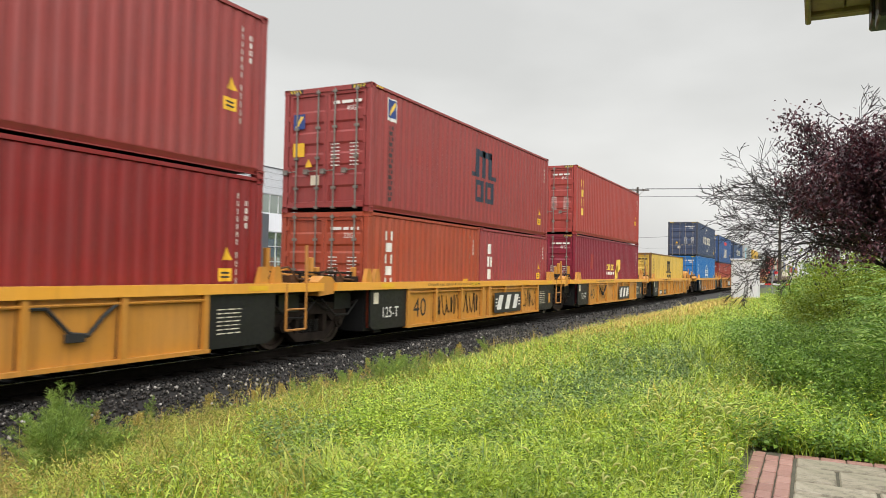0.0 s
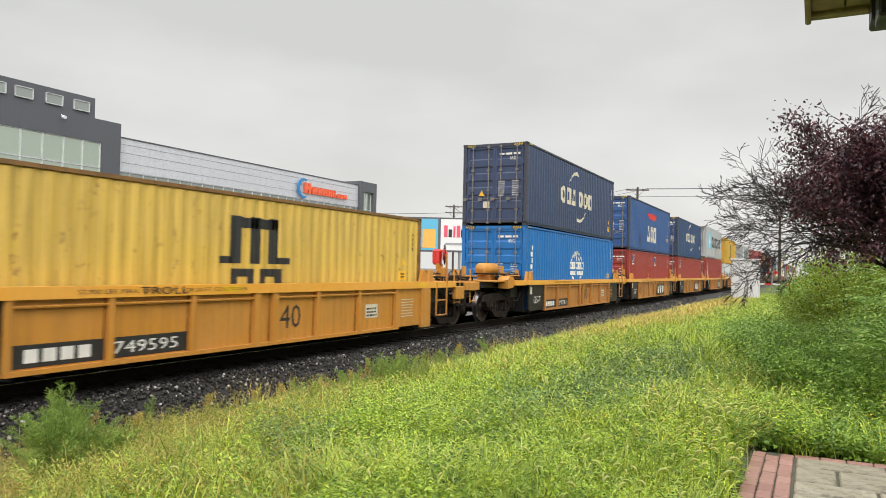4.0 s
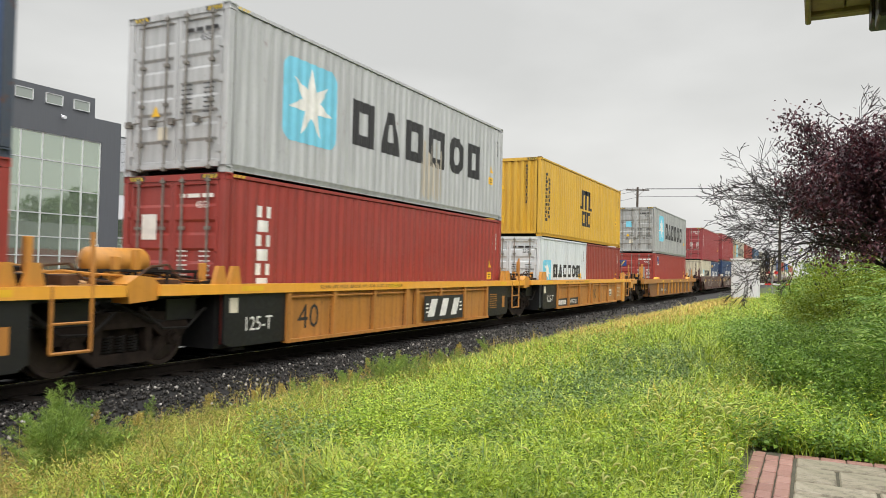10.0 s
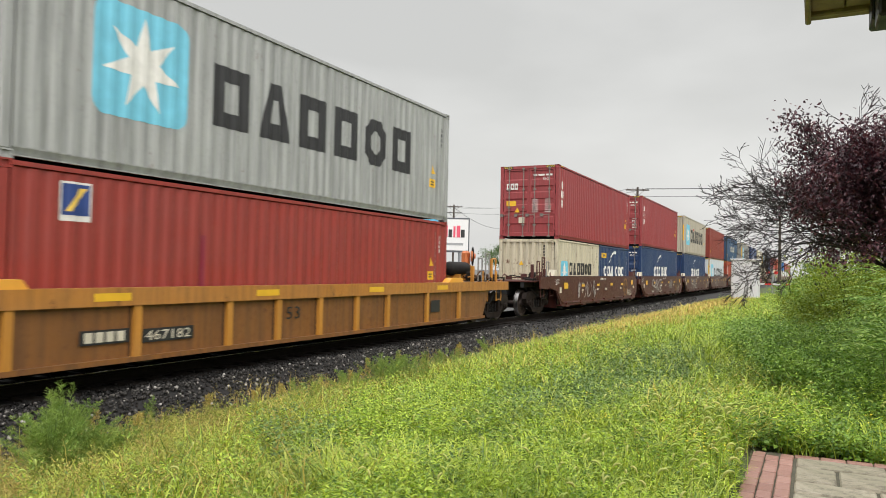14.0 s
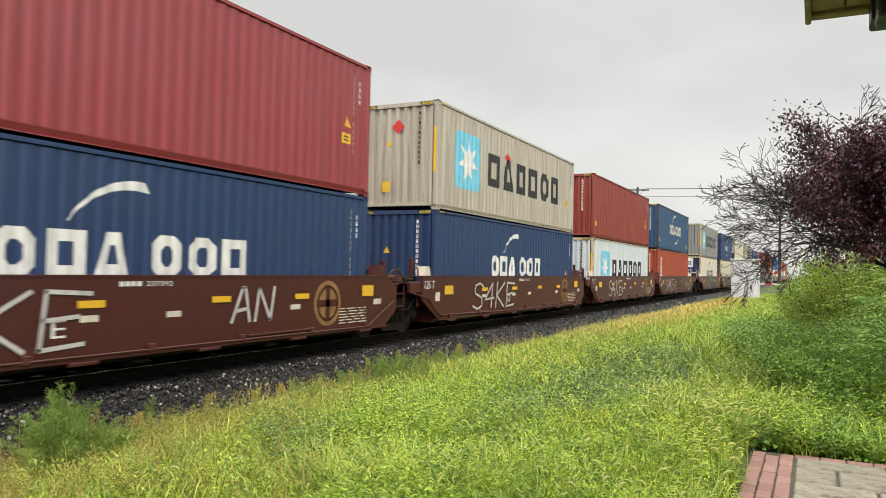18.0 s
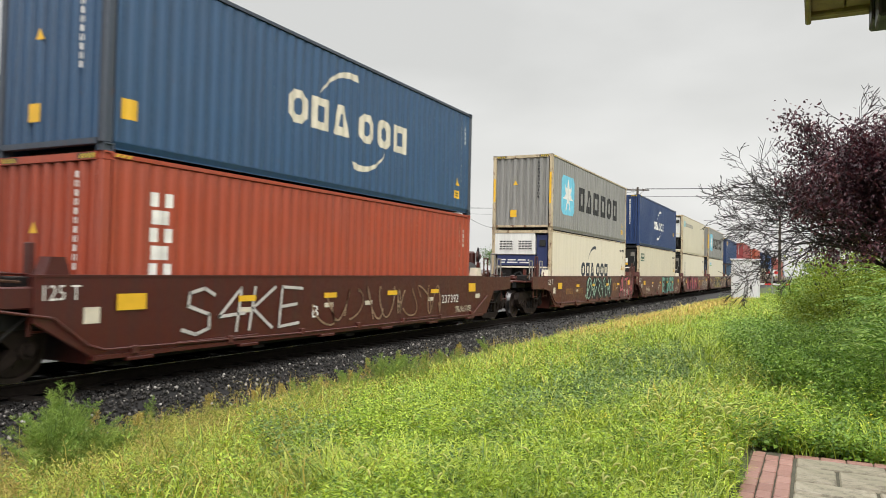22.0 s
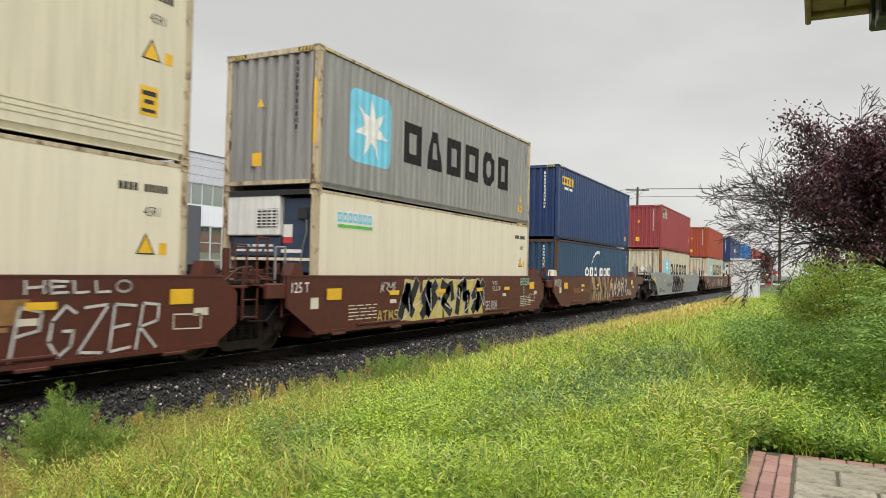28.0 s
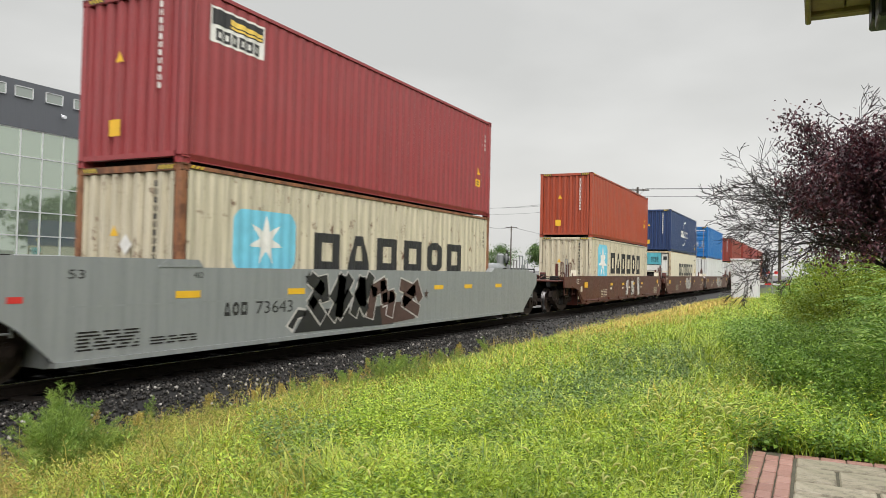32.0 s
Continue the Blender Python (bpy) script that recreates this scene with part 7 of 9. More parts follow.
        car_decal(car, "load_text", text_polys("LD LMT 124,500", 5.9, 7.0, 1.27, 1.34), WHITE, 1.45, 0.03)
    elif work == "white":
        for i in range(11):
            a = 4.0 + 0.31 * i
            car_decal(car, "graffiti", ribbon([(a, 0.33 + 0.05 * (i % 3)), (a + 0.12 * (i % 2), 0.8), (a - 0.1 * (i % 3), 1.36)], 0.09 + 0.05 * (i % 3)), (GR_TAN, GR_YELLOW2, GR_TAN, GR_GREY)[i % 4], 1.45, 0.006 + 0.0006 * i)
        for i in range(3):
            a = 4.3 + 0.95 * i
            car_decal(car, "graffiti", ribbon([(a, 0.36), (a + 0.35, 1.0), (a + 0.7, 0.36)], 0.07), GR_YELLOW2, 1.45, 0.014)
        car_decal(car, "owner_marking", [[(7.2 + i * 0.6, 0.76), (7.6 + i * 0.6, 0.76), (7.8 + i * 0.6, 1.08), (7.4 + i * 0.6, 1.08)] for i in range(4)], EMBLEM, 1.45)
        sprayed(car, "cadeb", 7.2, 10.95, 0.38, 1.38, 0.10, GR_WHITE, None, 0, 0.016, 0.12)
        sprayed(car, "PASER", -1.0, -0.15, 1.02, 1.30, 0.035, GR_WHITE)
        car_decal(car, "owner_marking", blocks(1.52, 2.5, 0.74, 0.94, 4, 0.25, 0.1, "rcrt"), EMBLEM, 1.45)
        car_decal(car, "car_number", text_polys("238853", 2.7, 3.85, 0.74, 0.94), EMBLEM, 1.45)
    elif work == "silver":
        burner(car, rng, 5.6, 9.2, 0.35, 1.38, [GR_WHITE], GR_BLACK, n=5)
    if work and work not in ("green", "white"):
        car_decal(car, "data_marking", bars(rng, 0.9, 2.0, 0.50, 0.86, 5, 0.3), CREAM, 1.45)
    return car


TANKCOL = {25: plain("dark_red_tank", (0.10, 0.02, 0.025), 0.35, 0, 0.2), 15: plain("black_tank", (0.05, 0.052, 0.055), 0.4, 0, 0.2)}


def single_car(u, grey=False, seed=0):
    """A 53-foot single well car: ribbed yellow, or smooth grey with raised ends."""
    rng = random.Random(seed)
    M = CARGREY if grey else paint("brown_stained_yellow", "7f5224", 0.6, 0.6, 0.3)
    car = tagged(new("well_car"), "grey smooth-sided well car with black and white graffiti" if grey else "rust-stained yellow ribbed well car with a boxed top sill", "rail car", "well cars of the train")
    CARS.append((car, u))
    zt = 1.55 if grey else 1.25
    for k in (-1, 1):
        bm = bmesh.new()
        if grey:
            side_prism(bm, [(-4.2, 1.30), (-4.2, 1.55), (-3.3, 1.66), (-2.0, 1.67), (0.0, 1.67), (0.15, zt), (11.9, zt), (12.1, 1.64), (14.9, 1.64), (15.2, 1.58), (15.9, 1.50), (15.9, 1.15), (14.6, 0.28), (-2.2, 0.30), (-2.7, 0.75), (-3.2, 1.05)], 1.45, 0.05, k)
        else:
            side_prism(bm, [(-2.65, 1.02), (-2.1, 0.24), (14.3, 0.24), (14.75, 1.02)], 1.38, 0.03, k)
        part("side_plate", bm, M, car)
        bm = bmesh.new()
        if grey:
            side_prism(bm, [(-2.2, 0.24), (14.6, 0.24), (14.6, 0.31), (-2.2, 0.31)], 1.48, 0.16, k)
            side_prism(bm, [(-2.0, 1.0), (14.0, 1.0), (14.0, 1.02), (-2.0, 1.02)], 1.452, 0.01, k)
        else:
            side_prism(bm, [(-2.15, 0.20), (14.3, 0.20), (14.3, 0.27), (-2.15, 0.27)], 1.46, 0.14, k)
        part("bottom_flange", bm, M, car)
        if not grey:
            bm = bmesh.new()
            side_prism(bm, [(-4.4, 1.00), (16.1, 1.00), (16.1, 1.25), (-4.4, 1.25)], 1.47, 0.2, k)
            part("side_sill", bm, OLDYEL, car, "worn yellow box sill")
            for x in (0.05, 1.95, 3.8, 5.05, 6.3, 7.6, 8.85, 10.75, 12.6):
                bm = bmesh.new()
                a, b = sorted((k * 1.38, k * 1.455))
                prism(bm, [(x - 0.06, 0.27), (x + 0.06, 0.27), (x + 0.06, 1.0), (x - 0.06, 1.0)], a, b)
                part("rib", bm, CARYEL, car)
                # strips on both sides of a rib paint its shade together with rust
                if k < 0:
                    car_decal(car, "rust_seam", [rect(x - 0.11, x - 0.063, 0.28, 0.99)], RUSTSHADE, 1.38, 0.003)
                    car_decal(car, "rust_seam", [rect(x + 0.063, x + 0.085, 0.28, 0.99)], RUSTSHADE, 1.38, 0.003)
    well_core(car, -2.05, 14.25, M)
    platform(car, -4.5, -2.1, M, zt - 0.02)
    platform(car, 14.3, 16.3, M, zt - 0.02)
    walkway(car, -5.0, -2.6, zt + 0.13)
    walkway(car, 14.6, 16.6, zt + 0.13)
    for x in (-0.15, 12.35):
        bm = bmesh.new()
        prism(bm, [(x - 0.45, zt), (x + 0.45, zt), (x + 0.35, zt + 0.12), (x - 0.25, zt + 0.12)], -1.46, -1.25)
        part("container_guide", bm, SILLYEL if not grey else M, car)
    end_gear(car, -3.6, CARYEL if not grey else M, rng, tall=True)
    end_gear(car, 15.0, CARYEL if not grey else M, rng, wheel=plain("orange_wheel", (0.55, 0.16, 0.05), 0.5) if not grey else M, tall=True, tank=DARKSTEEL if not grey else CARGREY)
    truck(car, -3.5)
    truck(car, 15.85)
    coupler(car, -4.5, -1)
    coupler(car, 16.3, 1)
    if grey:
        car_decal(car, "reflector", [rect(x, x + 0.5, 1.08, 1.19) for x in (-0.25, 2.4, 8.2, 10.0, 12.2)] + [rect(-3.6, -3.1, 1.15, 1.35)], YELLOW, 1.45)
        car_decal(car, "owner_marking", blocks(0.78, 1.38, 0.76, 0.98, 3, 0.25, 0.1, "tcr"), BLACK, 1.45)
        car_decal(car, "car_number", text_polys("73643", 1.55, 2.55, 0.76, 0.98), BLACK, 1.45)
        car_decal(car, "length_number", text_polys("53", -2.05, -1.8, 1.38, 1.50), BLACK, 1.45)
        car_decal(car, "length_number", text_polys("40", 0.1, 0.3, 1.38, 1.48), BLACK, 1.45)
        car_decal(car, "red_plate", [rect(-2.85, -2.65, 1.08, 1.16)], REDMARK, 1.45)
        car_decal(car, "data_marking", bars(rng, -1.9, -0.9, 0.42, 0.70, 6) + bars(rng, -0.7, 0.2, 0.42, 0.55, 3), DARKSTEEL, 1.45)
        car_decal(car, "graffiti_outline", [[(2.36, 0.50), (2.70, 0.84), (2.95, 0.80), (2.95, 0.64), (2.72, 0.60), (2.56, 0.36)]], GR_WHITE, 1.45, 0.004)
        car_decal(car, "graffiti_fill", [[(2.42, 0.50), (2.70, 0.79), (2.95, 0.76), (2.95, 0.67), (2.70, 0.63), (2.56, 0.43)], [(2.6, 0.36), (6.2, 0.33), (5.7, 0.75), (2.95, 0.78)]], GR_BLACK, 1.45, 0.008)
        car_decal(car, "graffiti_fill", [[(5.7, 0.33), (7.2, 0.40), (7.4, 0.85), (5.6, 0.8)]], GR_BROWN, 1.45, 0.010)
        sprayed(car, "bda", 2.9, 5.3, 0.46, 1.52, 0.26, GR_BLACK, GR_WHITE, 0.035, 0.014, 0.2, 1.45, 0.02)
        sprayed(car, "cb", 5.05, 7.65, 0.42, 1.38, 0.28, GR_BROWN, GR_WHITE, 0.035, 0.014, 0.15, 1.45, 0.04)
        car_decal(car, "graffiti_star", star(3.0, 1.38, 0.14, 5), GR_BLACK, 1.45, 0.022)
        car_decal(car, "graffiti_star", star(7.75, 0.98, 0.12, 5), GR_BROWN, 1.45, 0.022)
    else:
        car_decal(car, "number_field", [rect(1.05, 1.85, 0.48, 0.68), rect(2.05, 3.05, 0.45, 0.65)], BLACK, 1.40)
        car_decal(car, "owner_marking", blocks(1.12, 1.80, 0.51, 0.65, 4, 0.25, 0), CREAM, 1.40, 0.008)
        car_decal(car, "car_number", text_polys("467182", 2.12, 2.98, 0.48, 0.62), CREAM, 1.40, 0.008)
        car_decal(car, "length_number", text_polys("53", 5.3, 5.7, 0.62, 0.85), BLACK, 1.40)
        car_decal(car, "data_sign", [rect(11.0, 11.5, 0.5, 0.8)], BLACK, 1.40)
        car_decal(car, "reflector", [rect(x, x + 0.6, 1.07, 1.18) for x in (1.2, 4.4, 8.0, 11.2)], YELLOW, 1.47)
    return car


# ---- the consist: front of each stack at the clip's start, in metres along the track ----
ZF = 0.27


def lower(H):
    return ZF + H


def consist():
    B, R = box_container, reefer
    # yellow five-unit car, rear four units
    yellow_car(-1.99, False, False, seed=1, tags=0, mark="strap")
    B(-1.99, ZF, L40, HC, P["darkred"], "door", "dark red corrugated steel container in the well", seed=1)
    B(-1.99, lower(HC), L40, HC, P["red"], "door", "faded red corrugated steel container stacked on another", seed=2)
    yellow_car(13.70, False, False, seed=3, tags=3)
    c = B(13.70, ZF, L20, ST, P["orange"], "door", "orange twenty-foot container with white upright marks", seed=3, code="22G1")
    side_decal(c, "upright_lettering", column(0.75, 1.10, 0.62, 2.25, 6, 0.22), WHITE, L20)
    c = B(13.70 + 6.13, ZF, L20, ST, P["crimson"], "door", "maroon twenty-foot container with white upright marks", seed=4)
    side_decal(c, "upright_lettering", column(0.62, 0.95, 1.05, 2.2, 3, 0.2), WHITE, L20)
    c = B(13.70, lower(ST), L40, HC, P["red"], "door", "faded red container with heavy dark logo shapes", seed=5, code="45G1")
    sticker(c, 0.75, 2.25, L40)
    heavy_mark(c, L40, 5.45, 2.30, DKBLUE)
    side_decal(c, "upright_lettering", column(0.85, 1.0, 0.3, 2.1, 14), BLACK, L40)
    end_decal(c, "label_field", [rect(-0.95, -0.62, 1.95, 2.3)], ROYAL, 0.022)
    end_decal(c, "label_emblem", [[(-0.9, 2.0), (-0.82, 2.0), (-0.65, 2.25), (-0.74, 2.25)]], GOLDY, 0.018)
    end_decal(c, "caution_label", [rect(-0.95, -0.62, 1.3, 1.62)], YELLOW, 0.022)
    yellow_car(29.54, False, False, seed=5, tags=1)
    c = B(29.54, ZF, L40, HC, P["maroon"], "door", "deep maroon container with yellow lettering shapes", seed=6, code="45G1")
    side_decal(c, "lettering", blocks(5.25, 6.75, 1.44, 1.72, 4, 0.2, 0.12), GOLDY, L40)
    side_decal(c, "small_lettering", blocks(5.25, 6.78, 1.23, 1.36, 10, 0.25, 0), WHITE, L40)
    side_decal(c, "folded_mark", [[(6.85, 1.0), (7.5, 1.05), (7.45, 1.7), (7.05, 1.55)], [(7.05, 1.2), (8.0, 1.5), (8.05, 2.0), (7.1, 1.95)]], GOLDY, L40, 0.004, False, "yellow folded mark")
    side_decal(c, "pale_stain", [[(2.35, 1.5), (2.85, 1.45), (2.9, 2.1), (2.4, 2.15)]], P["gold_red"], L40)
    c = B(29.54, lower(HC), L40, HC, P["gold_red"], "door", "sun-faded red container with yellow upright marks", seed=7, code="45G1")
    side_decal(c, "upright_lettering", column(0.72, 1.15, 0.85, 2.45, 4, 0.25), GOLDY, L40)
    end_decal(c, "caution_label", [rect(-0.85, -0.35, 1.4, 1.68)], YELLOW, 0.022)
    yellow_car(45.44, False, True, seed=7, mark="num", num="749595")
    CARS[-1][0]["label"] = "yellow ribbed well car unit with end platform and black number field"
    car_decal(CARS[-1][0], "graffiti_word", text_polys("TROLL", 3.4, 4.3, 1.15, 1.26), BLACK, 1.47, 0.008)
    c = B(45.44, ZF, L40, ST, P["oldyellow"], "door", "old yellow container with dark upright lettering shapes, alone in the well", seed=8, marks=BLACK, code="42G1", dark=paint("browned_yellow_post", "7d5a2e", 0.6, 0.5, 0.4))
    heavy_mark(c, L40, 5.2, 2.18, BLACK)
    side_decal(c, "upright_lettering", column(0.70, 0.88, 0.5, 2.30, 10) + column(1.0, 1.16, 0.5, 2.15, 9), BLACK, L40)
    end_decal(c, "logo_mark", blocks(-0.85, -0.5, 2.0, 2.25, 2, 0.1, 0.2) + blocks(-0.85, -0.5, 1.75, 1.95, 2, 0.15, 0.1), BLACK, 0.022)
    # second yellow five-unit car
    yellow_car(65.14, True, False, old=True, seed=8, mark="num", num="749781")
    c = B(65.14, ZF, L40, HC, P["cobalt"], "door", "bright azure container with a white globe mark", seed=9, code="45G1")
    side_decal(c, "lettering", blocks(5.15, 7.25, 1.44, 1.74, 5, 0.15, 0.14) + blocks(5.3, 7.1, 1.2, 1.36, 8, 0.2, 0), WHITE, L40)
    g = []
    for a, b, w in (((5.4, 1.80), (6.9, 1.80), 0.09), ((5.75, 1.80), (6.5, 1.80), 0.07)):
        n = 12
        pts = [(a[0] + (b[0] - a[0]) * i / n, 1.80 + (0.36 if w > 0.08 else 0.34) * math.sin(math.pi * i / n)) for i in range(n + 1)]
        g += ribbon(pts, w)
    g += ribbon([(6.15, 1.8), (6.15, 2.15)], 0.07) + ribbon([(5.55, 1.14), (5.8, 1.0)], 0.08) + ribbon([(6.8, 1.14), (6.6, 1.0)], 0.08)
    side_decal(c, "globe_mark", g, WHITE, L40)
    side_decal(c, "upright_lettering", column(0.52, 0.76, 0.95, 2.28, 6, 0.25), WHITE, L40)
    c = B(65.14, lower(HC), L40, HC, P["navy"], "door", "navy blue container with pale block lettering and two arcs", seed=10, marks=WHITE, code="45G1", dark=paint("worn_navy_post", "3a3d4c", 0.55, 0.5, 0.25))
    arc_mark(c, 0, top=1.82, low=1.16)
    yellow_car(80.94, False, False, old=True, seed=10)
    for i in (0, 1):
        c = B(80.94 + i * 6.13, ZF, L20, ST, P["oxide"], "door", "oxide red twenty-foot container with a blue and yellow label", seed=11 + i, code="22G1")
        sticker(c, 0.85, 1.88, L20)
        if i == 0:
            end_decal(c, "label_field", [rect(-0.98, -0.6, 1.55, 1.9)], ROYAL, 0.022)
            end_decal(c, "label_emblem", [[(-0.92, 1.6), (-0.84, 1.6), (-0.65, 1.85), (-0.74, 1.85)]], GOLDY, 0.018)
    c = B(80.94, lower(ST), L40, HC, P["midblue"], "door", "weathered blue container with a red wing shape and cream blocks", seed=13, code="45G1", dark=paint("worn_blue_post", "3b4152", 0.55, 0.5, 0.3))
    side_decal(c, "red_wing", [[(4.75, 2.32), (5.3, 2.02), (6.35, 1.98), (6.25, 2.34)], [(6.35, 1.92), (6.6, 2.0), (6.55, 2.40), (6.4, 2.36)], [(6.6, 2.02), (7.2, 1.98), (7.68, 2.28), (6.55, 2.36)]], REDMARK, L40, 0.004, False, "red wing shape")
    side_decal(c, "lettering", blocks(4.75, 7.7, 0.62, 1.56, 3, 0.2, 0.1, "tcr"), CREAM, L40)
    side_decal(c, "dark_patch", [rect(2.45, 3.0, 0.35, 1.0)], P["navy"], L40)
    yellow_car(96.75, False, False, old=True, seed=12)
    c = B(96.75, ZF, L40, ST, P["oxide"], "door", "oxide red container with a blue and yellow label", seed=14, code="42G1")
    sticker(c, 0.85, 1.9, L40)
    end_decal(c, "label_field", [rect(-0.98, -0.55, 1.75, 2.15)], ROYAL, 0.022)
    end_decal(c, "label_emblem", [[(-0.92, 1.8), (-0.84, 1.8), (-0.62, 2.1), (-0.72, 2.1)]], GOLDY, 0.018)
    c = B(96.75, lower(ST), L40, HC, P["dullblue"], "door", "dull blue container with pale block lettering and two arcs", seed=15, code="45G1", dark=paint("worn_slate_post", "3a4350", 0.55, 0.5, 0.25))
    arc_mark(c, 0, top=1.92, low=1.26)
    yellow_car(112.60, False, False, old=True, seed=14)
    c = B(112.60, ZF, L40, HC, P["oxide"], "door", "oxide red container with white upright blocks", seed=16, code="45G1")
    side_decal(c, "upright_lettering", column(0.85, 1.22, 0.9, 2.45, 6, 0.2), WHITE, L40)
    end_decal(c, "label_field", [rect(-0.75, -0.38, 1.75, 2.2)], WHITE, 0.022)
    c = B(112.60, lower(HC), L40, HC, P["grey"], "door", "light grey container with a blue star square and dark blocks", seed=17, marks=BLACK, code="45G1")
    star_mark(c, 0, 0, txt=(3.76, 10.8, 1.08, 2.06), sq=(1.48, 3.18, 0.82, 2.42))
    for i in range(9):
        a = 6.85 + 0.13 * i
        side_decal(c, "rust_run", [[(a, 0.25 + 0.1 * (i % 3)), (a + 0.09, 0.2), (a + 0.10, 1.1 + 0.6 * math.sin(i * 1.3) ** 2), (a + 0.02, 1.2 + 0.55 * math.sin(i * 1.3) ** 2)]], P["beige"], L40, 0.007)
    yellow_car(128.48, False, True, old=True, seed=17, mark="num", num="749781")
    c = B(128.48, ZF, L20, ST, P["paleblue"], "door", "pale grey-blue twenty-foot container with a star square", seed=18, marks=BLACK, code="22G1")
    star_mark(c, 0, 0, L20, sq=(0.42, 1.40, 0.90, 1.75), txt=(1.66, 5.3, 1.10, 1.60))
    c = B(128.48 + 6.13, ZF, L20, ST, P["brick"], "panel", "brown-red corrugated twenty-foot container in the well", seed=19)
    c = B(128.48, lower(ST), L40, HC, P["yellow"], "panel", "ochre yellow container with dark logo shapes", seed=20, marks=BLACK)
    heavy_mark(c, L40, 5.1, 2.25, BLACK)
    side_decal(c, "upright_lettering", column(0.62, 0.86, 0.6, 2.42, 13, 0.25) + column(0.94, 1.12, 0.72, 2.25, 10, 0.25), BLACK, L40)
    # single yellow 53-foot car
    single_car(149.97, False, 21)
    c = B(149.97, ZF, L40, ST, P["oxide"], "door", "red container with a blue and yellow label and a dark streak", seed=22, code="42G1")
    sticker(c, 0.88, 1.95, L40)
    side_decal(c, "scrape", [rect(3.35, 3.45, 0.5, 1.8)], P["maroon"], L40)
    end_decal(c, "label_field", [rect(-0.98, -0.55, 1.75, 2.15)], ROYAL, 0.022)
    end_decal(c, "label_emblem", [[(-0.92, 1.8), (-0.84, 1.8), (-0.62, 2.1), (-0.72, 2.1)]], GOLDY, 0.018)
    c = B(149.97, lower(ST), L40, HC, P["dullgrey"], "door", "light grey container with a blue star square and dark blocks", seed=23, marks=BLACK, code="45G1")
    star_mark(c, 0, 0, txt=(3.52, 10.42, 1.04, 2.07), sq=(1.26, 2.97, 0.82, 2.46))
    end_decal(c, "small_square", [rect(-0.62, -0.25, 1.65, 2.0)], SKYBLUE, 0.022)
    # brown five-unit car
    brown_car(171.74, True, False, seed=11, letter="A")
    c = B(171.74, ZF, L20, ST, P["bone"], "panel", "stained bone-white twenty-foot container with dark blocks", seed=24, marks=BLACK)
    star_mark(c, 0, 0, L20, sq=(0.45, 1.48, 0.95, 1.75), txt=(1.62, 5.0, 1.2, 1.70))
    c = B(171.74 + 6.13, ZF, L20, ST, P["deepblue"], "panel", "deep blue twenty-foot container with yellow and white blocks", seed=25)
    side_decal(c, "yellow_lettering", blocks(0.45, 1.5, 2.02, 2.24, 5, 0.15, 0.15), YELLOW, L20)
    arc_mark(c, 0, L20, WHITE, 1.63, 1.15, 0.95, 5.12, False)
    c = B(171.74, lower(ST), L40, HC, P["crimson"], "door", "dull crimson container with white marks on its doors", seed=26, code="45G1")
    side_decal(c, "upright_lettering", column(0.40, 0.68, 1.25, 2.35, 3, 0.2), WHITE, L40)
    end_decal(c, "logo_mark", blocks(-0.95, -0.45, 1.95, 2.2, 3, 0.15, 0.1), WHITE, 0.022)
    end_decal(c, "caution_label", [rect(-0.95, -0.55, 1.3, 1.5)], YELLOW, 0.022)
    brown_car(187.13, False, False, seed=12, letter="E")
    c = B(187.13, ZF, L40, HC, P["deepblue"], "door", "deep blue container with white block lettering and an arc", seed=27, code="45G1")
    arc_mark(c, 0, L40, WHITE, 1.76, 1.12, 3.9, 8.52, False)
    c = B(187.13, lower(HC), L40, HC, P["crimson"], "door", "dull crimson container with white upright marks", seed=28, code="45G1")
    side_decal(c, "upright_lettering", column(0.55, 0.95, 1.3, 2.4, 3, 0.2), WHITE, L40)
    end_decal(c, "logo_mark", blocks(-0.95, -0.45, 1.95, 2.2, 3, 0.15, 0.1), WHITE, 0.022)
    brown_car(202.61, False, False, seed=13, letter="D")
    c = B(202.61, ZF, L40, HC, P["deepblue"], "panel", "deep blue container with white block lettering and an arc", seed=29)
    arc_mark(c, 0, L40, WHITE, 1.78, 1.12, 3.8, 8.42, False)
    c = B(202.61, lower(HC), L40, HC, P["beige"], "panel", "dirty beige-grey container with a blue star square and dark blocks", seed=30, marks=BLACK)
    star_mark(c, 0, 0, txt=(3.42, 10.52, 1.0, 2.0), sq=(1.12, 2.82, 0.72, 2.32))
    side_decal(c, "hazard_diamond", [[(4.75, 2.05), (4.98, 2.25), (5.2, 2.05), (4.98, 1.85)]], REDMARK, L40)
    end_decal(c, "hazard_diamond", [[(-0.2, 2.25), (0.0, 2.45), (0.2, 2.25), (0.0, 2.05)]], REDMARK, 0.018)
    end_decal(c, "caution_strip", [rect(-1.18, -1.10, 0.7, 2.0), rect(1.10, 1.18, 1.0, 2.2)], YELLOW, -0.002)
    brown_car(217.98, False, False, seed=14, letter="B")
    c = B(217.98, ZF, L40, HC, P["paleblue"], "panel", "pale grey-blue container with a blue star square and black blocks", seed=31, marks=BLACK, dark=RUSTY_CREAM)
    star_mark(c, 0, 0, txt=(3.60, 10.56, 1.10, 1.97), sq=(1.34, 3.0, 0.95, 2.34))
    end_decal(c, "caution_strip", [rect(1.10, 1.18, 1.0, 2.2)], YELLOW, -0.002)
    c = B(217.98, lower(HC), L40, HC, P["brick"], "panel", "brown-red corrugated container stacked on a pale one", seed=32)
    side_decal(c, "caution_label", [rect(0.30, 0.58, 0.55, 0.75)], YELLOW, L40)
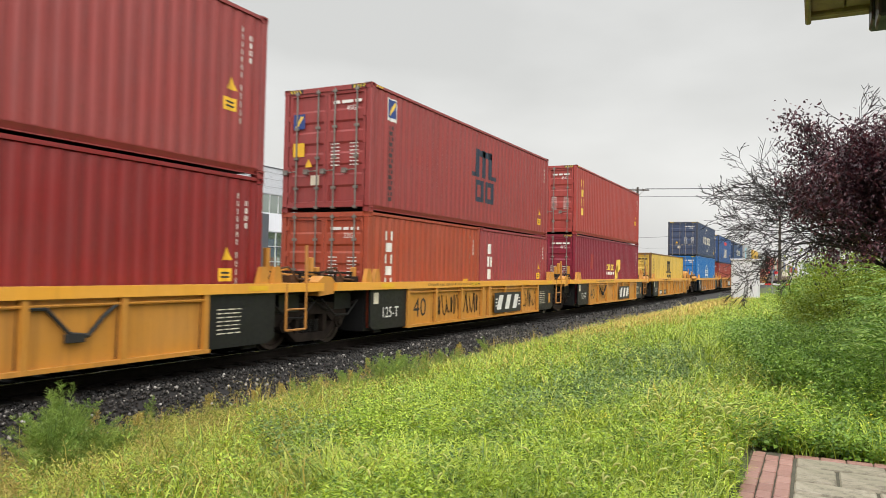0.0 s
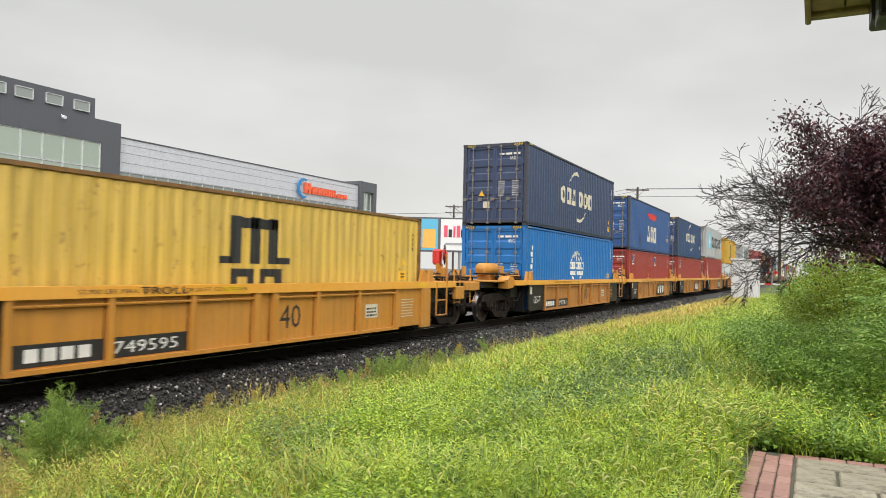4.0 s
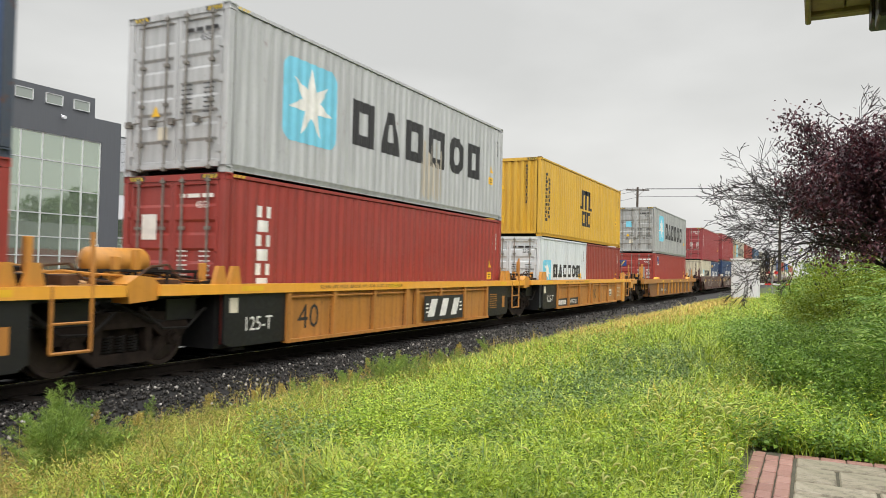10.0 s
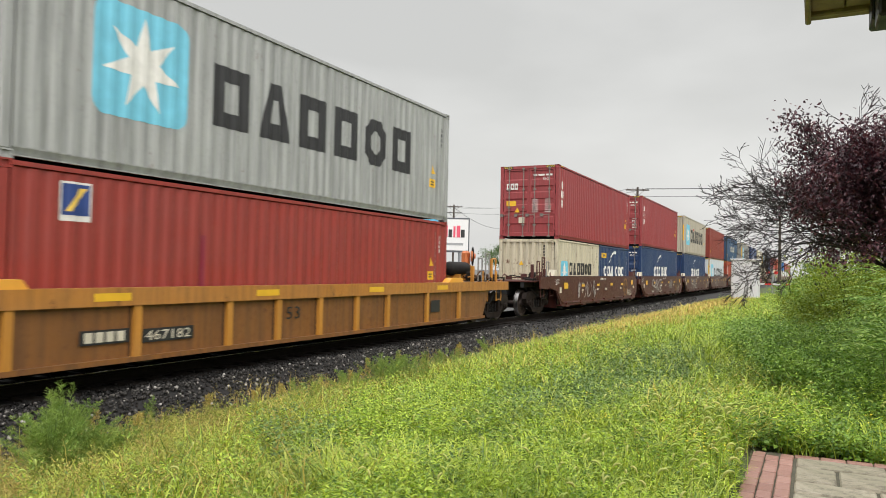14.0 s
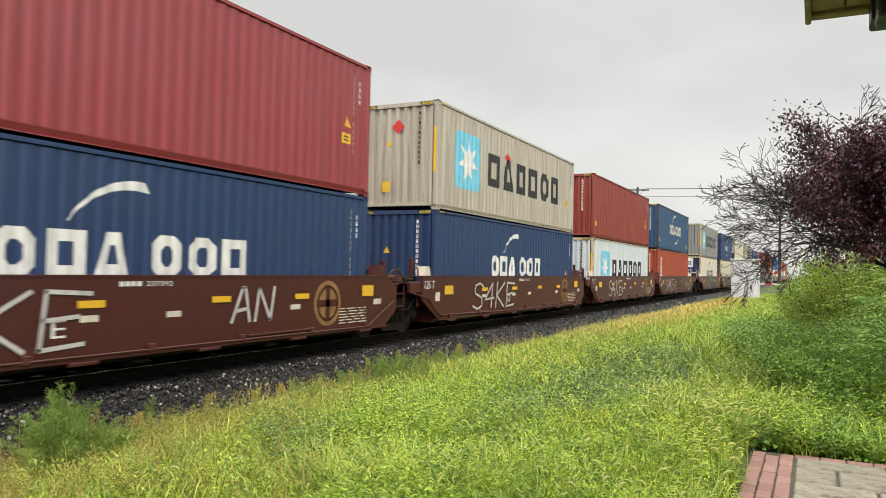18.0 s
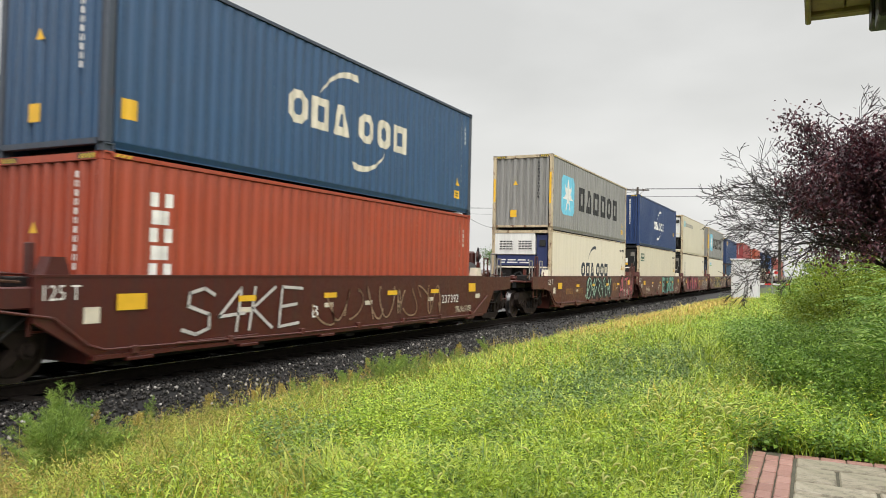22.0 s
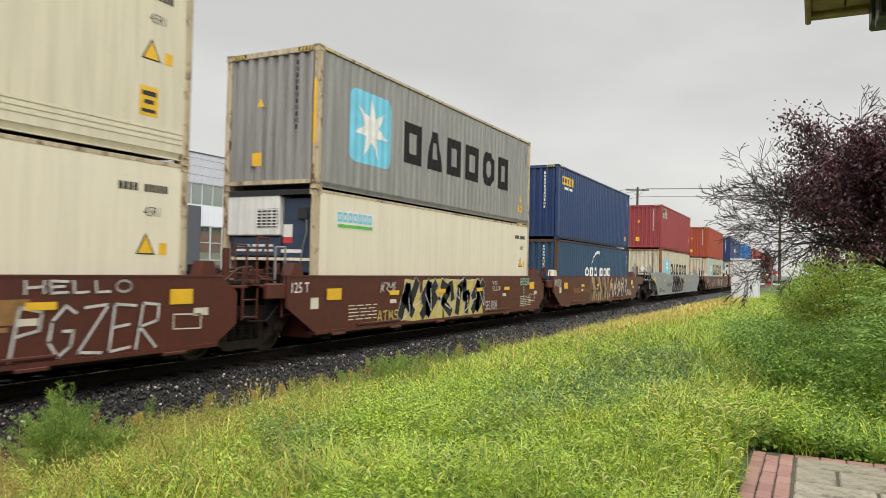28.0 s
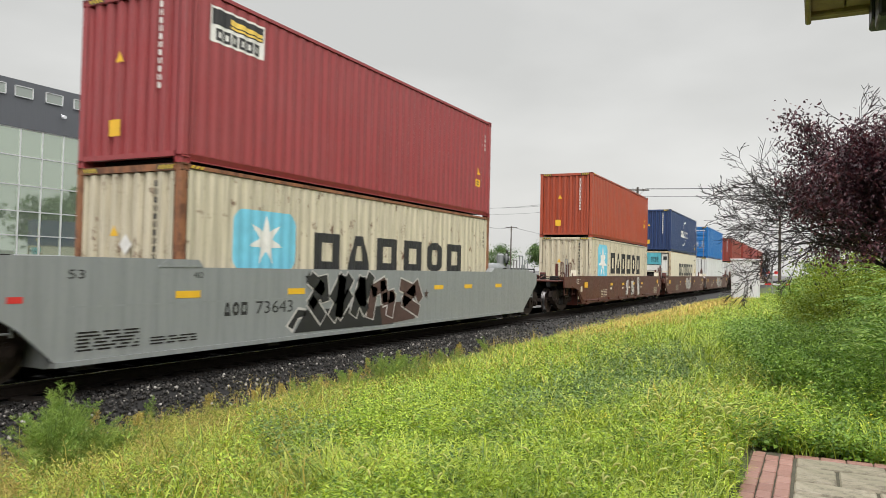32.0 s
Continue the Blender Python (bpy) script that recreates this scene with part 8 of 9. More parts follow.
    brown_car(233.46, False, True, seed=15, num="237392", letter="B", wheel=BROWN)
    c = B(233.46, ZF, L40, HC, P["orange"], "panel", "orange-red container with white upright blocks", seed=33)
    side_decal(c, "upright_lettering", column(0.87, 1.28, 0.85, 2.45, 6, 0.2), WHITE, L40)
    c = B(233.46, lower(HC), L40, HC, P["slate"], "panel", "slate blue container with pale block lettering and two arcs", seed=34, dark=paint("worn_slate_post", "3a4350", 0.55, 0.5, 0.25))
    arc_mark(c, 0, top=1.82, low=1.18, s0=4.0, s1=8.6)
    side_decal(c, "caution_label", [rect(0.30, 0.58, 0.5, 0.8)], YELLOW, L40)
    # second brown five-unit car, covered with graffiti
    brown_car(253.00, True, False, seed=21, faded=True, work="green")
    c = R(253.00, ZF, P["cream"], "cream refrigerated container with dark block lettering", "white", 1)
    arc_mark(c, 0, L40, DKBLUE, 1.74, 1.13, 4.05, 8.62, False, True)
    c = B(253.00, lower(HC), L40, HC, P["midgrey"], "panel", "mid grey container with a blue star square and dark blocks", seed=35, marks=BLACK, dark=RUSTY_CREAM)
    star_mark(c, 0, 0, txt=(3.56, 10.56, 1.0, 2.0), sq=(1.22, 2.90, 0.70, 2.26))
    end_decal(c, "caution_strip", [rect(-1.18, -1.10, 1.1, 2.0), rect(1.10, 1.18, 1.0, 2.2)], YELLOW, -0.002)
    brown_car(268.54, False, False, seed=22, faded=True, work="teal", letter="E")
    c = R(268.54, ZF, P["cream2"], "dirty cream refrigerated container with a dark green sign", "black", 2)
    side_decal(c, "sign_field", [rect(0.5, 1.48, 2.02, 2.47)], GREENSIGN, L40, 0.004, True, "dark green sign")
    side_decal(c, "sign_lettering", blocks(0.58, 1.40, 2.28, 2.40, 7, 0.25, 0) + blocks(0.58, 1.42, 2.08, 2.17, 10, 0.25, 0), CREAM, L40, 0.008, True)
    c = B(268.54, lower(HC), L40, HC, P["marine"], "panel", "deep blue container with white block lettering and two arcs", seed=36)
    arc_mark(c, 0, L40, WHITE, 1.66, 1.18, 4.3, 7.62)
    brown_car(283.82, False, False, seed=23, faded=True, work="pink", letter="D")
    c = R(283.82, ZF, P["cream"], "cream refrigerated container with dark upright marks", "black", 3)
    side_decal(c, "upright_lettering", column(1.10, 1.50, 0.95, 2.3, 6, 0.25), BAREROD, L40, 0.004, True)
    c = R(283.82, lower(HC), P["cream2"], "dirty cream refrigerated container with a teal cooling unit", "teal", 4)
    side_decal(c, "logo_square", [rect(0.80, 1.28, 2.05, 2.5)], SKYBLUE, L40, 0.004, True)
    side_decal(c, "lettering", blocks(1.42, 5.1, 2.1, 2.36, 10, 0.25, 0.1), BAREROD, L40, 0.004, True)
    brown_car(299.33, False, False, seed=24, faded=True, work="yellow")
    c = R(299.33, ZF, P["cream"], "cream refrigerated container with a blue and green label", "slate", 5)
    side_decal(c, "label_field", [rect(0.72, 2.18, 2.14, 2.52)], WHITE, L40, 0.004, True)
    side_decal(c, "label_lettering", blocks(0.76, 2.1, 2.28, 2.48, 7, 0.2, 0.12), SKYBLUE, L40, 0.008, True)
    side_decal(c, "label_line", [rect(0.76, 2.1, 2.16, 2.23)], LIME, L40, 0.008, True)
    c = B(299.33, lower(HC), L40, HC, P["midgrey"], "panel", "mid grey container with a blue star square and dark blocks", seed=37, marks=BLACK, dark=RUSTY_CREAM)
    star_mark(c, 0, 0, txt=(3.46, 10.52, 1.0, 2.0), sq=(1.16, 2.87, 0.72, 2.32), mat=DARKSTEEL)
    end_decal(c, "caution_strip", [rect(1.10, 1.18, 0.9, 2.2)], YELLOW, -0.002)
    brown_car(314.71, False, True, seed=25, faded=True, work="white", letter="B", wheel=plain("orange_wheel", (0.55, 0.16, 0.05), 0.5))
    c = B(314.71, ZF, L40, ST, paint("dark_slate_paint", "2b4763", 0.5, 0.4, 0.1), "panel", "slate blue container with white block lettering and an arc", seed=38, dark=paint("rusted_brown_post", "4a342c", 0.65, 0.5, 0.5))
    arc_mark(c, 0, L40, WHITE, 1.54, 1.12, 3.98, 8.5, False)
    c = B(314.71, lower(ST), L40, HC, P["marine"], "panel", "deep blue container with yellow blocks", seed=39)
    side_decal(c, "yellow_lettering", blocks(0.55, 2.1, 2.18, 2.52, 5, 0.15, 0.15), YELLOW, L40)
    side_decal(c, "small_lettering", blocks(0.75, 1.9, 2.0, 2.1, 6, 0.2, 0), WHITE, L40)
    # grey single car
    single_car(336.37, True, 31)
    c = B(336.37, ZF + 0.03, L40, HC, P["bone"], "panel", "rust-stained bone-white container with a star square", seed=40, marks=BLACK, dark=paint("rusted_post", "8a5a3a", 0.65, 0.5, 0.7))
    star_mark(c, 0, 0, txt=(3.48, 10.62, 1.22, 1.98), sq=(1.22, 2.90, 1.20, 2.28))
    end_decal(c, "hazard_diamond", [[(-0.15, 1.6), (0.0, 1.78), (0.15, 1.6), (0.0, 1.42)]], WHITE, 0.018)
    c = B(336.37, lower(HC) + 0.03, L40, HC, P["crimson"], "panel", "dull crimson container with a black and yellow label", seed=41)
    side_decal(c, "label_border", [rect(0.55, 1.86, 2.08, 2.68)], WHITE, L40)
    side_decal(c, "label_field", [rect(0.60, 1.82, 2.38, 2.64)], BLACK, L40, 0.008)
    side_decal(c, "label_emblem", [[(1.0, 2.46), (1.8, 2.46), (1.8, 2.52), (1.0, 2.56)], [(1.0, 2.40), (1.8, 2.40), (1.8, 2.44), (1.0, 2.44)]], GOLDY, L40, 0.012)
    side_decal(c, "label_lettering", blocks(0.68, 1.78, 2.12, 2.32, 6, 0.2, 0.1), BLACK, L40, 0.008)
    # brown 53-foot articulated car
    brown_car(360.08, True, False, seed=41, long=True, faded=True, work="silver")
    c = B(360.08, ZF, L40, HC, P["bone"], "panel", "stained bone-white container with a star square", seed=42, marks=BLACK)
    star_mark(c, 0, 0)
    c = B(360.08, lower(HC), L40, HC, P["orange"], "panel", "orange container with a yellow caution label", seed=43)
    brown_car(380.25, False, False, seed=42, long=True, faded=True, work="silver")
    c = R(380.25, ZF, P["cream"], "cream refrigerated container with dark blocks", "teal", 6)
    side_decal(c, "lettering", blocks(3.6, 10.4, 1.2, 2.1, 6, 0.2, 0.14), BLACK, L40, 0.004, True)
    c = B(380.25, lower(HC), L40, HC, P["marine"], "panel", "deep blue container with white block lettering", seed=44)
    arc_mark(c, 0, L40, WHITE, 1.66, 1.18, 4.3, 7.62)
    brown_car(400.02, False, True, seed=43, long=True, faded=True, work="silver", wheel=BROWN)
    c = B(400.02, ZF, L40, HC, P["white"], "panel", "dull white corrugated container in the well", seed=45, marks=BLACK)
    c = B(400.02, lower(HC), L40, HC, P["cobalt"], "door", "bright azure container with white door marks", seed=46)
    # the rest of the train, far off
    for i, (u, lo, hi) in enumerate(((422.6, "white", "brick"), (438.1, "grey", "oxide"), (453.7, "cream", "red"), (469.3, "orange", "brick"), (484.9, "dullblue", "grey"))):
        brown_car(u, i == 0, i == 4, seed=51 + i, faded=True, work="silver")
        B(u, ZF, L40, HC, P[lo], "panel", "far container in the well, " + P[lo].name.replace("_", " "), seed=60 + i, marks=BLACK)
        B(u, lower(HC), L40, HC, P[hi], "panel", "far stacked container, " + P[hi].name.replace("_", " "), seed=70 + i)


consist()

# ---- plants ----
VR = np.random.default_rng(11)


def gz(x, y):
    t = np.clip((-2.6 - y) / 4.2, 0, 1)
    return -0.48 + 0.45 * t * t * (3 - 2 * t) + 0.03 * np.sin(x * 0.9) * np.sin(y * 1.3)


def field(n, d0, d1, edge=-2.75, power=1.0, ang=(-6.5, 66)):
    """Spots on the verge, closer together near the path."""
    u = VR.random(n)
    d = d0 * (d1 / d0) ** (u ** power)
    a = np.radians(VR.uniform(ang[0], ang[1], n))
    x, y = d * np.cos(a), -10.046 + d * np.sin(a)
    e = edge - 0.25 * np.sin(x * 1.7) - 0.2 * np.sin(x * 0.53 + 1) - VR.random(n) * 0.35
    ok = (y < e) & ~((x < 7.55 + 0.12 * np.sin(y * 9)) & (y < -9.50 + 0.05 * np.sin(x * 11)))
    return x[ok], y[ok], d[ok]


def lumps(x, y, s, seed):
    """Smooth random patches between 0 and 1."""
    r = np.random.default_rng(seed)
    v = np.zeros_like(x)
    for _ in range(7):
        k, p = r.normal(size=2) * s, r.random() * 6.28
        v += np.sin(x * k[0] + y * k[1] + p)
    return 0.5 + 0.5 * np.tanh(v / 2.2)


def blades(x, y, z, h, w, lean, wilt=0.5):
    """Curved grass blades: a bent quad and a tip."""
    n = len(x)
    a = VR.uniform(0, 6.283, n)
    ox, oy = np.cos(a), np.sin(a)
    b = a + VR.uniform(0.9, 2.2, n)
    sx, sy = np.cos(b) * w / 2, np.sin(b) * w / 2
    V = np.zeros((n, 7, 3))
    for i, (t, k) in enumerate(((0.0, 1.0), (0.42, 0.9), (0.78, 0.6))):
        cx, cy = x + ox * lean * h * t ** 1.8, y + oy * lean * h * t ** 1.8
        cz = z + h * (t - wilt * lean * 0.35 * t ** 3)
        V[:, 2 * i] = np.stack([cx - sx * k, cy - sy * k, cz], 1)
        V[:, 2 * i + 1] = np.stack([cx + sx * k, cy + sy * k, cz], 1)
    V[:, 6] = np.stack([x + ox * lean * h * 1.15, y + oy * lean * h * 1.15, z + h * (1.0 - wilt * lean * 0.55)], 1)
    o = 7 * np.arange(n)[:, None]
    q = np.concatenate([o + np.array([0, 1, 3, 2]), o + np.array([2, 3, 5, 4])])
    return V.reshape(-1, 3), q, o + np.array([4, 5, 6])


def leaf_set(c, d, ln, wd, roll=None):
    """Diamond leaves at c that point along d, with a slight keel."""
    n = len(c)
    d = d / np.linalg.norm(d, axis=1, keepdims=True)
    up = VR.normal(size=(n, 3)) * 0.45 + np.array([0, 0, 1.0])
    s = np.cross(d, up)
    s /= np.linalg.norm(s, axis=1, keepdims=True) + 1e-9
    nn = np.cross(s, d)
    ln, wd = ln[:, None], wd[:, None]
    V = np.stack([c, c + d * ln * 0.45 + s * wd / 2 + nn * wd * 0.18, c + d * ln - nn * ln * 0.12, c + d * ln * 0.45 - s * wd / 2 + nn * wd * 0.18], 1)
    o = 4 * np.arange(n)[:, None]
    return V.reshape(-1, 3), np.concatenate([o + np.array([0, 1, 2]), o + np.array([0, 2, 3])])


def weeds(x, y, z, h, per, ln, wd, droop=0.2, low=0.2, spread=0.03):
    """Upright leafy stems: leaves all the way up."""
    n = len(x)
    t = VR.uniform(low, 1.0, (n, per))
    a = VR.uniform(0, 6.283, (n, per))
    bend = VR.normal(size=(n, 2)) * 0.16
    c = np.stack([x[:, None] + bend[:, :1] * h[:, None] * t ** 2 + np.cos(a) * spread, y[:, None] + bend[:, 1:] * h[:, None] * t ** 2 + np.sin(a) * spread, z[:, None] + h[:, None] * t], 2)
    d = np.stack([np.cos(a), np.sin(a), 0.75 * t - droop + VR.normal(size=(n, per)) * 0.25], 2)
    k = (1.15 - 0.55 * t) * VR.uniform(0.7, 1.2, (n, per))
    L = (np.asarray(ln)[:, None] if np.ndim(ln) else ln) * k
    Wd = (np.asarray(wd)[:, None] if np.ndim(wd) else wd) * k
    return leaf_set(c.reshape(-1, 3), d.reshape(-1, 3), L.ravel(), Wd.ravel())


def join(sets):
    """Several (verts, face array, ...) into one."""
    V, F, o = [], {}, 0
    for v, *fs in sets:
        V.append(v)
        for f in fs:
            F.setdefault(f.shape[1], []).append(f + o)
        o += len(v)
    return np.concatenate(V), [np.concatenate(f) for f in F.values()]


G_BRIGHT = foliage("bright_grass", [(0.077, 0.133, 0.015), (0.225, 0.339, 0.029), (0.395, 0.503, 0.044), (0.635, 0.678, 0.091)], 0.36, 0.32, (0.30, 0.31, 0.06), 0.9, 0.4, 3.2)
G_DRY = foliage("dry_grass", [(0.35, 0.374, 0.061), (0.573, 0.493, 0.109), (0.701, 0.508, 0.157), (0.478, 0.329, 0.109)], 0.6, 0.35)
G_WEED = foliage("leafy_weed", [(0.053, 0.113, 0.01), (0.203, 0.346, 0.029), (0.379, 0.54, 0.045), (0.642, 0.767, 0.085)], 0.34, 0.28, (0.150, 0.270, 0.036), 0.75, 0.40, 3.6)
G_DARK = foliage("dark_weed", [(0.045, 0.100, 0.022), (0.095, 0.175, 0.036), (0.165, 0.265, 0.058), (0.280, 0.380, 0.10)], 0.33, 0.25, None, 0.5, 0.8, 4.0)
G_OLIVE = foliage("olive_weed", [(0.177, 0.218, 0.033), (0.271, 0.322, 0.044), (0.389, 0.425, 0.066), (0.507, 0.506, 0.099)], 0.6, 0.32, None, 0.5, 0.8, 3.0)
G_TAN = foliage("tan_weed", [(0.153, 0.127, 0.033), (0.319, 0.27, 0.061), (0.496, 0.402, 0.11), (0.425, 0.276, 0.099)], 0.65, 0.3)
G_FAR = foliage("long_grass", [(0.18, 0.28, 0.03), (0.265, 0.38, 0.042), (0.36, 0.46, 0.055), (0.466, 0.52, 0.08)], 0.5, 0.32, None, 0.5, 0.8, 1.4)
G_GOLD = foliage("golden_grass", [(0.34, 0.27, 0.06), (0.54, 0.38, 0.10), (0.66, 0.46, 0.13), (0.44, 0.40, 0.08)], 0.6, 0.3)
G_HEAD = foliage("foxtail_head", [(0.34, 0.44, 0.09), (0.48, 0.56, 0.15), (0.64, 0.62, 0.24)], 0.6, 0.4)
G_FEATHER = foliage("feathery_weed", [(0.150, 0.250, 0.045), (0.240, 0.360, 0.065), (0.350, 0.460, 0.090)], 0.55, 0.4, None, 0.5, 0.8, 6.0)
G_SHRUB = foliage("shrub_leaf", [(0.052, 0.119, 0.014), (0.132, 0.26, 0.032), (0.232, 0.379, 0.052), (0.368, 0.511, 0.095)], 0.38, 0.34, None, 0.5, 0.8, 2.8)
G_SUMAC = foliage("sumac_leaf", [(0.09, 0.184, 0.03), (0.144, 0.262, 0.043), (0.216, 0.34, 0.067), (0.324, 0.423, 0.104)], 0.35, 0.3)
G_BUSH = foliage("bush_leaf", [(0.110, 0.165, 0.016), (0.190, 0.255, 0.024), (0.300, 0.350, 0.036)], 0.5, 0.38, None, 0.5, 0.8, 2.2)
G_FLOWER = plain("yellow_flower", (0.75, 0.60, 0.04), 0.6, 0, 0.1)
G_PLUM = foliage("purple_leaf", [(0.024, 0.009, 0.016), (0.050, 0.017, 0.028), (0.085, 0.027, 0.038), (0.135, 0.045, 0.052)], 0.40, 0.25)
G_BARK = plain("dark_bark", (0.030, 0.024, 0.022), 0.85, 0, 0.5, 12.0)
G_STEM = plain("green_stem", (0.12, 0.17, 0.04), 0.7, 0, 0.3, 9.0)
G_TREE = foliage("far_tree_leaf", [(0.04, 0.09, 0.02), (0.08, 0.15, 0.035), (0.13, 0.20, 0.05)], 0.6, 0.25)


def dark_share(x, y):
    """Where the dark broad-leaved weeds grow: one long patch and some spots."""
    p = np.exp(-(((x - 11.8) / 3.6) ** 2 + ((y + 7.7) / 0.9) ** 2)) + 0.7 * np.exp(-(((x - 8.3) / 1.2) ** 2 + ((y + 7.4) / 0.6) ** 2))
    return np.clip(p * 1.3 + 0.6 * (lumps(x, y, 0.9, 4) > 0.86), 0, 0.95)


def far_patch(x, y):
    """A golden stretch of dry grass by the far end of the stones."""
    return np.exp(-(((x - 36) / 15) ** 2 + ((y + 4.9) / 1.25) ** 2))


def dry_share(x, y):
    edge = np.clip(1.0 - (-2.7 - y) / 1.5, 0, 1)
    far = far_patch(x, y)
    left = np.exp(-(((x - 4.5) / 3.2) ** 2 + ((y + 4.0) / 1.3) ** 2))
    return np.clip(edge * 0.5 + far * 1.6 + left * 0.5 + 0.18 * (lumps(x, y, 0.7, 9) > 0.75), 0, 0.94)


def fine_share(x, y):
    """Where fine olive and tan weeds take the place of grass: along the stones."""
    left = np.clip((np.degrees(np.arctan2(y + 10.046, x)) - 22) / 22, 0, 1)
    e = np.clip(1.15 + 0.35 * left - (-2.7 - y) / (1.2 + 3.0 * left), 0, 1)
    return e * np.clip(1.6 - x / 14, 0.12, 1)


def make_verge():
    # grass: half as single blades, half in tufts
    x, y, d = field(70000, 3.4, 62)
    tx, ty, td = field(7500, 3.4, 40)
    k = 10
    sp = 0.018 + 0.004 * td
    x2 = (tx[:, None] + VR.normal(size=(len(tx), k)) * sp[:, None]).ravel()
    y2 = (ty[:, None] + VR.normal(size=(len(tx), k)) * sp[:, None]).ravel()
    d2 = np.repeat(td, k)
    th = np.repeat(VR.uniform(0.55, 1.35, len(tx)), k)
    h = VR.uniform(0.12, 0.42, len(x)) * (0.40 + 0.75 * lumps(x, y, 2.2, 2)) * np.clip(0.55 + (-2.6 - y) * 0.22, 0.5, 1.0)
    h2 = VR.uniform(0.26, 0.42, len(x2)) * th * (0.5 + 0.6 * lumps(x2, y2, 1.4, 12)) * np.clip(0.5 + (-2.6 - y2) * 0.24, 0.45, 1.0)
    lean = np.concatenate([VR.uniform(0.15, 0.9, len(x)), VR.uniform(0.5, 1.25, len(x2))])
    x, y, d, h = np.concatenate([x, x2]), np.concatenate([y, y2]), np.concatenate([d, d2]), np.concatenate([h, h2])
    keep = (VR.random(len(x)) > 0.85 * fine_share(x, y)) & (VR.random(len(x)) > 0.8 * dark_share(x, y)) & (y < -2.8) & ~((x < 7.5) & (y < -9.5))
    x, y, d, h, lean = x[keep], y[keep], d[keep], h[keep], lean[keep]
    h = h * (1 + 0.5 * far_patch(x, y))
    dry = VR.random(len(x)) < dry_share(x, y)
    w = (0.0055 + 0.00070 * d) * VR.uniform(0.7, 1.4, len(x))
    z = gz(x, y)
    for sel, mat, label in ((~dry, G_BRIGHT, "bright green grass blades on the verge"), (dry, G_DRY, "yellowed dry grass along the ballast")):
        v, q, t = blades(x[sel], y[sel], z[sel], h[sel], w[sel], lean[sel])
        tagged(np_mesh("grass", v, [q, t], mat), label, "grass", kind="stuff")
    # long grass further off: green, and golden by the stones
    x, y = VR.uniform(17, 62, 46000), VR.uniform(-10.5, -3.0, 46000)
    g = VR.random(len(x)) < 1.5 * far_patch(x, y)
    h = VR.uniform(0.22, 0.42, len(x)) * (0.6 + 0.5 * lumps(x, y, 0.9, 41)) * np.clip(0.5 + (-2.8 - y) * 0.3, 0.5, 1.0) * np.where(g, 1.25, 0.9)
    for sel, mat, label in ((~g, G_FAR, "long green grass further along the verge"), (g, G_GOLD, "golden dry grass along the ballast")):
        v, q, t = blades(x[sel], y[sel], gz(x, y)[sel], h[sel], (0.007 + 0.00035 * x[sel]), VR.uniform(0.3, 1.0, int(sel.sum())))
        tagged(np_mesh("grass", v, [q, t], mat), label, "grass", kind="stuff")
    # the verge behind and beside the camera
    x, y = np.concatenate([VR.uniform(-14, 4.2, 9000), VR.uniform(-12, 5, 9000)]), np.concatenate([VR.uniform(-9.4, -2.9, 9000), VR.uniform(-9.4, -2.9, 9000)])
    x, y = x[(np.degrees(np.arctan2(y + 10.046, x)) > 63)], y[(np.degrees(np.arctan2(y + 10.046, x)) > 63)]
    v, q, t = blades(x, y, gz(x, y), VR.uniform(0.14, 0.38, len(x)), np.full(len(x), 0.014), VR.uniform(0.2, 0.9, len(x)))
    tagged(np_mesh("grass", v, [q, t], G_BRIGHT), "bright green grass on the verge", "grass", kind="stuff")
    # leafy weeds
    x, y, d = field(36000, 3.5, 60, edge=-3.0)
    dk = VR.random(len(x)) < dark_share(x, y)
    keep = (VR.random(len(x)) > 1.1 * dry_share(x, y)) & (VR.random(len(x)) > 0.9 * fine_share(x, y)) & (lumps(x, y, 2.6, 5) > 0.08) & (lumps(x, y, 9.0, 61) > 0.12)
    h = VR.uniform(0.16, 0.42, len(x)) * (0.45 + 0.75 * lumps(x, y, 2.6, 5)) * (0.75 + 0.5 * lumps(x, y, 0.7, 6)) * (0.55 + 0.75 * lumps(x, y, 9.0, 61)) * np.clip(0.5 + (-2.8 - y) * 0.25, 0.45, 1.0)
    z = gz(x, y)
    big = 0.8 + 0.040 * d
    for sel, mat, per, ln, wd, label in ((keep & ~dk, G_WEED, 17, 0.056, 0.017, "bright leafy weeds on the verge"), (dk, G_DARK, 15, 0.052, 0.027, "dark green broad-leaved weeds")):
        v, t = weeds(x[sel], y[sel], z[sel], h[sel], per, ln * big[sel], wd * big[sel])
        tagged(np_mesh("weeds", v, [t], mat), label, "weeds", kind="stuff")
    # fine olive and tan weeds by the stones
    x, y, d = field(40000, 5.0, 45, edge=-2.72, ang=(2, 66))
    sel = (VR.random(len(x)) < fine_share(x, y)) & (lumps(x, y, 2.4, 21) > 0.10)
    x, y, d = x[sel], y[sel], d[sel]
    h = VR.uniform(0.12, 0.44, len(x)) * (0.30 + 0.95 * lumps(x, y, 2.4, 21)) * np.clip(0.50 + (-2.6 - y) * 0.5, 0.5, 1.0)
    tan = VR.random(len(x)) < 0.30 + 0.5 * (lumps(x, y, 1.3, 22) > 0.45)
    for sel, mat, label in ((tan, G_TAN, "fine tan seeding weeds along the ballast"), (~tan, G_OLIVE, "fine olive weeds along the ballast")):
        v, t = weeds(x[sel], y[sel], gz(x, y)[sel], h[sel], 24, 0.026 + 0.0016 * d[sel], 0.007 + 0.0006 * d[sel], -0.25, 0.12, 0.012)
        tagged(np_mesh("weeds", v, [t], mat), label, "weeds", kind="stuff")
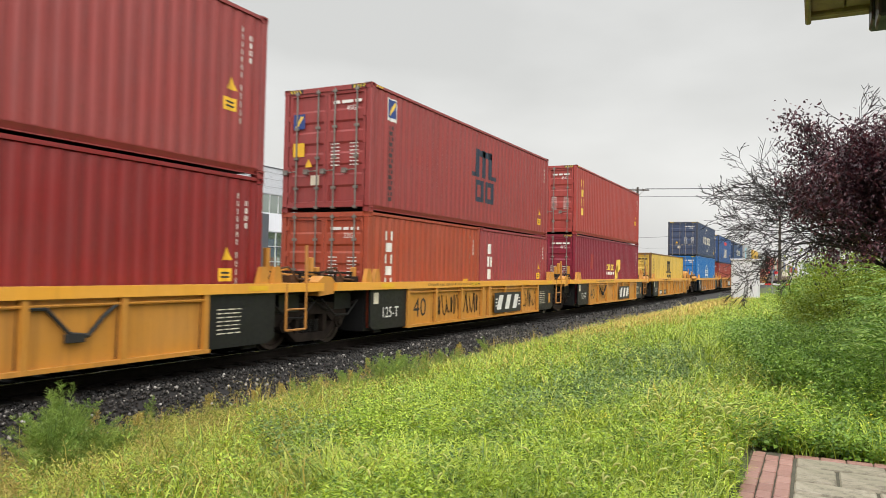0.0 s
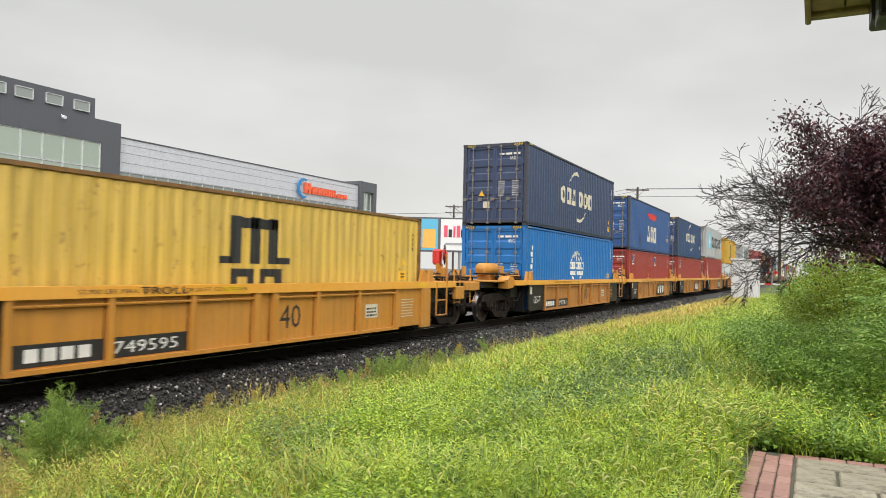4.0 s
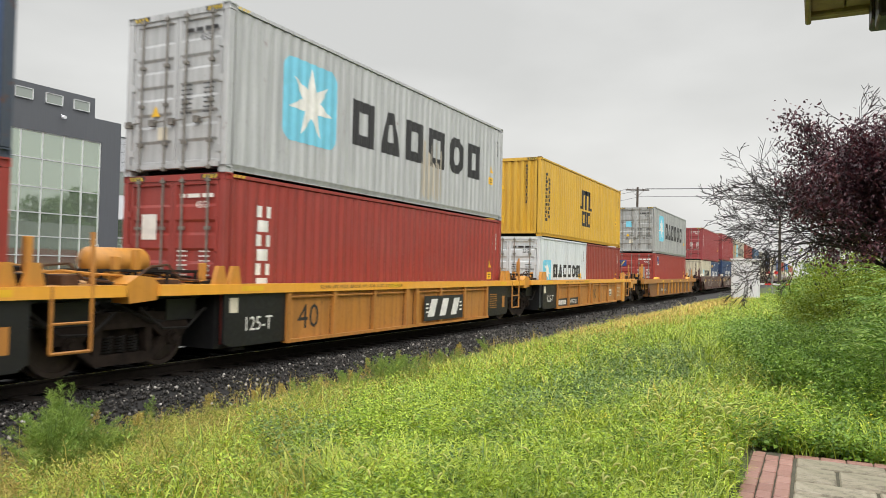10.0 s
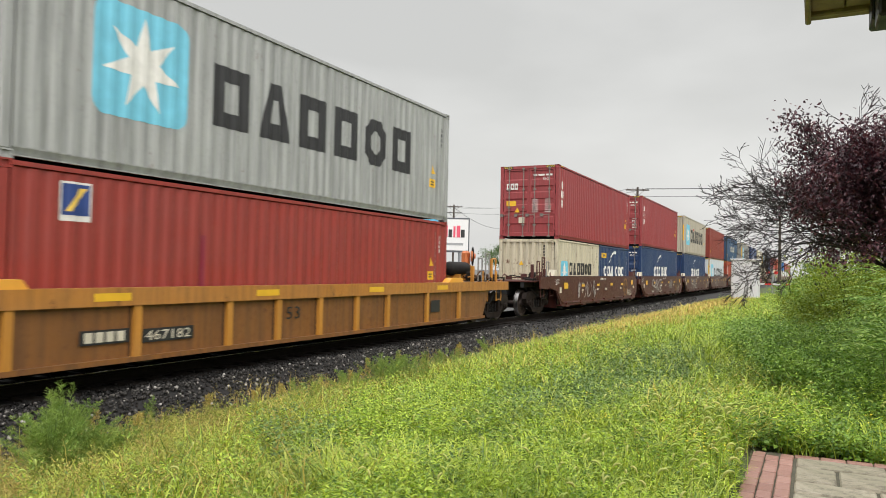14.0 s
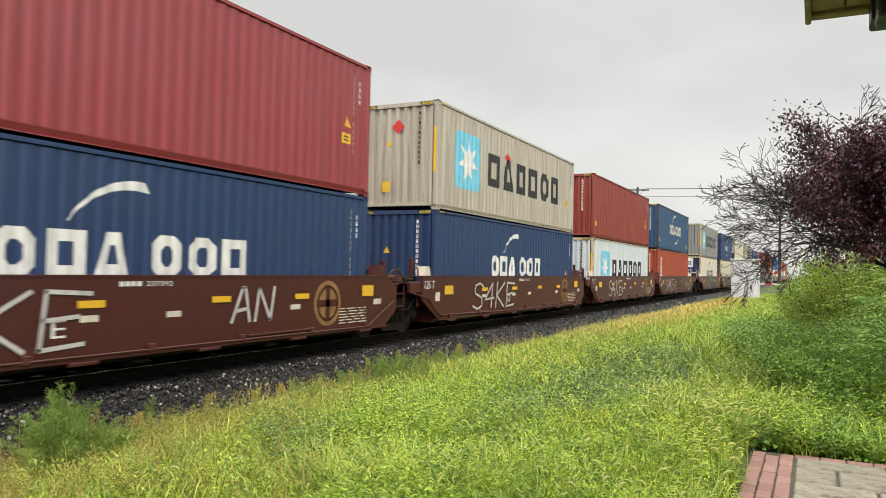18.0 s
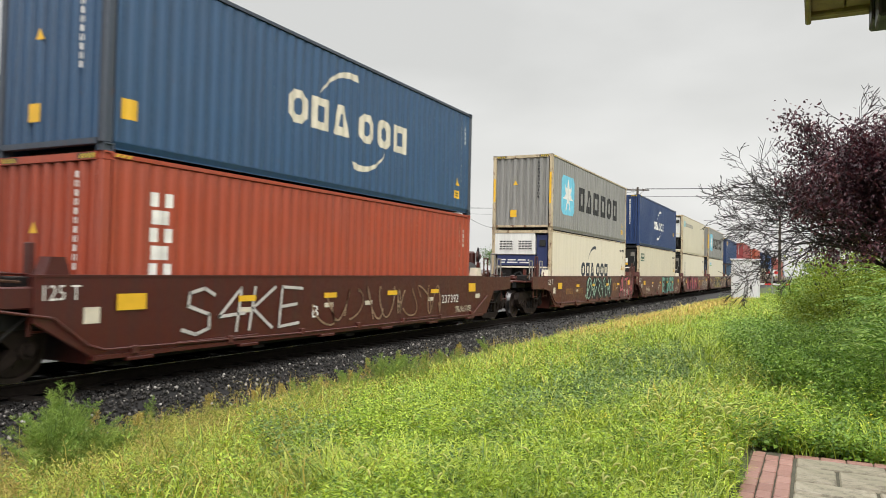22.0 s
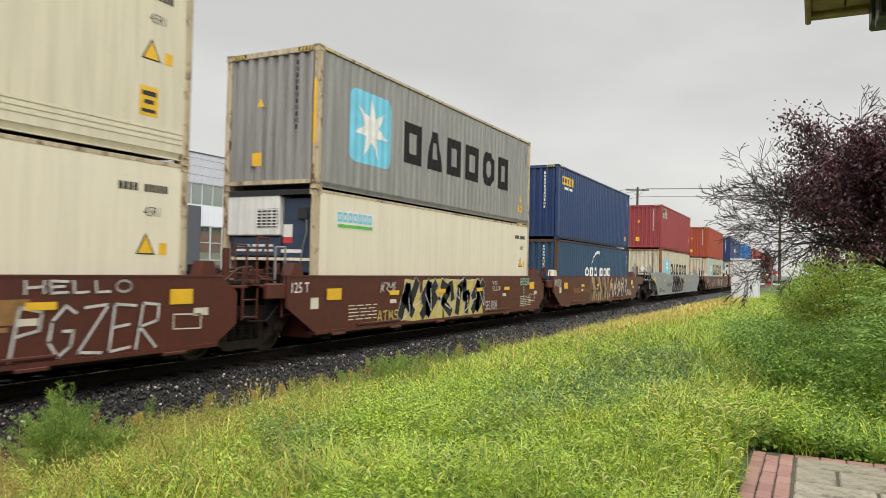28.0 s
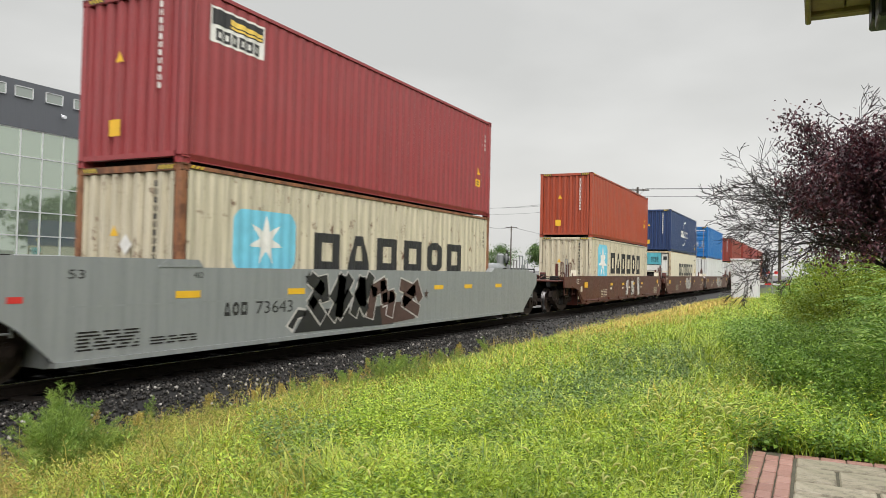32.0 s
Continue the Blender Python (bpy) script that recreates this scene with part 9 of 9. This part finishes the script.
    # foxtails: bowed seed heads, thick near the paving
    x, y, d = field(9000, 3.6, 20, edge=-4.0, ang=(-6.5, 60))
    near = np.exp(-(((x - 6.6) / 1.8) ** 2 + ((y + 9.0) / 0.8) ** 2))
    sel = VR.random(len(x)) < np.clip(0.24 + 0.35 * near, 0, 1) * np.clip(0.15 + lumps(x, y, 2.5, 31), 0, 1) * np.clip((-4.2 - y) / 2.5, 0.12, 1) * np.clip(1.15 - np.degrees(np.arctan2(y + 10.046, x)) / 42, 0.15, 1)
    x, y, d = x[sel], y[sel], d[sel]
    # a few that hang over the bricks
    hx, hy = VR.uniform(4.8, 7.5, 26), VR.uniform(-9.60, -9.15, 26)
    x, y, d = np.concatenate([x, hx]), np.concatenate([y, hy]), np.concatenate([d, hx])
    n = len(x)
    z = gz(x, y) + VR.uniform(0.30, 0.50, n) * np.clip(0.55 + (-2.8 - y) * 0.2, 0.5, 1)
    a = VR.uniform(0, 6.283, n)
    a[-26:] = VR.uniform(-2.2, -0.9, 26)
    L = VR.uniform(0.055, 0.085, n) * (1 + 0.35 * np.exp(-(((x - 6.6) / 1.5) ** 2 + ((y + 9.2) / 0.6) ** 2)))
    fat = np.ones(n)
    L[-26:] *= 1.25
    fat[-26:] = 1.25
    V, cx, cz = [], np.zeros(n), np.zeros(n)
    bow = VR.uniform(1.9, 2.9, n)
    for k in range(7):
        t = k / 6
        e = 1.35 - bow * t
        r = 0.0072 * math.sin(math.pi * (0.14 + 0.80 * t)) * (1 + d * 0.02) * fat
        for j in range(4):
            b = j * 1.5708
            V.append(np.stack([x + np.cos(a) * (cx - np.sin(e) * r * math.sin(b)) - np.sin(a) * r * math.cos(b), y + np.sin(a) * (cx - np.sin(e) * r * math.sin(b)) + np.cos(a) * r * math.cos(b), z + cz + np.cos(e) * r * math.sin(b)], 1))
        cx, cz = cx + np.cos(e) * L / 6, cz + np.sin(e) * L / 6
    V = np.stack(V, 1)
    o = 28 * np.arange(n)[:, None]
    F = np.concatenate([o + np.array([4 * k + j, 4 * k + (j + 1) % 4, 4 * k + 4 + (j + 1) % 4, 4 * k + 4 + j]) for k in range(6) for j in range(4)])
    tagged(np_mesh("foxtails", V.reshape(-1, 3), [F], G_HEAD), "pale bowed foxtail seed heads in the grass", "grass", kind="stuff")
    v, q, t = blades(x, y, gz(x, y), z - gz(x, y) + 0.01, np.full(n, 0.005), np.full(n, 0.05))
    tagged(np_mesh("foxtail_stems", v, [q, t], G_WEED), "thin green foxtail stems", "grass", kind="stuff")
    # tall seeding grass along the ballast edge
    x = VR.uniform(3.5, 32, 2600)
    y = -2.75 - np.abs(VR.normal(size=2600)) * 0.75 - 0.2 * np.sin(x * 2.1)
    sel = lumps(x, y, 1.6, 7) > 0.45
    x, y = x[sel], y[sel]
    n = len(x)
    h = VR.uniform(0.15, 0.42, n) * (0.5 + 0.8 * lumps(x, y, 1.2, 8))
    v, q, t = blades(x, y, gz(x, y), h, np.full(n, 0.006), VR.uniform(0.1, 0.8, n))
    s2 = weeds(x[::2], y[::2], gz(x, y)[::2], h[::2] * 1.05, 16, 0.032, 0.010, 0.0, 0.35, 0.012)
    tagged(np_mesh("seeding_grass", *join([(v, q, t), s2]), G_DRY), "tall tan seeding grass at the edge of the ballast", "grass", kind="stuff")
    # yellow flowers
    x, y, d = field(420, 4, 12, edge=-3.4)
    sel = (lumps(x, y, 0.8, 15) > 0.85)
    x, y = x[sel], y[sel]
    v, t = weeds(x, y, gz(x, y) + 0.30, np.full(len(x), 0.12), 6, 0.022, 0.02, 0.0, 0.3, 0.015)
    tagged(np_mesh("yellow_flowers", v, [t], G_FLOWER), "small yellow wild flowers in the weeds", "flowers", kind="stuff")


def feather_plant(x, y, h, n, mat=G_FEATHER, label="feathery green weed at the edge of the ballast", rad=0.22, per=170):
    """A bushy plume: stems that fan out from one foot, clothed in thread-like leaves."""
    a, q = VR.uniform(0, 6.283, n), VR.random(n) ** 0.7
    px, py = x + np.cos(a) * q * rad * 0.5, y + np.sin(a) * q * rad * 0.4
    hh = h * (1.0 - 0.45 * q) * VR.uniform(0.85, 1.15, n)
    z = np.full(n, float(gz(np.array(x), np.array(y))) if y < -2.6 else -0.45)
    p = tagged(new("weed_plant"), label, "weed", "tall weeds by the track")
    v, f, t = blades(px, py, z, hh, np.full(n, 0.009), np.full(n, 0.12))
    ob = np_mesh("stem", v, [f, t], G_STEM)
    ob.parent = p
    u = VR.random((n, per)) ** 0.8
    b = VR.uniform(0, 6.283, (n, per))
    lean = q * rad * 2.0
    r = 0.075 * (1.05 - u) * VR.random((n, per))
    c = np.stack([px[:, None] + np.cos(a)[:, None] * lean[:, None] * u ** 1.7 + np.cos(b) * r, py[:, None] + np.sin(a)[:, None] * lean[:, None] * u ** 1.7 + np.sin(b) * r, z[:, None] + hh[:, None] * (0.05 + 0.95 * u)], 2)
    d = np.stack([np.cos(b), np.sin(b), 0.55 + 0.5 * VR.random((n, per))], 2)
    m = n * per
    v, t = leaf_set(c.reshape(-1, 3), d.reshape(-1, 3), VR.uniform(0.03, 0.065, m), VR.uniform(0.0035, 0.006, m))
    ob = np_mesh("foliage", v, [t], mat)
    ob.parent = p


def pinnate(fr, L, n, leaf, wd):
    """One compound leaf: pairs of leaflets along a bowed midrib."""
    base, dirn, up = fr
    c, d = [], []
    side = np.cross(dirn, up)
    rib = []
    for i in range(n):
        t = (i + 1) / n
        p = base + dirn * L * t + up * (0.28 * L * t - 0.55 * L * t * t)
        rib.append(p)
        for k in (-1, 1):
            c.append(p)
            d.append(side * k + dirn * 0.45 - up * 0.25)
    c, d = np.array(c), np.array(d)
    kk = np.array([math.sin(math.pi * (0.25 + 0.65 * (i // 2) / n)) for i in range(2 * n)])
    return leaf_set(c, d, leaf * kk, wd * kk)


def shrub(x, y, h, rad, fronds, L, leaf, wd, label, mat=G_SHRUB, leaves=0, pairs=9):
    s = tagged(new("shrub"), label, "shrub", "shrubs beside the path")
    z0 = float(gz(np.array(x), np.array(y)))
    sets, bm = [], bmesh.new()
    for i in range(fronds):
        a, e = VR.uniform(0, 6.283), VR.uniform(0.1, 1.0)
        r = rad * math.sqrt(VR.random())
        b = np.array([x + r * math.cos(a), y + r * math.sin(a), z0 + h * VR.uniform(0.3 if leaves else 0.6, 0.95)])
        a2 = a + VR.normal() * 0.7 if leaves else VR.uniform(0.5, 3.0)
        d = np.array([math.cos(a2), math.sin(a2), VR.uniform(-0.1, 0.7)])
        d /= np.linalg.norm(d)
        up = np.array([0, 0, 1.0])
        sets.append(pinnate((b, d, up), L * VR.uniform(0.7, 1.2), pairs, leaf, wd))
        if i % 3 == 0:
            rod(bm, (x + 0.4 * r * math.cos(a), y + 0.4 * r * math.sin(a), z0), tuple(b), 0.012, 5, 0.005)
    part("stem", bm, G_STEM, s)
    if leaves:
        c = VR.normal(size=(26, 3))
        c /= np.linalg.norm(c, axis=1, keepdims=True)
        c *= VR.uniform(0.5, 1.0, (26, 1))
        p = (c[VR.integers(0, 26, leaves)] + VR.normal(size=(leaves, 3)) * 0.20) * np.array([rad, rad, h * 0.55]) + np.array([x, y, z0 + h * 0.5])
        p[:, 2] = np.maximum(p[:, 2], gz(p[:, 0], p[:, 1]) + 0.03)
        d = VR.normal(size=(leaves, 3)) * np.array([1, 1, 0.55]) + np.array([-0.3, 0, 0.15])
        sets.append(leaf_set(p, d, leaf * VR.uniform(0.5, 1.1, leaves), wd * VR.uniform(0.9, 1.6, leaves)))
    v, f = join(sets)
    ob = np_mesh("foliage", v, f, mat)
    ob.parent = s


def leafy_bush(name, x, y, zc, rx, ry, rz, n, leaf, mat, label, cat="bush", clumps=40, parent=None):
    """A crown of many small clumps with gaps."""
    c = VR.normal(size=(clumps, 3))
    c /= np.linalg.norm(c, axis=1, keepdims=True)
    c *= VR.uniform(0.45, 1.0, (clumps, 1))
    k = VR.integers(0, clumps, n)
    p = c[k] + VR.normal(size=(n, 3)) * 0.17
    p = p * np.array([rx, ry, rz]) + np.array([x, y, zc])
    lo = gz(p[:, 0], p[:, 1]) + 0.02
    p[:, 2] = np.maximum(p[:, 2], lo)
    d = p - np.array([x, y, zc]) + VR.normal(size=(n, 3)) * np.array([rx, ry, rz]) * 0.8
    d[:, 2] += 0.2 * rz
    v, f = leaf_set(p, d, leaf * VR.uniform(0.6, 1.3, n), leaf * 0.5 * VR.uniform(0.7, 1.3, n))
    return np_mesh(name, v, [f], mat)


def bush(x, y, h, rx, ry, n, leaf, mat, label):
    z0 = float(gz(np.array(x), np.array(y)))
    b = tagged(new("bush"), label, "bush", "bushes by the crossing")
    ob = leafy_bush("foliage", x, y, z0 + h * 0.5, rx, ry, h * 0.55, n, leaf, mat, label)
    ob.parent = b
    bm = bmesh.new()
    for i in range(9):
        a = VR.uniform(0, 6.283)
        rod(bm, (x + 0.15 * math.cos(a), y + 0.15 * math.sin(a), z0), (x + rx * 0.55 * math.cos(a), y + ry * 0.55 * math.sin(a), z0 + h * 0.75), 0.03, 5, 0.01)
    part("stem", bm, G_BARK, b)


def grow(bm, tips, p, d, ln, r, depth, rng, bias, lens=0.72, side=2):
    """A limb that forks; its ends are kept for the leaves."""
    segs = 4
    q = p.copy()
    for i in range(segs):
        d = (d + Vector((rng.uniform(-1, 1), rng.uniform(-1, 1), rng.uniform(-1, 1))) * 0.17 + bias * 0.05).normalized()
        n = q + d * ln / segs
        r2 = r * (1 - 0.14)
        rod(bm, q, n, max(r, 0.0045), 6 if r > 0.02 else 4, max(r2, 0.004), caps=False)
        q, r = n, r2
        if depth > 0 and i >= 1:
            for _ in range(side if i == segs - 1 else 1):
                ax = d.orthogonal().normalized()
                ax.rotate(Matrix.Rotation(rng.uniform(0, 6.283), 3, d))
                nd = (d + ax * rng.uniform(0.45, 0.95)).normalized()
                grow(bm, tips, q, nd, ln * lens * rng.uniform(0.7, 1.1), r * 0.62, depth - 1, rng, bias, lens, side)
    tips.append((q, d))


def plum_tree():
    rng = random.Random(6)
    t = tagged(new("plum_tree"), "purple-leaved plum tree with bare dark twigs on one side", "tree")
    base = Vector((12.3, -11.7, -0.05))
    bm = bmesh.new()
    fork = base + Vector((-0.1, 0.1, 1.25))
    rod(bm, base, base + Vector((-0.03, 0.04, 0.6)), 0.17, 10, 0.13)
    rod(bm, base + Vector((-0.03, 0.04, 0.6)), fork, 0.13, 10, 0.11)
    part("trunk", bm, G_BARK, t)
    tips = []
    for d, ln in (((0.1, 0.3, 1.0), 1.35), ((-0.5, -0.2, 0.9), 1.25), ((0.5, -0.3, 0.9), 1.2), ((-0.1, 0.75, 0.75), 1.3), ((0.35, 0.7, 0.55), 1.2), ((-0.4, 0.5, 0.7), 1.3)):
        bm = bmesh.new()
        grow(bm, tips, fork, Vector(d).normalized(), ln, 0.06, 3, rng, Vector((0, 0, 0.5)))
        part("limb", bm, G_BARK, t)
    # bare limbs reaching towards the track
    bare = []
    for p, d, ln in (((-0.05, 0.2, 0.60), (-0.12, 1.0, 0.20), 1.35), ((0.0, 0.25, 0.68), (-0.2, 1.0, 0.24), 1.35), ((0.2, 0.25, 0.60), (0.2, 1.0, 0.26), 1.4), ((-0.05, 0.2, 0.7), (0.0, 1.0, 0.40), 1.5), ((0.1, 0.3, 1.15), (0.1, 1.0, 0.42), 1.35), ((-0.1, 0.5, 1.4), (-0.1, 0.5, 0.75), 1.0),
                     ((0.0, 0.5, 1.05), (-0.05, 1.0, 0.10), 1.35), ((-0.1, 0.4, 1.0), (0.05, 1.0, 0.10), 1.45), ((0.1, 0.5, 1.2), (0.1, 1.0, 0.12), 1.25)):
        bm = bmesh.new()
        grow(bm, bare, fork + Vector(p), Vector(d).normalized(), ln, 0.030, 4, rng, Vector((0, 0.3, 0.10)), 0.60, 2)
        part("bare_limb", bm, G_BARK, t, "leafless dark limb with fine twigs")
    for p, d, ln in (((0.0, 0.9, 1.75), (0.0, 0.30, 1.0), 0.80), ((0.1, 0.3, 2.0), (0.1, 0.22, 1.0), 0.75), ((0.0, 0.9, 1.55), (-0.1, 0.65, 0.7), 0.85)):
        bm = bmesh.new()
        grow(bm, bare, fork + Vector(p), Vector(d).normalized(), ln, 0.022, 2, rng, Vector((0, 0.1, 0.3)), 0.55, 2)
        part("bare_limb", bm, G_BARK, t, "leafless dark limb with fine twigs")
    # leaves in clusters at the twigs' ends
    pts = np.array([tuple(q) for q, d in tips])
    pts = pts[pts[:, 2] > 1.75]
    n = 32000
    k = VR.integers(0, len(pts), n)
    c = pts[k] + VR.normal(size=(n, 3)) * 0.10
    # extra clumps fill the crown
    m = 26000
    e = VR.normal(size=(110, 3))
    e /= np.linalg.norm(e, axis=1, keepdims=True)
    e = e * VR.uniform(0.2, 1.0, (110, 1)) * np.array([1.5, 1.45, 1.25]) + np.array([12.2, -11.65, 2.82])
    c2 = e[VR.integers(0, 110, m)] + VR.normal(size=(m, 3)) * 0.13
    e = VR.normal(size=(60, 3))
    e /= np.linalg.norm(e, axis=1, keepdims=True)
    e = e * VR.uniform(0.2, 1.0, (60, 1)) * np.array([1.1, 0.85, 0.75]) + np.array([12.2, -12.0, 3.85])
    c2[:9000] = e[VR.integers(0, 60, 9000)] + VR.normal(size=(9000, 3)) * 0.13
    c = np.concatenate([c, c2])
    d = VR.normal(size=(n + m, 3)) + np.array([0, 0, -0.35])
    v, f = leaf_set(c, d, VR.uniform(0.045, 0.08, n + m), VR.uniform(0.025, 0.045, n + m))
    ob = np_mesh("crown", v, [f], G_PLUM)
    ob["label"] = "dense dark purple leaves"
    ob.parent = t


def far_tree(x, y, h, r, n, leaf, label="green tree far behind the track", g=None):
    t = tagged(new("tree"), label, "tree", g or "trees in the distance")
    bm = bmesh.new()
    rod(bm, (x, y, -0.4), (x + 0.1, y, h * 0.45), 0.22, 8, 0.14)
    for i in range(7):
        a = i * 0.9
        rod(bm, (x + 0.1, y, h * (0.3 + 0.02 * i)), (x + r * 0.6 * math.cos(a), y + r * 0.6 * math.sin(a), h * 0.7), 0.09, 5, 0.03)
    part("trunk", bm, G_BARK, t)
    k = VR.normal(size=(46, 3))
    k /= np.linalg.norm(k, axis=1, keepdims=True)
    k *= VR.uniform(0.4, 1.0, (46, 1))
    p = (k[VR.integers(0, 46, n)] + VR.normal(size=(n, 3)) * 0.14) * np.array([r, r, h * 0.36]) + np.array([x, y, h * 0.64])
    v, f = leaf_set(p, VR.normal(size=(n, 3)), leaf * VR.uniform(0.6, 1.3, n), leaf * 0.6 * VR.uniform(0.7, 1.3, n))
    ob = np_mesh("crown", v, [f], G_TREE)
    ob.parent = t


def make_plants():
    make_verge()
    # weeds at the foot of the ballast
    for x, y, h, n in ((4.55, -3.80, 0.84, 50), (4.85, -3.72, 0.62, 34), (4.30, -4.00, 0.66, 34), (4.72, -4.12, 0.42, 28), (5.15, -3.95, 0.34, 18), (10.5, -3.6, 0.60, 22), (11.3, -3.45, 0.55, 20), (9.7, -3.5, 0.42, 14), (10.9, -3.9, 0.55, 20), (12.2, -3.6, 0.48, 14), (13.4, -3.5, 0.5, 12), (8.6, -3.6, 0.36, 12), (16.0, -3.2, 0.5, 10)):
        feather_plant(x, y, h, n)
    for i in range(18):
        x = 5.0 + i * 0.62 + VR.normal() * 0.2
        feather_plant(x, -2.55 - VR.random() * 0.4, VR.uniform(0.28, 0.5), 2, G_DRY if i % 3 else G_FEATHER, "thin yellowing weed stalk in the stones", 0.04)
    # shrubs on the path side: leafy mounds, with fronds standing out of them
    for x, y, h, r, n, fr in ((9.7, -10.9, 0.62, 0.75, 5200, 20), (10.7, -10.3, 0.72, 0.8, 5200, 22), (11.9, -10.1, 0.85, 0.9, 5600, 22), (12.4, -11.2, 0.95, 0.9, 4200, 16), (13.7, -9.8, 0.85, 0.85, 4600, 16), (15.4, -9.5, 0.75, 0.85, 4200, 12), (17.6, -9.2, 0.72, 0.9, 3800, 8), (20.3, -9.1, 0.75, 1.0, 3600, 6), (14.6, -10.8, 1.0, 1.0, 4400, 14)):
        shrub(x, y, h, r, fr, 0.45, 0.056, 0.020, "green shrub with pointed and feather-like leaves", G_SHRUB, int(n * 2.2))
    for x, y, h, fr in ((9.6, -10.95, 1.55, 22), (9.3, -10.9, 1.05, 14), (10.6, -11.0, 1.7, 16)):
        shrub(x, y, h, 0.22, fr, 0.80, 0.11, 0.026, "tall pale green sumac with long compound leaves", G_SUMAC, 0, 15)
    # low clover-like plants where the verge meets the path
    n = 1500
    x, y = VR.uniform(7.5, 9.6, n), VR.uniform(-11.6, -9.3, n)
    v, t = weeds(x, y, gz(x, y), VR.uniform(0.12, 0.32, n), 12, np.full(n, 0.055), np.full(n, 0.04), 0.1)
    tagged(np_mesh("ground_cover", v, [t], G_SHRUB), "low leafy ground cover at the edge of the path", "weeds", kind="stuff")
    bush(17.5, -10.9, 2.05, 1.5, 1.6, 15000, 0.075, G_BUSH, "dense yellow-green bush under the plum tree")
    bush(21.0, -11.2, 2.15, 2.0, 1.7, 12000, 0.085, G_BUSH, "dense yellow-green bush behind another")
    bush(26.5, -11.0, 1.7, 1.8, 1.6, 9000, 0.09, G_SHRUB, "low green thicket along the path")
    bush(33.0, -10.2, 1.5, 2.2, 1.6, 8000, 0.11, G_SHRUB, "low green thicket near the signal hut")
    bush(43.0, -10.0, 1.7, 3.0, 1.6, 8000, 0.13, G_BUSH, "yellow-green thicket near the crossing")
    plum_tree()
    for x, y, h, r in ((133, 36, 7.2, 3.2), (128, 74, 7.5, 4.0), (141, 37, 6.2, 2.8), (118, 62, 6.0, 3.5), (170, 60, 8, 5), (230, 20, 8.5, 5), (262, -12, 8, 6), (240, -38, 8, 6)):
        far_tree(x, y, h, r, 4000, 0.35)
    # trees and a hedge behind the camera, which the windows mirror
    for i in range(15):
        far_tree(42 + i * 10 + VR.normal() * 1.5, -44 - 4 * (i % 2), 12.0 + VR.random() * 4, 7.0, 2600, 1.05, "broad green tree behind the station", "trees behind the station")


make_plants()

# ---- what moves: the train rolls past, slowing a little ----
def way(t):
    q = t / 10.0
    return -0.035 + 104.163411 * q - 1.630533 * q ** 2 + 1.233258 * q ** 3 - 0.459946 * q ** 4 + 0.057468 * q ** 5


def motions():
    times = [2.0 * i for i in range(17)]
    for ob, u, z in CONTAINERS:
        walk(ob, [(t, pose(u - way(t), 0, z)) for t in times])
    for ob, u in CARS:
        walk(ob, [(t, pose(u - way(t), 0, 0)) for t in times])
    lead = {}
    steps = [i / FPS for i in range(0, 961)]
    for ob, x in WHEELSETS:
        if x not in lead:
            lead[x] = ob
            walk(ob, [(t, pose(x, 0, WR, 0, -math.degrees(way(t) / WR), 0)) for t in steps])
        else:
            # every wheel turns as the first one does
            src = lead[x].animation_data
            ob.rotation_mode = "QUATERNION"
            ob.animation_data_create()
            ob.animation_data.action = src.action
            ob.animation_data.action_slot = src.action_slot


motions()
